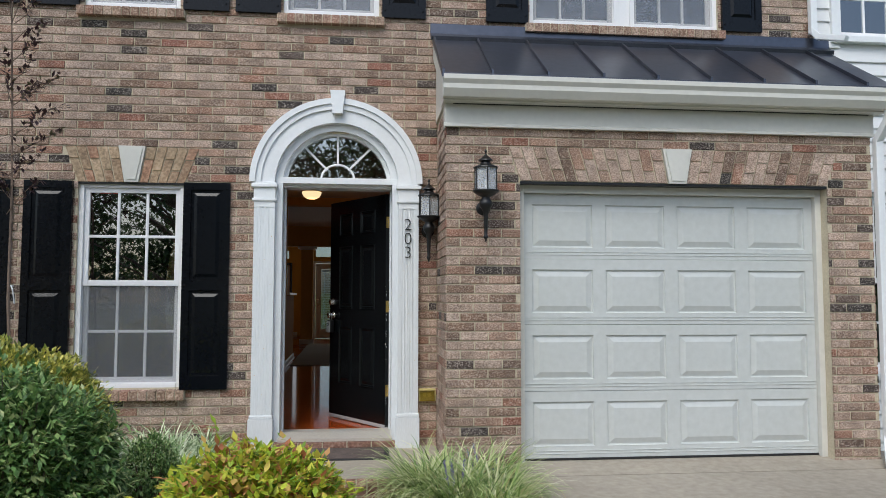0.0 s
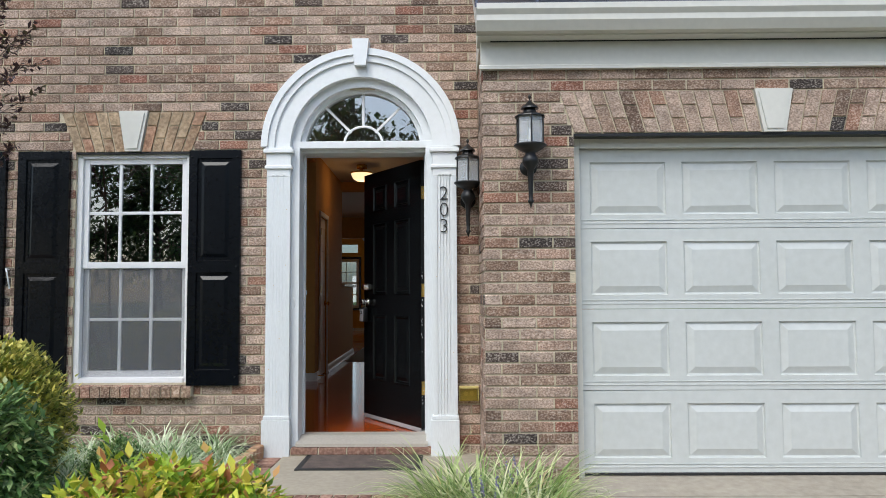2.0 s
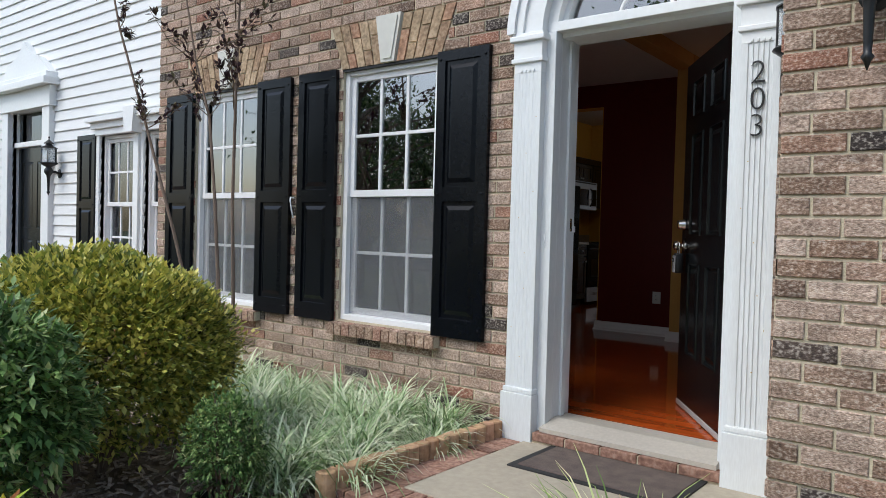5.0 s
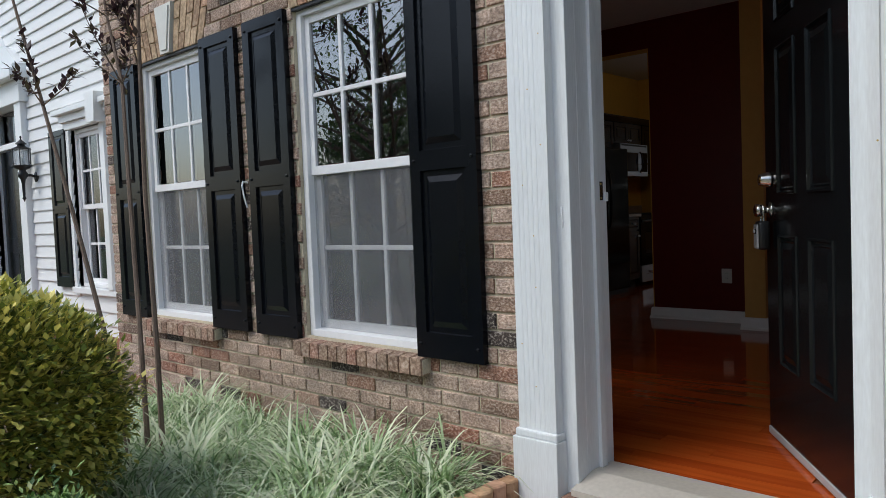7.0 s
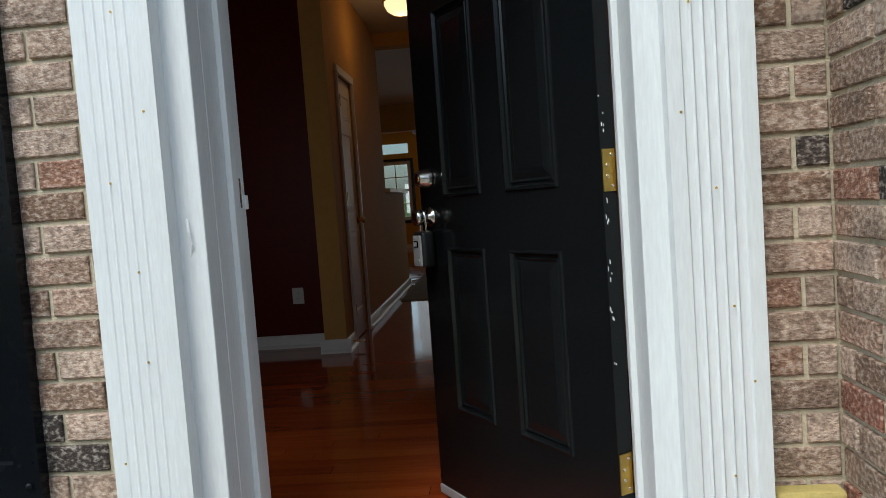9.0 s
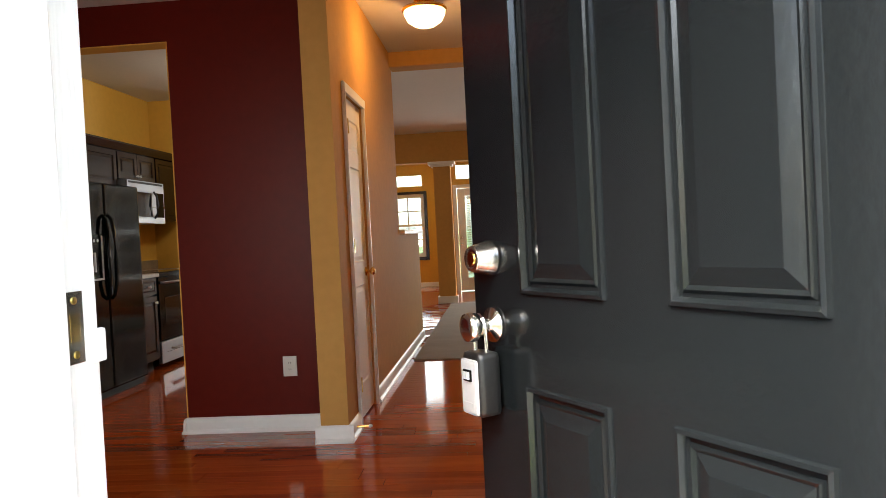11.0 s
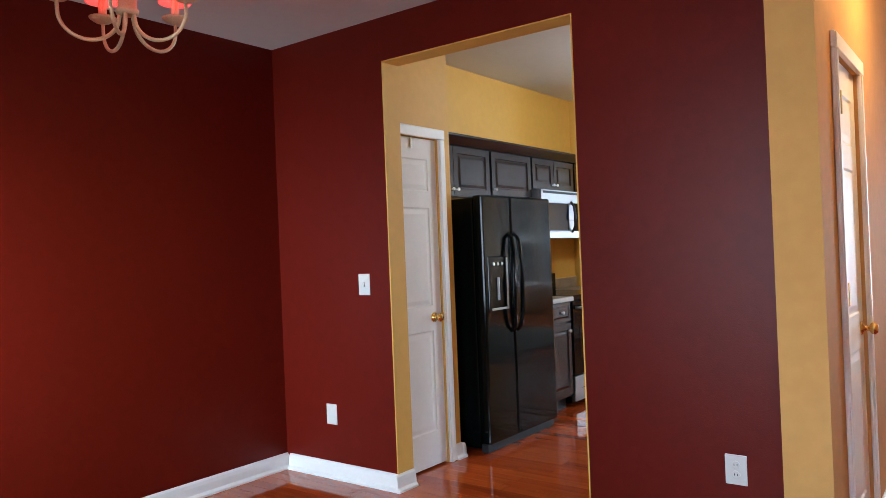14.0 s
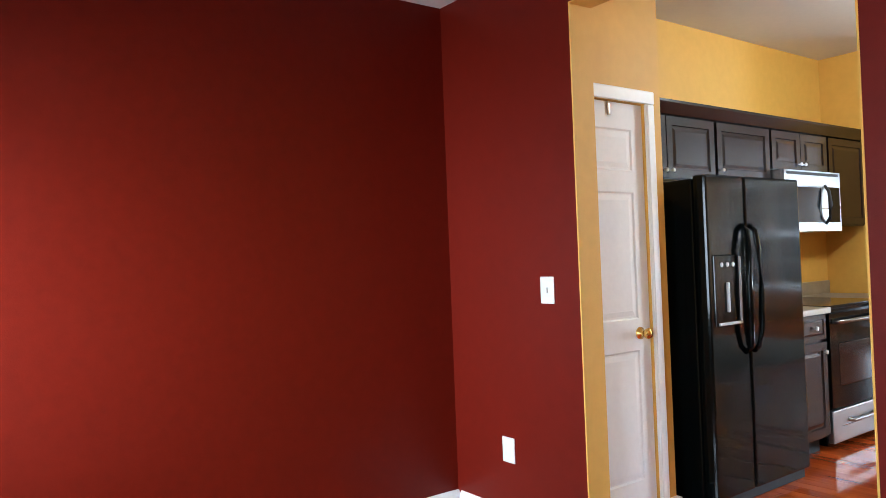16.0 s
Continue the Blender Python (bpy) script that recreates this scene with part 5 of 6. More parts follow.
def edging(p, q, z):
    """A run of scalloped concrete edging."""
    p, q = Vector((*p, 0)), Vector((*q, 0))
    d = q - p
    t = thing("bed_edging", "tan scalloped concrete bed edging", "edging", (p.x, p.y, z), math.degrees(math.atan2(d.y, d.x)))
    n = int(d.length / 0.075)
    pts = [(0.0375 + 0.0375 * math.cos(math.pi + math.pi * k / 8) - 0.0, -0.045 - 0.022 * math.sin(math.pi * k / 8)) for k in range(9)]
    shape = [(x, y) for x, y in pts] + [(0.075, 0.0), (0.0, 0.0)]
    me = bpy.data.meshes.new("scallop")
    b = prism(shape, "z", -0.05, 0.105)
    bmesh.ops.bevel(b, geom=[e for e in b.edges if all(v.co.z > 0.1 for v in e.verts)], offset=0.006, segments=1, affect="EDGES")
    b.to_mesh(me)
    b.free()
    me.materials.append(EDGER)
    for k in range(n):
        s = new("scallop", me)
        s.parent = t
        s.location = (k * 0.075, 0, rnd.uniform(-0.004, 0.004))
    return t


edging((-1.0, 5.06), (-0.945, 6.34), 0.16)
edging((-0.62, 4.55), (-0.95, 5.04), 0.06)

mat_ = thing("door_mat", "brown rectangular doormat with a black rubber rim on the porch", "doormat", (-0.17, 6.14, PORCH))
part("mat_surface", box((-0.37, -0.2, 0.002), (0.37, 0.2, 0.012), 0.003), MAT_BROWN, mat_)
rim = bmesh.new()
for lo, hi in (((-0.41, -0.235, 0), (0.41, -0.2, 0.008)), ((-0.41, 0.2, 0), (0.41, 0.22, 0.008)), ((-0.41, -0.2, 0), (-0.37, 0.2, 0.008)), ((0.37, -0.2, 0), (0.41, 0.2, 0.008))):
    box(lo, hi, 0.002, rim)
part("rim", rim, RUBBER, mat_)

# ---- inside ----
outside = set(bpy.data.objects)
CEILING, HALL_CEILING = 2.93, 3.06
HX, RW, LWX = -1.125, 10.275, -4.28
IY = YF + 0.2


def base_run(p, q, name="baseboard", h=0.097):
    """White moulded baseboard along a wall foot from p to q, standing to the left of the way."""
    p, q = Vector((*p, 0)), Vector((*q, 0))
    d = q - p
    prof = [(0, 0), (0.03, 0), (0.03, 0.012), (0.018, 0.026), (0.016, h - 0.03), (0.012, h - 0.012), (0.004, h), (0, h)]
    b = prism(prof, "x", 0, d.length)
    ob = bm_object(name, b, INWHITE)
    ob.matrix_basis = pose(p.x, p.y, FLOOR, 0, 0, math.degrees(math.atan2(d.y, d.x)))
    return setting(ob, "white moulded baseboard", "baseboard")


sub = setting(bm_object("floor", box((-8.0, IY - 0.05, FLOOR - 0.2), (4.0, 23.0, FLOOR - 0.008)), WOOD_BED), "glossy cherry-red hardwood floor", "floor")
# inner face of the front wall, red in the dining room
inner_holes = [(a, b, WZ0, WZ1) for a, b in LOW_WINDOWS]
setting(bm_object("wall_dining_south", holed_wall("x", [LWX - 0.2, -1.2], [FLOOR - 0.1, HALL_CEILING], inner_holes, IY, IY + 0.02), RED), "dark red dining room wall", "wall")
setting(bm_object("wall_foyer_south", holed_wall("x", [-1.2, 0.66], [FLOOR - 0.1, HALL_CEILING], [(DX0, DX1, FLOOR - 0.1, 2.87)], IY, IY + 0.02), TAN), "ochre foyer wall round the front door", "wall")
setting(bm_object("wall_dining_west", box((LWX - 0.2, IY + 0.02, FLOOR - 0.1), (LWX, RW, HALL_CEILING)), RED), "dark red dining room wall", "wall")
OX0, OX1, OZ1 = -3.36, -2.185, 2.685
red = setting(bm_object("wall_dining_north", holed_wall("x", [LWX - 0.2, -1.28], [FLOOR - 0.1, HALL_CEILING], [(OX0, OX1, FLOOR - 0.2, OZ1)], RW, RW + 0.06), RED), "dark red wall with a wide cased opening", "wall")
setting(bm_object("wall_kitchen_south", holed_wall("x", [LWX - 0.2, -1.28], [FLOOR - 0.1, 3.15], [(OX0, OX1, FLOOR - 0.2, OZ1)], RW + 0.061, RW + 0.13), YELLOW), "golden yellow kitchen side of the wall", "wall")
lin = bmesh.new()
box((OX0 - 0.001, RW - 0.002, FLOOR), (OX0 + 0.006, RW + 0.132, OZ1), 0, lin)
box((OX1 - 0.006, RW - 0.002, FLOOR), (OX1 + 0.001, RW + 0.132, OZ1), 0, lin)
box((OX0, RW - 0.002, OZ1 - 0.006), (OX1, RW + 0.132, OZ1 + 0.001), 0, lin)
setting(bm_object("opening_lining", lin, YELLOW), "golden yellow painted reveal of the kitchen opening", "trim")
# hall wall with the closet door
CY0, CY1, CZ1 = 10.33, 10.89, FLOOR + 2.03
setting(bm_object("wall_hall_west", holed_wall("y", [9.98, 12.53], [FLOOR - 0.1, HALL_CEILING + 0.1], [(CY0, CY1, FLOOR - 0.2, CZ1)], HX - 0.16, HX), TAN), "ochre hall wall with a closet door", "wall")
setting(bm_object("wall_hall_half", box((HX - 0.14, 12.53, FLOOR - 0.1), (HX, 14.1, 1.45)), TAN), "ochre half wall", "wall")
setting(bm_object("half_wall_cap", box((HX - 0.2, 12.531, 1.45), (HX + 0.05, 14.16, 1.49), 0.006), INWHITE), "white cap on the half wall", "trim")
setting(bm_object("wall_hall_east", box((0.66, IY - 0.05, FLOOR - 0.1), (0.8, 12.5, HALL_CEILING + 0.1)), TAN), "ochre hall wall", "wall")
setting(bm_object("wall_living_east", box((2.6, 12.5, FLOOR - 0.1), (2.8, 20.4, 3.2)), TAN), "ochre living room wall", "wall")
setting(bm_object("wall_living_south", box((0.66, 12.501, FLOOR - 0.1), (2.6, 12.6, 3.2)), TAN), "ochre living room wall", "wall")
setting(bm_object("beam_hall", box((HX, 12.4, 2.93), (0.66, 12.6, 3.2)), TAN), "ochre beam across the hall", "beam")
setting(bm_object("beam_living", box((-6.0, 17.95, 2.62), (2.6, 18.2, 3.2)), TAN), "ochre beam before the sun room", "beam")
setting(bm_object("beam_dining", box((-1.28, IY + 0.02, CEILING), (-1.13, 9.98, HALL_CEILING)), TAN), "ochre drop between dining room and hall ceilings", "beam")
setting(bm_object("ceiling_dining", box((LWX - 0.2, IY, CEILING), (-1.281, RW, CEILING + 0.1)), CEIL), "grey-white dining room ceiling", "ceiling")
setting(bm_object("ceiling_hall", box((-1.13, IY - 0.08, HALL_CEILING), (0.8, 12.4, HALL_CEILING + 0.1)), CEIL), "white hall ceiling", "ceiling")
setting(bm_object("ceiling_rear", box((-7.0, RW + 0.131, 3.1), (3.0, 23.0, 3.25)), CEIL), "white kitchen and living room ceiling", "ceiling")
# kitchen
PWX, KX, KY1 = -3.45, -4.12, 14.0
PY0_, PY1_ = 10.30 + 0.11, 10.87
setting(bm_object("wall_pantry", holed_wall("y", [RW + 0.131, 11.0], [FLOOR - 0.1, 3.1], [(PY0_ - 0.02, PY1_, FLOOR - 0.2, FLOOR + 2.03)], PWX - 0.1, PWX), YELLOW), "golden yellow pantry wall", "wall")
setting(bm_object("wall_pantry_return", box((KX, 10.9, FLOOR - 0.1), (PWX - 0.101, 11.0, 3.1)), YELLOW), "golden yellow wall beside the refrigerator", "wall")
setting(bm_object("wall_kitchen_west", box((KX - 0.15, RW + 0.131, FLOOR - 0.1), (KX, 22.2, 3.1)), YELLOW), "golden yellow kitchen wall", "wall")
setting(bm_object("wall_kitchen_north", box((KX, KY1, FLOOR - 0.1), (-3.3, KY1 + 0.12, 3.1)), YELLOW), "golden yellow kitchen end wall", "wall")
# sun room
setting(bm_object("wall_rear_windows", holed_wall("x", [KX, -1.25], [FLOOR - 0.1, 3.1], [(-2.58, -1.84, 0.95, 2.34), (-2.58, -1.87, 2.52, 2.76)], 22.1, 22.25), YELLOW), "yellow sun room wall with windows", "wall")
setting(bm_object("wall_rear_return", box((-1.35, 20.4, FLOOR - 0.1), (-1.25, 22.1, 3.1)), YELLOW), "yellow sun room wall", "wall")
RD0, RD1 = -1.02, -0.12
setting(bm_object("wall_rear_door", holed_wall("x", [-1.25, 2.6], [FLOOR - 0.1, 3.1], [(RD0, RD1, FLOOR - 0.2, FLOOR + 2.04), (RD0, RD1 - 0.05, 2.5, 2.78), (0.7, 1.56, 0.8, 2.8), (1.64, 2.5, 0.8, 2.8)], 20.4, 20.55), YELLOW), "yellow sun room wall with a glazed door", "wall")
sash_window(-2.58, -1.84, 0.95, 2.34, 22.12, 13, 2, 2, False)
setting(bm_object("window_14", box((-2.58, 22.15, 2.52), (-1.87, 22.16, 2.76)), GLASS), "narrow transom window", "window")
setting(bm_object("window_15", box((RD0, 20.45, 2.5), (RD1 - 0.05, 20.46, 2.78)), GLASS), "narrow transom window over the rear door", "window")
sash_window(0.7, 1.56, 0.8, 2.8, 20.43, 16, 3, 2, False)
sash_window(1.64, 2.5, 0.8, 2.8, 20.43, 17, 3, 2, False)
rear = setting(new("door_rear"), "white rear door with a full glass light and blinds", "door")
rl = bmesh.new()
for lo, hi in (((RD0 + 0.01, 20.42, FLOOR + 0.01), (RD0 + 0.16, 20.46, FLOOR + 2.03)), ((RD1 - 0.16, 20.42, FLOOR + 0.01), (RD1 - 0.01, 20.46, FLOOR + 2.03)), ((RD0 + 0.16, 20.42, FLOOR + 0.01), (RD1 - 0.16, 20.46, FLOOR + 0.26)), ((RD0 + 0.16, 20.42, FLOOR + 1.88), (RD1 - 0.16, 20.46, FLOOR + 2.03))):
    box(lo, hi, 0.004, rl)
part("leaf", rl, INWHITE, rear)
g = part("pane", box((RD0 + 0.16, 20.435, FLOOR + 0.26), (RD1 - 0.16, 20.442, FLOOR + 1.88)), GLASS, rear)
g.visible_shadow = False
for z in (0.92, 1.06):
    part("knob", lathe([(0.03, 20.42), (0.03, 20.41), (0.012, 20.4), (0.026, 20.37), (0.02, 20.355)], (RD0 + 0.07, 0, FLOOR + z), "y", 14), CHROME, rear)
rc = bmesh.new()
for lo, hi in (((RD0 - 0.07, 20.38, FLOOR), (RD0, 20.4, FLOOR + 2.1)), ((RD1, 20.38, FLOOR), (RD1 + 0.07, 20.4, FLOOR + 2.1)), ((RD0, 20.38, FLOOR + 2.04), (RD1, 20.4, FLOOR + 2.1))):
    box(lo, hi, 0.004, rc)
setting(bm_object("rear_door_casing", rc, INWHITE), "white door casing", "trim")
blinds(RD0 + 0.17, RD1 - 0.17, FLOOR + 0.27, FLOOR + 1.87, 20.5, "white blind in the rear door light", 40)
wt = bmesh.new()
for lo, hi in (((-2.65, 22.07, 0.95), (-2.58, 22.1, 2.4)), ((-1.84, 22.07, 0.95), (-1.77, 22.1, 2.4)), ((-2.58, 22.07, 2.34), (-1.84, 22.1, 2.4)), ((-2.65, 22.06, 0.88), (-1.77, 22.1, 0.95))):
    box(lo, hi, 0.004, wt)
setting(bm_object("rear_window_casing", wt, CABINET), "dark window casing", "trim")
column = setting(new("column"), "ochre square column with a white capital between living and sun rooms", "column")
part("shaft", box((-1.25, 17.98, FLOOR), (-0.97, 18.17, 2.54), 0.004), TAN, column)
cc = bmesh.new()
box((-1.29, 17.94, 2.54), (-0.93, 18.21, 2.57), 0.004, cc)
box((-1.33, 17.9, 2.57), (-0.89, 18.25, 2.62), 0.006, cc)
part("capital", cc, INWHITE, column)
part("plinth", box((-1.275, 17.955, FLOOR), (-0.945, 18.195, FLOOR + 0.12), 0.006), INWHITE, column)
setting(bm_object("carpet", box((-1.06, 12.57, FLOOR - 0.008), (2.6, 17.9, FLOOR + 0.012), 0.004), CARPET), "grey-beige living room carpet", "carpet")
setting(bm_object("rear_lawn_backdrop", box((-30, 40, -1), (30, 40.2, 1.6)), GRASS_OUT), "far green hedge behind the house", "backdrop")

base_run((LWX, RW), (LWX, IY + 0.02))
base_run((OX0 + 0.008, RW), (LWX + 0.03, RW))
base_run((-1.285, RW), (OX1 - 0.008, RW))
base_run((OX0 + 0.006, RW + 0.132), (OX0 + 0.006, RW - 0.03))
base_run((OX1 - 0.006, RW - 0.03), (OX1 - 0.006, RW + 0.132))
base_run((HX + 0.03, 9.98), (HX - 0.16 - 0.03, 9.98))
base_run((HX - 0.16, 9.98), (HX - 0.16, RW - 0.03))
base_run((HX, CY0 - 0.06), (HX, 9.98))
base_run((HX, 14.1), (HX, CY1 + 0.06))
base_run((PWX, 11.0), (PWX, PY1_ + 0.06))
base_run((PWX - 0.1, 11.0), (PWX + 0.03, 11.0))
base_run((-1.6, 22.1), (-3.5, 22.1))


def panel_door(name, label, y0, y1, x, knob_y, flip=False):
    """White three-panel door in a wall that faces +x."""
    d = setting(new(name), label, "door")
    w = y1 - y0
    d.matrix_basis = pose(x - 0.014, y0, FLOOR, 0, 0, 90)
    st = 0.1 if w > 0.58 else 0.085
    us = [0.003, st - 0.015, w - st, w - 0.003]
    vs = [0.012, 0.22, 0.84, 0.99, 1.6, 1.7, 1.9, 2.025]
    part("leaf", panelled(us, vs, {(1, j) for j in (1, 3, 5)}, 0.035, [(0.008, 0.006), (0.016, 0.006), (0.04, 0.001)]), DOORWHITE, d)
    part("knob", lathe([(0.03, 0.0), (0.03, -0.006), (0.012, -0.012), (0.011, -0.03), (0.024, -0.04), (0.027, -0.052), (0.018, -0.064), (0.003, -0.066)], (knob_y - y0, 0, 0.92), "y", 20), BRASS, d, "polished brass knob", True)
    c = bmesh.new()
    for lo, hi in (((-0.062, -0.03, 0), (0.0, -0.014, 2.03)), ((w, -0.03, 0), (w + 0.062, -0.014, 2.03)), ((-0.062, -0.03, 2.03), (w + 0.062, -0.014, 2.094))):
        box(lo, hi, 0.006, c)
        box((lo[0] + 0.006, lo[1] - 0.006, lo[2]), (hi[0] - 0.03 if hi[0] - lo[0] < 0.2 else hi[0] - 0.006, lo[1] + 0.002, hi[2] - 0.006), 0.003, c)
    part("casing", c, INWHITE, d)
    return d


pantry = panel_door("door_2", "white three-panel pantry door with a brass knob, closed", PY0_, PY1_, PWX, 10.79)
part("hook", box(((PY1_ - PY0_) * 0.45, -0.008, 1.96), ((PY1_ - PY0_) * 0.45 + 0.018, 0.001, 2.022), 0.003), CHROME, pantry, "small over-door hook")
closet = panel_door("door_3", "white three-panel hall closet door with a brass knob, closed", CY0, CY1, HX, CY1 - 0.06)
for z in (0.25, 1.1, 1.83):
    part("hinge", box((-0.008, -0.036, z - 0.045), (0.012, 0.001, z + 0.045), 0.002), TARNISH, closet)


def wall_plate(x, z, kind, label):
    t = thing("wall_" + kind, label, kind, (x, RW - 0.001, z))
    part("plate", box((-0.043, -0.006, -0.061), (0.043, 0.0, 0.061), 0.003), PLATE, t)
    if kind == "switch":
        part("toggle", box((-0.006, -0.016, -0.012), (0.006, -0.005, 0.012), 0.002), PLATE, t)
    elif kind == "outlet":
        for dz in (-0.02, 0.02):
            s = part("socket", lathe([(0.0165, -0.005), (0.0165, -0.0085), (0.015, -0.009)], (0, 0, dz), "y", 16), PLATE, t)
            for dx in (-0.006, 0.006):
                part("slot", box((dx - 0.0012, -0.0098, dz - 0.003), (dx + 0.0012, -0.0088, dz + 0.006)), RUBBER, s)
    return t


wall_plate(-3.553, 1.44, "switch", "white double wall switch plate on the red wall")
wall_plate(-3.86, 0.666, "plate", "blank white wall plate low on the red wall")
wall_plate(-1.53, 0.677, "outlet", "white duplex wall outlet low on the red wall")

dome = thing("ceiling_light", "lit frosted glass dome ceiling light with brass rim", "ceiling light", (-0.655, 10.9, HALL_CEILING - 0.03))
part("canopy", lathe([(0.07, 0.03), (0.07, -0.02), (0.02, -0.03), (0.018, -0.06), (0.15, -0.066), (0.155, -0.08), (0.14, -0.088), (0.05, -0.09)], seg=28), BRASS, dome, "", True)
part("glass_dome", lathe([(0.14, -0.088), (0.138, -0.11), (0.115, -0.155), (0.07, -0.185), (0.012, -0.192)], seg=28), DOME_GLOW, dome, "glowing frosted glass dome", True)

stop = thing("door_stop", "small brass spring door stop on the baseboard", "door stop", (HX + 0.018, 10.12, FLOOR + 0.05))
part("spring", tube([(0, 0, 0), (0.03, 0, 0), (0.07, 0, 0.002)], 0.007, 0.006, 8), BRASS, stop)
part("tip", lathe([(0.009, 0.07), (0.01, 0.08), (0.006, 0.09)], (0, 0, 0.002), "x", 10), PLATE, stop, "white rubber tip")
plate = thing("wall_outlet", "white outlet plate above the kitchen counter", "outlet", (KX + 0.001, 12.9, 1.5), 90)
part("plate", box((-0.036, -0.006, -0.058), (0.036, 0.0, 0.058), 0.003), PLATE, plate)

# ---- dining chandelier ----
ch = thing("chandelier", "aged gold five-arm chandelier with small red shades", "chandelier", (-2.82, 8.46, 2.42))
part("stem", lathe([(0.012, 0.61), (0.012, 0.3), (0.03, 0.28), (0.018, 0.24), (0.035, 0.16), (0.02, 0.1), (0.036, 0.07), (0.034, 0.0), (0.042, -0.008), (0.04, -0.024), (0.02, -0.03)], seg=18), SILVERPAINT, ch, "", True)
part("canopy", lathe([(0.06, 0.605), (0.058, 0.59), (0.02, 0.575), (0.012, 0.57)], seg=18), SILVERPAINT, ch)
for k in range(5):
    a = 2 * math.pi * k / 5 + 0.5
    c, s = math.cos(a), math.sin(a)

    def at(r, z):
        return (r * c, r * s, z)
    bow = [at(0.025, -0.02)] + [at(0.132 + 0.103 * math.cos(radians(188 + 8.6 * j)), -0.035 + 0.097 * math.sin(radians(188 + 8.6 * j))) for j in range(21)] + [at(0.236, 0.005)]
    arm = part("arm", tube(bow, 0.0078, 0.0068, 8), SILVERPAINT, ch, "", True)
    part("drip_cup", lathe([(0.008, -0.004), (0.03, 0.004), (0.05, 0.018), (0.052, 0.024), (0.02, 0.022)], at(0.236, 0.0), "z", 18), SILVERPAINT, arm, "", True)
    part("candle", lathe([(0.016, 0.022), (0.016, 0.105), (0.006, 0.107)], at(0.236, 0.0), "z", 12), SILVERPAINT, arm)
    part("bulb", lathe([(0.008, 0.107), (0.016, 0.125), (0.012, 0.15), (0.002, 0.17)], at(0.236, 0.0), "z", 10), BULB_GLOW, arm)
    shade = bmesh.new()
    seg = 18
    rings = [[shade.verts.new((0.236 * c + r * math.cos(2 * math.pi * j / seg), 0.236 * s + r * math.sin(2 * math.pi * j / seg), z)) for j in range(seg)] for r, z in ((0.064, 0.085), (0.036, 0.19), (0.034, 0.19), (0.062, 0.085))]
    for i in range(4):
        for j in range(seg):
            shade.faces.new((rings[i][j], rings[i][(j + 1) % seg], rings[(i + 1) % 4][(j + 1) % seg], rings[(i + 1) % 4][j]))
    part("shade", shade, SHADE_GLOW, arm, "small red fabric shade", True)

ch.scale = (0.84, 0.84, 0.84)

# ---- kitchen ----
def raised_door(w, h, mat=CABINET):
    return panelled([0, 0.05, w - 0.05, w], [0, 0.05, h - 0.05, h], {(1, 1)}, 0.02, [(0.004, 0.007), (0.012, 0.007), (0.032, 0.001)])


def wall_cabinet(y0, y1, z0, z1, front, doors, label, knob_low=True):
    t = thing("wall_cabinet", label, "cabinet", (front, y0, z0), 90, group="kitchen wall cabinets")
    w, h, d = y1 - y0, z1 - z0, front - KX
    part("body", box((0, 0.021, 0), (w, d, h), 0.002), CABINET, t)
    dw = (w - 0.012) / doors
    for k in range(doors):
        b = raised_door(dw - 0.008, h - 0.016)
        bmesh.ops.translate(b, verts=b.verts, vec=(0.006 + k * dw + 0.004, 0, 0.008))
        dr = part("door", b, CABINET, t)
        kx_ = (0.006 + (k + 1) * dw - 0.03) if (doors == 2 and k == 0) else (0.006 + k * dw + 0.03)
        part("knob", lathe([(0.005, 0.0), (0.005, -0.012), (0.013, -0.018), (0.011, -0.026), (0.002, -0.028)], (kx_, 0, 0.05), "y", 12), PLATE, dr)
    return t


UF = -3.79
wall_cabinet(11.02, 11.99, 2.01, 2.385, UF, 2, "dark espresso wall cabinet over the refrigerator")
wall_cabinet(12.0, 12.62, 2.03, 2.385, UF, 1, "dark espresso wall cabinet beside the refrigerator")
wall_cabinet(12.63, 13.395, 2.11, 2.385, UF, 2, "dark espresso wall cabinet over the microwave")
wall_cabinet(13.405, 13.98, 1.73, 2.385, UF, 1, "tall dark espresso wall cabinet in the corner")
setting(bm_object("cabinet_cornice", prism([(KX, 2.386), (UF + 0.01, 2.386), (UF + 0.02, 2.4), (UF + 0.05, 2.445), (UF + 0.05, 2.46), (KX, 2.46)], "y", 11.01, 13.99), CABINET), "dark crown moulding along the cabinets", "trim").matrix_basis = Matrix.Identity(4)

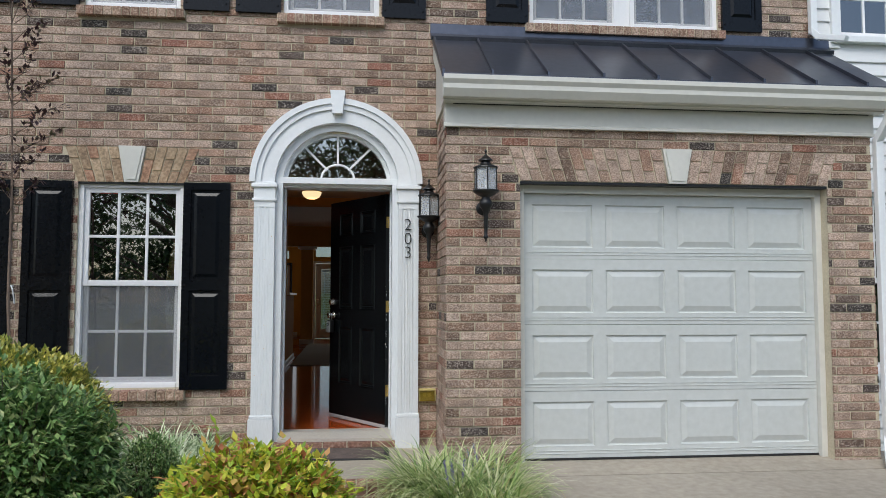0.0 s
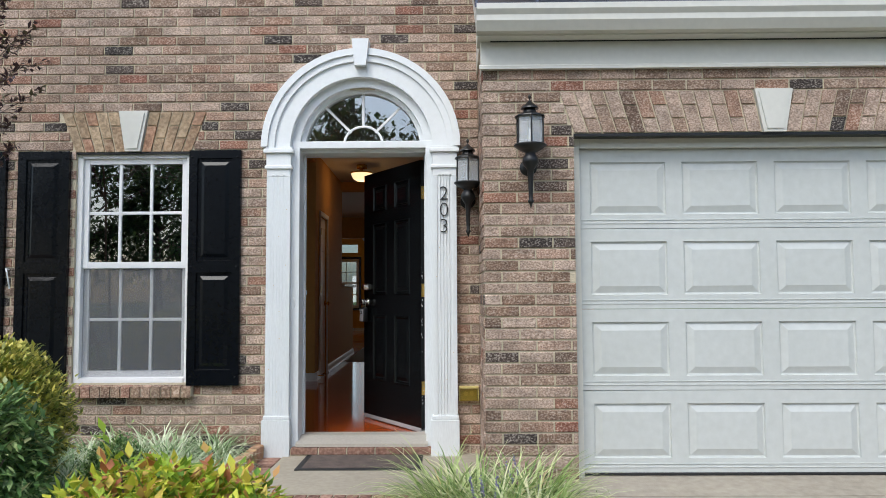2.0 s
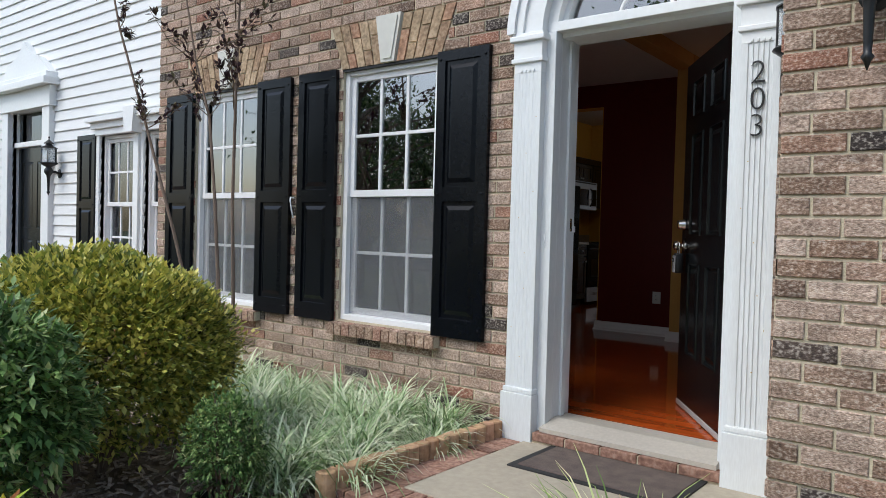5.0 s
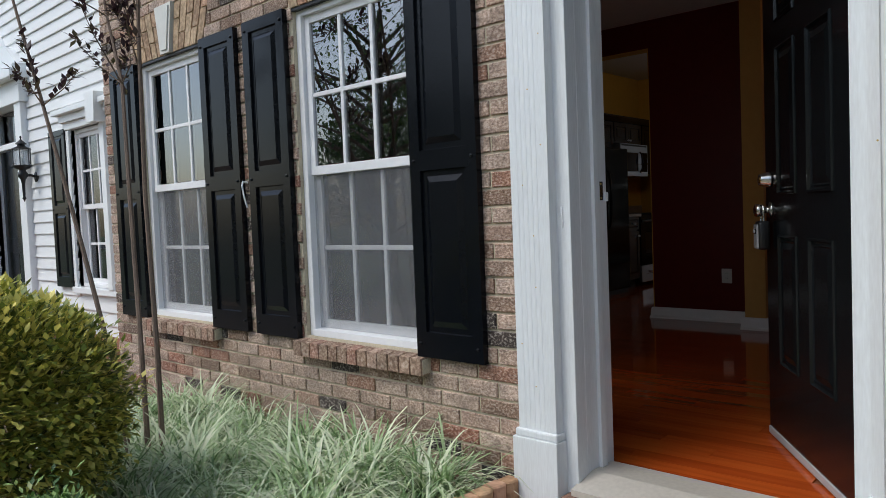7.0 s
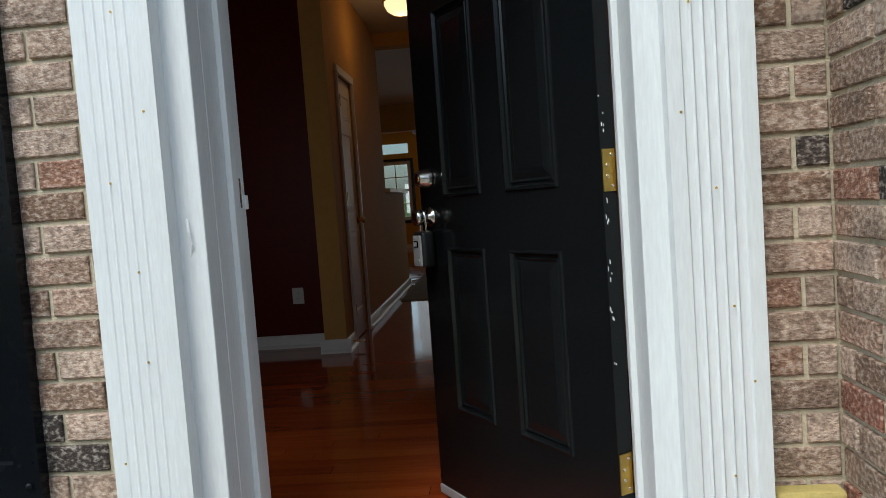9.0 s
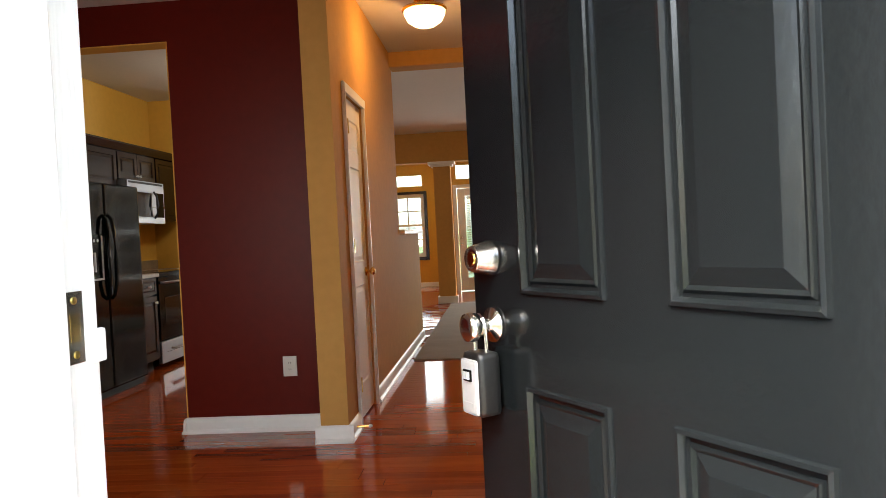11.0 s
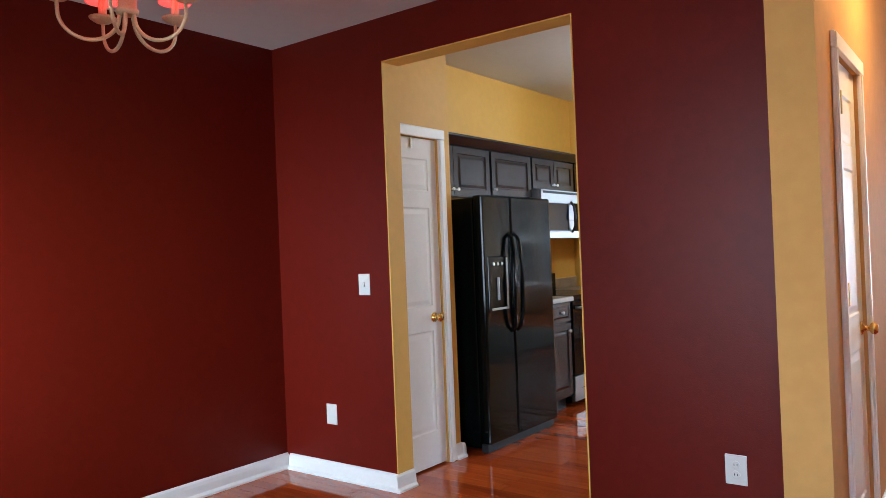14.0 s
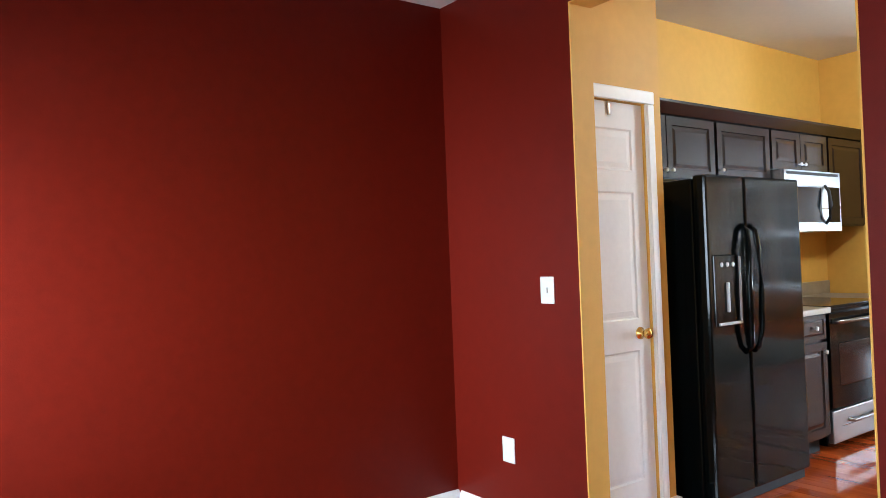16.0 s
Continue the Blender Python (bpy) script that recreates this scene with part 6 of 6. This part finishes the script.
fridge = thing("refrigerator", "black side-by-side refrigerator with a water dispenser", "refrigerator", (-3.31, 11.14, FLOOR), 90)
FW, FH = 0.9, 1.685
part("cabinet", box((0.004, 0.08, 0.025), (FW - 0.004, 0.72, FH - 0.015), 0.008), BLACKGLOSS, fridge)
dl = part("door", box((0, 0, 0.06), (0.338, 0.072, FH), 0.014), BLACKGLOSS, fridge, "freezer door with dispenser")
dr = part("door", box((0.345, 0, 0.06), (FW, 0.072, FH), 0.014), BLACKGLOSS, fridge)
part("grille", box((0.01, 0.03, 0.0), (FW - 0.01, 0.08, 0.055), 0.004), RUBBER, fridge)
for x, parent in ((0.304, dl), (0.379, dr)):
    s = -1 if x < 0.34 else 1
    part("handle", tube([(x + s * 0.004, 0.005, 1.43), (x, -0.03, 1.4), (x + s * 0.008, -0.042, 1.3), (x + s * 0.014, -0.046, 1.1), (x + s * 0.008, -0.042, 0.88), (x, -0.03, 0.8), (x + s * 0.004, 0.005, 0.77)], 0.014, 0.014, 10), BLACKGLOSS, parent, "", True)
disp = part("dispenser", box((0.04, -0.008, 0.92), (0.262, 0.01, 1.28), 0.006), BLACKGLOSS, dl, "black ice and water dispenser")
part("recess_tray", box((0.06, -0.016, 0.925), (0.262, -0.006, 0.94), 0.003), GREY_PLASTIC, disp)
part("side_trim", box((0.25, -0.016, 0.941), (0.262, -0.006, 1.27), 0.003), GREY_PLASTIC, disp)
part("paddle", box((0.135, -0.02, 0.99), (0.15, -0.006, 1.14), 0.003), GREY_PLASTIC, disp)
for x in (0.1, 0.15, 0.2):
    part("button", lathe([(0.012, -0.008), (0.012, -0.012), (0.002, -0.013)], (x, 0, 1.23), "y", 12), GREY_PLASTIC, disp)

mw = thing("microwave", "stainless over-range microwave with a black glass door", "microwave", (-3.71, 12.632, 1.69), 90)
part("case", box((0, 0.022, 0), (0.76, 0.4, 0.415), 0.004), STEEL, mw)
part("front", panelled([0, 0.05, 0.49, 0.76], [0, 0.055, 0.31, 0.415], {(1, 1)}, 0.022, [(0.004, 0.004)]), STEEL, mw)
part("glass", box((0.056, -0.001, 0.062), (0.484, 0.006, 0.304), 0.002), DARKGLASS, mw, "black glass window")
part("control_panel", box((0.58, -0.004, 0.06), (0.74, 0.002, 0.31), 0.003), BLACKGLOSS, mw)
part("handle", tube([(0.535, 0.0, 0.05), (0.53, -0.03, 0.09), (0.528, -0.045, 0.18), (0.53, -0.03, 0.28), (0.535, 0.0, 0.32)], 0.011, 0.011, 8), RUBBER, mw, "black bowed handle", True)
part("vent", box((0.03, -0.003, 0.385), (0.73, 0.002, 0.405), 0.002), RUBBER, mw)

CF = -3.47
basec = thing("base_cabinet", "dark espresso base cabinet with a drawer", "cabinet", (CF, 12.06, FLOOR), 90)
w = 0.56
part("body", box((0, 0.021, 0.1), (w, 0.6, 0.88), 0.002), CABINET, basec)
part("toe_kick", box((0, 0.08, 0.0), (w, 0.6, 0.1)), RUBBER, basec)
b = panelled([0.01, 0.04, w - 0.04, w - 0.01], [0.72, 0.745, 0.845, 0.87], {(1, 1)}, 0.02, [(0.004, 0.004), (0.016, 0.0)])
d_ = part("drawer", b, CABINET, basec)
part("knob", lathe([(0.005, 0.0), (0.005, -0.012), (0.014, -0.018), (0.012, -0.026), (0.002, -0.028)], (w / 2 + 0.12, 0, 0.795), "y", 12), PLATE, d_)
b = raised_door(w - 0.02, 0.58)
bmesh.ops.translate(b, verts=b.verts, vec=(0.01, 0, 0.12))
d_ = part("door", b, CABINET, basec)
part("knob", lathe([(0.005, 0.0), (0.005, -0.012), (0.014, -0.018), (0.012, -0.026), (0.002, -0.028)], (w - 0.05, 0, 0.64), "y", 12), PLATE, d_)
setting(bm_object("countertop", box((KX, 12.06, FLOOR + 0.881), (CF + 0.03, 12.622, FLOOR + 0.918), 0.006), COUNTER), "brown speckled laminate countertop", "countertop")
basec2 = thing("base_cabinet", "dark espresso base cabinet in the corner", "cabinet", (CF, 13.4, FLOOR), 90)
part("body", box((0, 0.021, 0.1), (0.58, 0.6, 0.88), 0.002), CABINET, basec2)
part("toe_kick", box((0, 0.08, 0.0), (0.58, 0.6, 0.1)), RUBBER, basec2)
b = raised_door(0.56, 0.74)
bmesh.ops.translate(b, verts=b.verts, vec=(0.01, 0, 0.12))
part("door", b, CABINET, basec2)
setting(bm_object("countertop_corner", box((KX, 13.4, FLOOR + 0.881), (CF + 0.03, 13.99, FLOOR + 0.918), 0.006), COUNTER), "brown speckled laminate countertop", "countertop")
setting(bm_object("backsplash", box((KX, 12.06, FLOOR + 0.919), (KX + 0.02, 13.99, FLOOR + 1.02), 0.004), COUNTER), "brown laminate backsplash", "trim")

rg = thing("range", "black and stainless electric range with a glass oven door", "stove", (-3.46, 12.63, FLOOR), 90)
part("body", box((0, 0.04, 0.03), (0.76, 0.64, 0.9), 0.004), BLACKGLOSS, rg)
part("cooktop", box((-0.003, 0.0, 0.9), (0.763, 0.64, 0.922), 0.004), BLACKGLOSS, rg, "black glass cooktop")
od = part("oven_door", panelled([0.004, 0.11, 0.65, 0.756], [0.27, 0.4, 0.68, 0.87], {(1, 1)}, 0.04, [(0.004, 0.003)]), BLACKGLOSS, rg)
part("oven_glass", box((0.116, -0.001, 0.406), (0.644, 0.006, 0.674), 0.002), DARKGLASS, od)
part("oven_handle", tube([(0.05, 0.0, 0.82), (0.06, -0.045, 0.82), (0.7, -0.045, 0.82), (0.71, 0.0, 0.82)], 0.013, 0.013, 8), STEEL, od, "stainless bar handle", True)
wd = part("warming_drawer", box((0.004, 0.0, 0.05), (0.756, 0.04, 0.255), 0.006), STEEL, rg, "stainless storage drawer")
part("pull", tube([(0.2, 0.0, 0.18), (0.24, -0.02, 0.17), (0.52, -0.02, 0.17), (0.56, 0.0, 0.18)], 0.012, 0.012, 8), STEEL, wd, "", True)
part("control_panel", box((0.0, 0.56, 0.922), (0.76, 0.64, 1.08), 0.006), BLACKGLOSS, rg)
for k in range(4):
    part("dial", lathe([(0.018, 0.56), (0.016, 0.54), (0.004, 0.538)], (0.1 + 0.18 * k, 0, 1.0), "y", 14), STEEL, rg)

for ob in bpy.data.objects:
    if ob not in outside and not ob.parent and ob.name not in ("wall_dining_south", "wall_foyer_south"):
        ob.matrix_basis = ROOMS @ ob.matrix_basis

# ---- plants ----
def leaf_quads(verts, faces, p, d, up, length, width):
    """A folded pointed leaf of four triangles at p along d."""
    side = d.cross(up)
    if side.length < 1e-4:
        side = Vector((1, 0, 0))
    side.normalize()
    n_ = side.cross(d).normalized()
    b = len(verts)
    mid = p + d * (length * 0.45) + n_ * (0.06 * length)
    verts += [p, mid + side * width / 2 - n_ * 0.1 * width, p + d * length - n_ * 0.05 * length, mid - side * width / 2 - n_ * 0.1 * width, mid - n_ * 0.15 * width]
    faces += [(b, b + 1, b + 4), (b + 1, b + 2, b + 4), (b + 2, b + 3, b + 4), (b + 3, b, b + 4)]


def rand_dir(r):
    while True:
        v = Vector((r.uniform(-1, 1), r.uniform(-1, 1), r.uniform(-1, 1)))
        if 0.1 < v.length < 1:
            return v.normalized()


def globe_shrub(at, rx, rz, zc, seed, count=15000):
    r = random.Random(seed)
    t = thing("globe_shrub", "clipped round olive-green shrub with bare stems beneath", "shrub", at)
    stems = bmesh.new()
    for k in range(16):
        a = r.uniform(0, 6.28)
        q = r.uniform(0.2, 0.75)
        tube([(0.1 * math.cos(a), 0.1 * math.sin(a), -0.04), (rx * q * 0.5 * math.cos(a), rx * q * 0.5 * math.sin(a), zc * 0.45), (rx * q * math.cos(a + 0.2), rx * q * math.sin(a + 0.2), zc + rz * 0.35)], 0.015, 0.005, 6, stems)
    part("stem", stems, BARK, t)
    verts, faces = [], []
    for k in range(count):
        d = rand_dir(r)
        if d.z < -0.75:
            continue
        bump = 1 + 0.07 * noise.noise(d * 2.6 + Vector((seed, 0, 0))) + 0.1 * noise.noise(d * 9) + 0.05 * noise.noise(d * 21)
        rad = bump * (r.uniform(0.82, 1.0) if r.random() < 0.7 else r.uniform(0.45, 0.82)) * (1.06 if r.random() < 0.03 else 1)
        if d.z < -0.25 and r.random() < 0.35:
            continue
        p = Vector((d.x * rx * rad, d.y * rx * rad, zc + d.z * rz * rad))
        ld = (d + rand_dir(r) * 0.9 + Vector((0, 0, 0.25))).normalized()
        leaf_quads(verts, faces, p, ld, Vector((0, 0, 1)), r.uniform(0.028, 0.046), r.uniform(0.016, 0.025))
    pydata("foliage", verts, faces, LEAF_GLOBE, t)
    return t


def liriope(seed, blades, length, mat, label):
    r = random.Random(seed)
    t = thing("liriope_clump", label, "ornamental grass", group="liriope clumps")
    verts, faces = [], []
    for k in range(blades):
        a, lean = r.uniform(0, 6.28), r.uniform(0.5, 1.3)
        L, w = length * r.uniform(0.6, 1.1), r.uniform(0.0042, 0.0068)
        root = Vector((r.gauss(0, 0.05), r.gauss(0, 0.05), -0.02))
        h = Vector((math.cos(a), math.sin(a), 0))
        side = Vector((-h.y, h.x, 0))
        th = radians(88 - 30 * lean)
        p, b = root, len(verts)
        n = 6
        bend = lean * r.uniform(1.0, 1.7)
        for i in range(n + 1):
            f = i / n
            ww = w * (1 - f ** 2.2) + 0.0006
            verts += [p + side * ww, p - side * ww]
            if i < n:
                faces.append((b + 2 * i, b + 2 * i + 1, b + 2 * i + 3, b + 2 * i + 2))
            p = p + (h * math.cos(th) + Vector((0, 0, math.sin(th)))) * (L / n)
            th -= bend * (0.1 + 0.5 * f)
    pydata("foliage", verts, faces, mat, t)
    return t


def nandina(at, spread, height, canes, leaves, mat, seed, label, leaf=0.045, name="nandina", clusters=600, broad=1.0):
    r = random.Random(seed)
    t = thing(name, label, "shrub", at)
    stems = bmesh.new()
    verts, faces = [], []
    for k in range(canes):
        a, q = r.uniform(0, 6.28), math.sqrt(r.random())
        top = Vector((spread * q * math.cos(a), spread * q * math.sin(a), height * (1 - 0.42 * q * q) * r.uniform(0.75, 1.05)))
        base = Vector((top.x * 0.25, top.y * 0.25, -0.03))
        mid = base.lerp(top, 0.5) + Vector((0, 0, 0.06))
        tube([base, mid, top], 0.005, 0.0025, 5, stems)
        for j in range(leaves):
            f = r.uniform(0.45, 1.05)
            p = base.lerp(top, f)
            out = (rand_dir(r) + Vector((0, 0, 0.1)) + Vector((top.x, top.y, 0)) * 0.6).normalized()
            twig = r.uniform(0.04, 0.15)
            q2 = p + out * twig
            for s in range(r.choice((3, 5, 5))):
                d = (out + rand_dir(r) * 0.8 + Vector((0, 0, -0.15))).normalized()
                leaf_quads(verts, faces, q2 - out * r.uniform(0, twig * 0.6), d, Vector((0, 0, 1)), leaf * r.uniform(0.7, 1.25), leaf * broad * r.uniform(0.32, 0.46))
    for k in range(clusters):
        d = rand_dir(r)
        d.z = abs(d.z) * 1.1 - 0.25
        d.normalize()
        bump = (1 + 0.16 * noise.noise(d * 3.1 + Vector((seed, 1, 0)))) * r.uniform(0.72, 1.0)
        p = Vector((d.x * spread * bump, d.y * spread * bump, height * (0.5 + 0.5 * d.z * bump)))
        out = (d + rand_dir(r) * 0.6 + Vector((0, 0, 0.25))).normalized()
        for s in range(r.choice((4, 5, 6))):
            ld = (out + rand_dir(r) * 0.75 + Vector((0, 0, -0.45))).normalized()
            leaf_quads(verts, faces, p + rand_dir(r) * leaf * 0.5, ld, Vector((0, 0, 1)), leaf * r.uniform(0.75, 1.3), leaf * broad * r.uniform(0.34, 0.48))
    part("stem", stems, BARK, t)
    pydata("foliage", verts, faces, mat, t)
    return t


globe_shrub((-2.16, 4.65, 0.08), 0.7, 0.5, 0.58, 3, 56000)
nandina((-1.62, 3.85, 0.05), 0.5, 1.02, 75, 26, LEAF_NANDINA, 11, "dense dark green nandina shrub in the bed", 0.052, "nandina", 2300)
nandina((-0.38, 3.22, 0.03), 0.43, 0.8, 48, 16, LEAF_GOLD, 12, "low nandina with yellow-green and rust leaves", 0.046, "nandina", 2600, 1.35)
nandina((-1.22, 4.76, 0.11), 0.16, 0.5, 30, 16, LEAF_NANDINA, 13, "small blue-green shrub in a black pot", 0.028, "potted_shrub", 700)

pot = thing("plant_pot", "black plastic nursery pot sunk in mulch", "plant pot", (-1.24, 4.74, 0.05))
part("wall", lathe([(0.1, 0.0), (0.125, 0.1), (0.132, 0.1), (0.132, 0.115), (0.12, 0.115), (0.1, 0.06)], seg=24), RUBBER, pot)

lir = [liriope(40 + k, 270, 0.44, LEAF_GRASS_BLUE, "arching silver-green liriope clump in the bed") for k in range(3)]
spots = []
r = random.Random(8)
for row in range(5):
    yy = 5.0 + row * 0.29
    x = -3.3 + 0.15 * (row % 2)
    while x < -1.04:
        if not (x < -2.0 and yy < 5.45) and not (x < -1.5 and yy < 5.1):
            spots.append((x + r.uniform(-0.06, 0.06), min(6.22, yy + r.uniform(-0.05, 0.05))))
        x += 0.3
for k, (x, y) in enumerate(spots):
    zz = -0.02 + 0.14 * min(1, max(0, (y - 1.5) / 4.0))
    m = pose(x, y, zz, 0, 0, r.uniform(0, 360)) @ Matrix.Scale(r.uniform(0.8, 1.1), 4)
    if k < 3:
        lir[k].matrix_basis = m
    else:
        copy_thing(lir[k % 3], m)
big = liriope(60, 620, 0.64, LEAF_GRASS, "large pale green liriope clump beside the walk")
big.matrix_basis = pose(0.62, 4.75, 0.035)
big2 = liriope(61, 580, 0.6, LEAF_GRASS, "large pale green liriope clump beside the walk")
big2.matrix_basis = pose(0.86, 5.05, 0.04)
copy_thing(big, pose(0.45, 5.0, 0.035, 0, 0, 130))
copy_thing(big2, pose(0.82, 4.55, 0.03, 0, 0, 70))


def flower_spikes(t, count, seed, height):
    """Thin lilac flower spikes among the blades."""
    r = random.Random(seed)
    for k in range(count):
        a, q = r.uniform(0, 6.28), r.uniform(0.03, 0.16)
        top = Vector((q * math.cos(a), q * math.sin(a), height * r.uniform(0.7, 1.0)))
        b = tube([Vector((top.x * 0.3, top.y * 0.3, 0)), top * 0.6, top], 0.0022, 0.0018, 5)
        for j in range(16):
            p = top * (0.72 + 0.02 * j)
            bmesh.ops.create_icosphere(b, subdivisions=1, radius=r.uniform(0.004, 0.007), matrix=Matrix.Translation(p + rand_dir(r) * 0.006))
        part("flower_spike", b, LILAC, t, "lilac flower spike")


flower_spikes(big, 5, 5, 0.42)
flower_spikes(big2, 4, 6, 0.4)


def crape_myrtle(at, seed):
    r = random.Random(seed)
    t = thing("crape_myrtle", "slim multi-stemmed crape myrtle with plum leaves", "tree", at)
    stems = bmesh.new()
    verts, faces = [], []
    for stem in (((0, 0, -0.03), (-0.1, 0.04, 0.6), (-0.27, 0.1, 1.38), (-0.5, 0.2, 1.9), (-0.73, 0.26, 2.3), (-0.95, 0.3, 2.9), (-1.05, 0.35, 3.6)),
                 ((0.04, 0.05, -0.03), (0.02, 0.06, 0.6), (-0.02, 0.07, 1.3), (-0.05, 0.1, 2.0), (-0.1, 0.12, 2.7), (-0.08, 0.1, 3.3), (-0.1, 0.14, 3.9)),
                 ((-0.05, -0.03, -0.03), (-0.2, -0.05, 0.5), (-0.42, -0.08, 1.1), (-0.75, -0.1, 1.8), (-1.1, -0.12, 2.5), (-1.3, -0.1, 3.1), (-1.4, 0.0, 3.7))):
        pts = [Vector(p) + Vector((r.uniform(-0.02, 0.02), r.uniform(-0.02, 0.02), 0)) for p in stem]
        tube(pts, 0.014, 0.004, 7, stems)
        for j in range(11):
            i = r.randint(3, 6)
            b, d = pts[i], (rand_dir(r) + Vector((0, 0, 0.6))).normalized()
            L = r.uniform(0.25, 0.6)
            q = [b, b + d * L * 0.5 + rand_dir(r) * 0.03, b + d * L + rand_dir(r) * 0.05]
            tube(q, 0.004, 0.0015, 5, stems)
            for s in range(38):
                f = r.uniform(0.25, 1.0)
                leaf_quads(verts, faces, b.lerp(q[2], f) + rand_dir(r) * 0.015, (d + rand_dir(r) * 1.1).normalized(), Vector((0, 0, 1)), r.uniform(0.035, 0.065), r.uniform(0.018, 0.03))
    for j in range(12):
        b = Vector((-0.08, 0.1, 1.9 + 0.14 * j))
        d = Vector((r.uniform(0.5, 1.0), r.uniform(-0.7, 0.1), r.uniform(0.1, 0.9))).normalized()
        L = r.uniform(0.25, 0.55)
        q = [b, b + d * L * 0.5 + rand_dir(r) * 0.03, b + d * L + rand_dir(r) * 0.05]
        tube(q, 0.004, 0.0015, 5, stems)
        for s in range(34):
            f = r.uniform(0.35, 1.0)
            leaf_quads(verts, faces, b.lerp(q[2], f) + rand_dir(r) * 0.02, (d + rand_dir(r) * 1.1).normalized(), Vector((0, 0, 1)), r.uniform(0.035, 0.06), r.uniform(0.018, 0.03))
    part("trunk", stems, BARK, t)
    pydata("crown", verts, faces, LEAF_MYRTLE, t)
    return t


crape_myrtle((-2.45, 5.6, 0.12), 21)


def street_tree(at, height, spread, seed, leaves=120, leaf=0.26):
    r = random.Random(seed)
    t = thing("street_tree", "leafy broad-crowned street tree across the road", "tree", at, group="street trees")
    trunk = bmesh.new()
    tube([(0, 0, -0.1), (0.05, 0.02, height * 0.2), (0.02, 0.1, height * 0.45), (0.1, 0, height * 0.8)], 0.22, 0.05, 10, trunk)
    verts, faces = [], []
    for k in range(46):
        a = r.uniform(0, 6.28)
        z0 = height * r.uniform(0.08, 0.7)
        d = Vector((math.cos(a), math.sin(a), r.uniform(0.2, 0.9))).normalized()
        L = spread * r.uniform(0.5, 1.0) * (1.1 - 0.5 * z0 / height)
        b = Vector((0.05, 0.05, z0))
        tube([b, b + d * L * 0.5 + Vector((0, 0, 0.1)), b + d * L], 0.05, 0.012, 6, trunk)
        for j in range(leaves):
            p = b + d * L * r.uniform(0.35, 1.05) + rand_dir(r) * r.uniform(0.1, 0.75)
            leaf_quads(verts, faces, p, rand_dir(r), Vector((0, 0, 1)), leaf * r.uniform(0.7, 1.3), leaf * r.uniform(0.38, 0.7))
    part("trunk", trunk, BARK, t)
    pydata("crown", verts, faces, LEAF_TREE, t)
    return t


r = random.Random(90)
stock = [street_tree((0, 0, 0), 9.5, 3.4, 70), street_tree((0, 0, 0), 10.5, 3.8, 71), street_tree((0, 0, 0), 8.5, 3.0, 72)]
row = [(-34 + 4.3 * k + r.uniform(-0.8, 0.8), -20 + r.uniform(-1.5, 1.5)) for k in range(17)] + [(8.0, -8.0)]
for k, (x, y) in enumerate(row):
    m = pose(x, y, -0.12, 0, 0, r.uniform(0, 360)) @ Matrix.Scale(r.uniform(0.95, 1.25) if y < -10 else 0.6, 4)
    if k < 3:
        stock[k].matrix_basis = m
    else:
        copy_thing(stock[k % 3], m)

street_tree((-9.6, -0.8, -0.1), 6.6, 2.7, 77, 130, 0.1)
street_tree((-4.2, -4.5, -0.1), 7.6, 2.8, 78, 110, 0.11)

# ---- floor planks, last ----
def planks(x0, x1, y0, y1, skip, near):
    verts, faces, shared = [], [], {}
    r = random.Random(33)
    W, L = 0.083, 1.1
    made = 0
    quads = ((0, 1, 5, 4), (1, 2, 6, 5), (2, 3, 7, 6), (3, 0, 4, 7), (4, 5, 6, 7))
    y = y0
    while y < y1:
        x = x0 - r.uniform(0, L)
        while x < x1:
            l = r.choice((0.8, 1.1, 1.4))
            a, b = max(x, x0), min(x + l, x1)
            x += l
            if b - a < 0.05 or skip((a + b) / 2, y):
                continue
            w, g, c = W, 0.0005, 0.0007
            h = r.uniform(-0.0004, 0.0)
            pts = [(g, g, -0.008), (b - a - g, g, -0.008), (b - a - g, w - g, -0.008), (g, w - g, -0.008),
                   (g + c, g + c, 0), (b - a - g - c, g + c, 0), (b - a - g - c, w - g - c, 0), (g + c, w - g - c, 0)]
            if near(a, y) and made < 290 and abs(b - a - l) < 1e-6:
                if l not in shared:
                    me = bpy.data.meshes.new("plank")
                    me.from_pydata(pts, [], quads)
                    me.materials.append(WOOD)
                    shared[l] = me
                ob = new("plank", shared[l])
                ob.parent = sub
                ob.location = (a, y, FLOOR + h)
                made += 1
            else:
                n0 = len(verts)
                verts += [(a + p[0], y + p[1], FLOOR + h + p[2]) for p in pts]
                faces += [[n0 + i for i in q] for q in quads]
        y += W
    tagged(pydata("planking", verts, faces, WOOD, sub), "glossy cherry-red floor planks", "", "", "stuff")


planks(-4.28, 2.55, IY - 0.02, 22.0, lambda x, y: (x > -1.05 and 12.5 < y < 17.9) or (y < 12.5 and x > 0.7) or (y > 20.4 and x > -1.2), lambda x, y: y < 9.6 and x > -3.0)
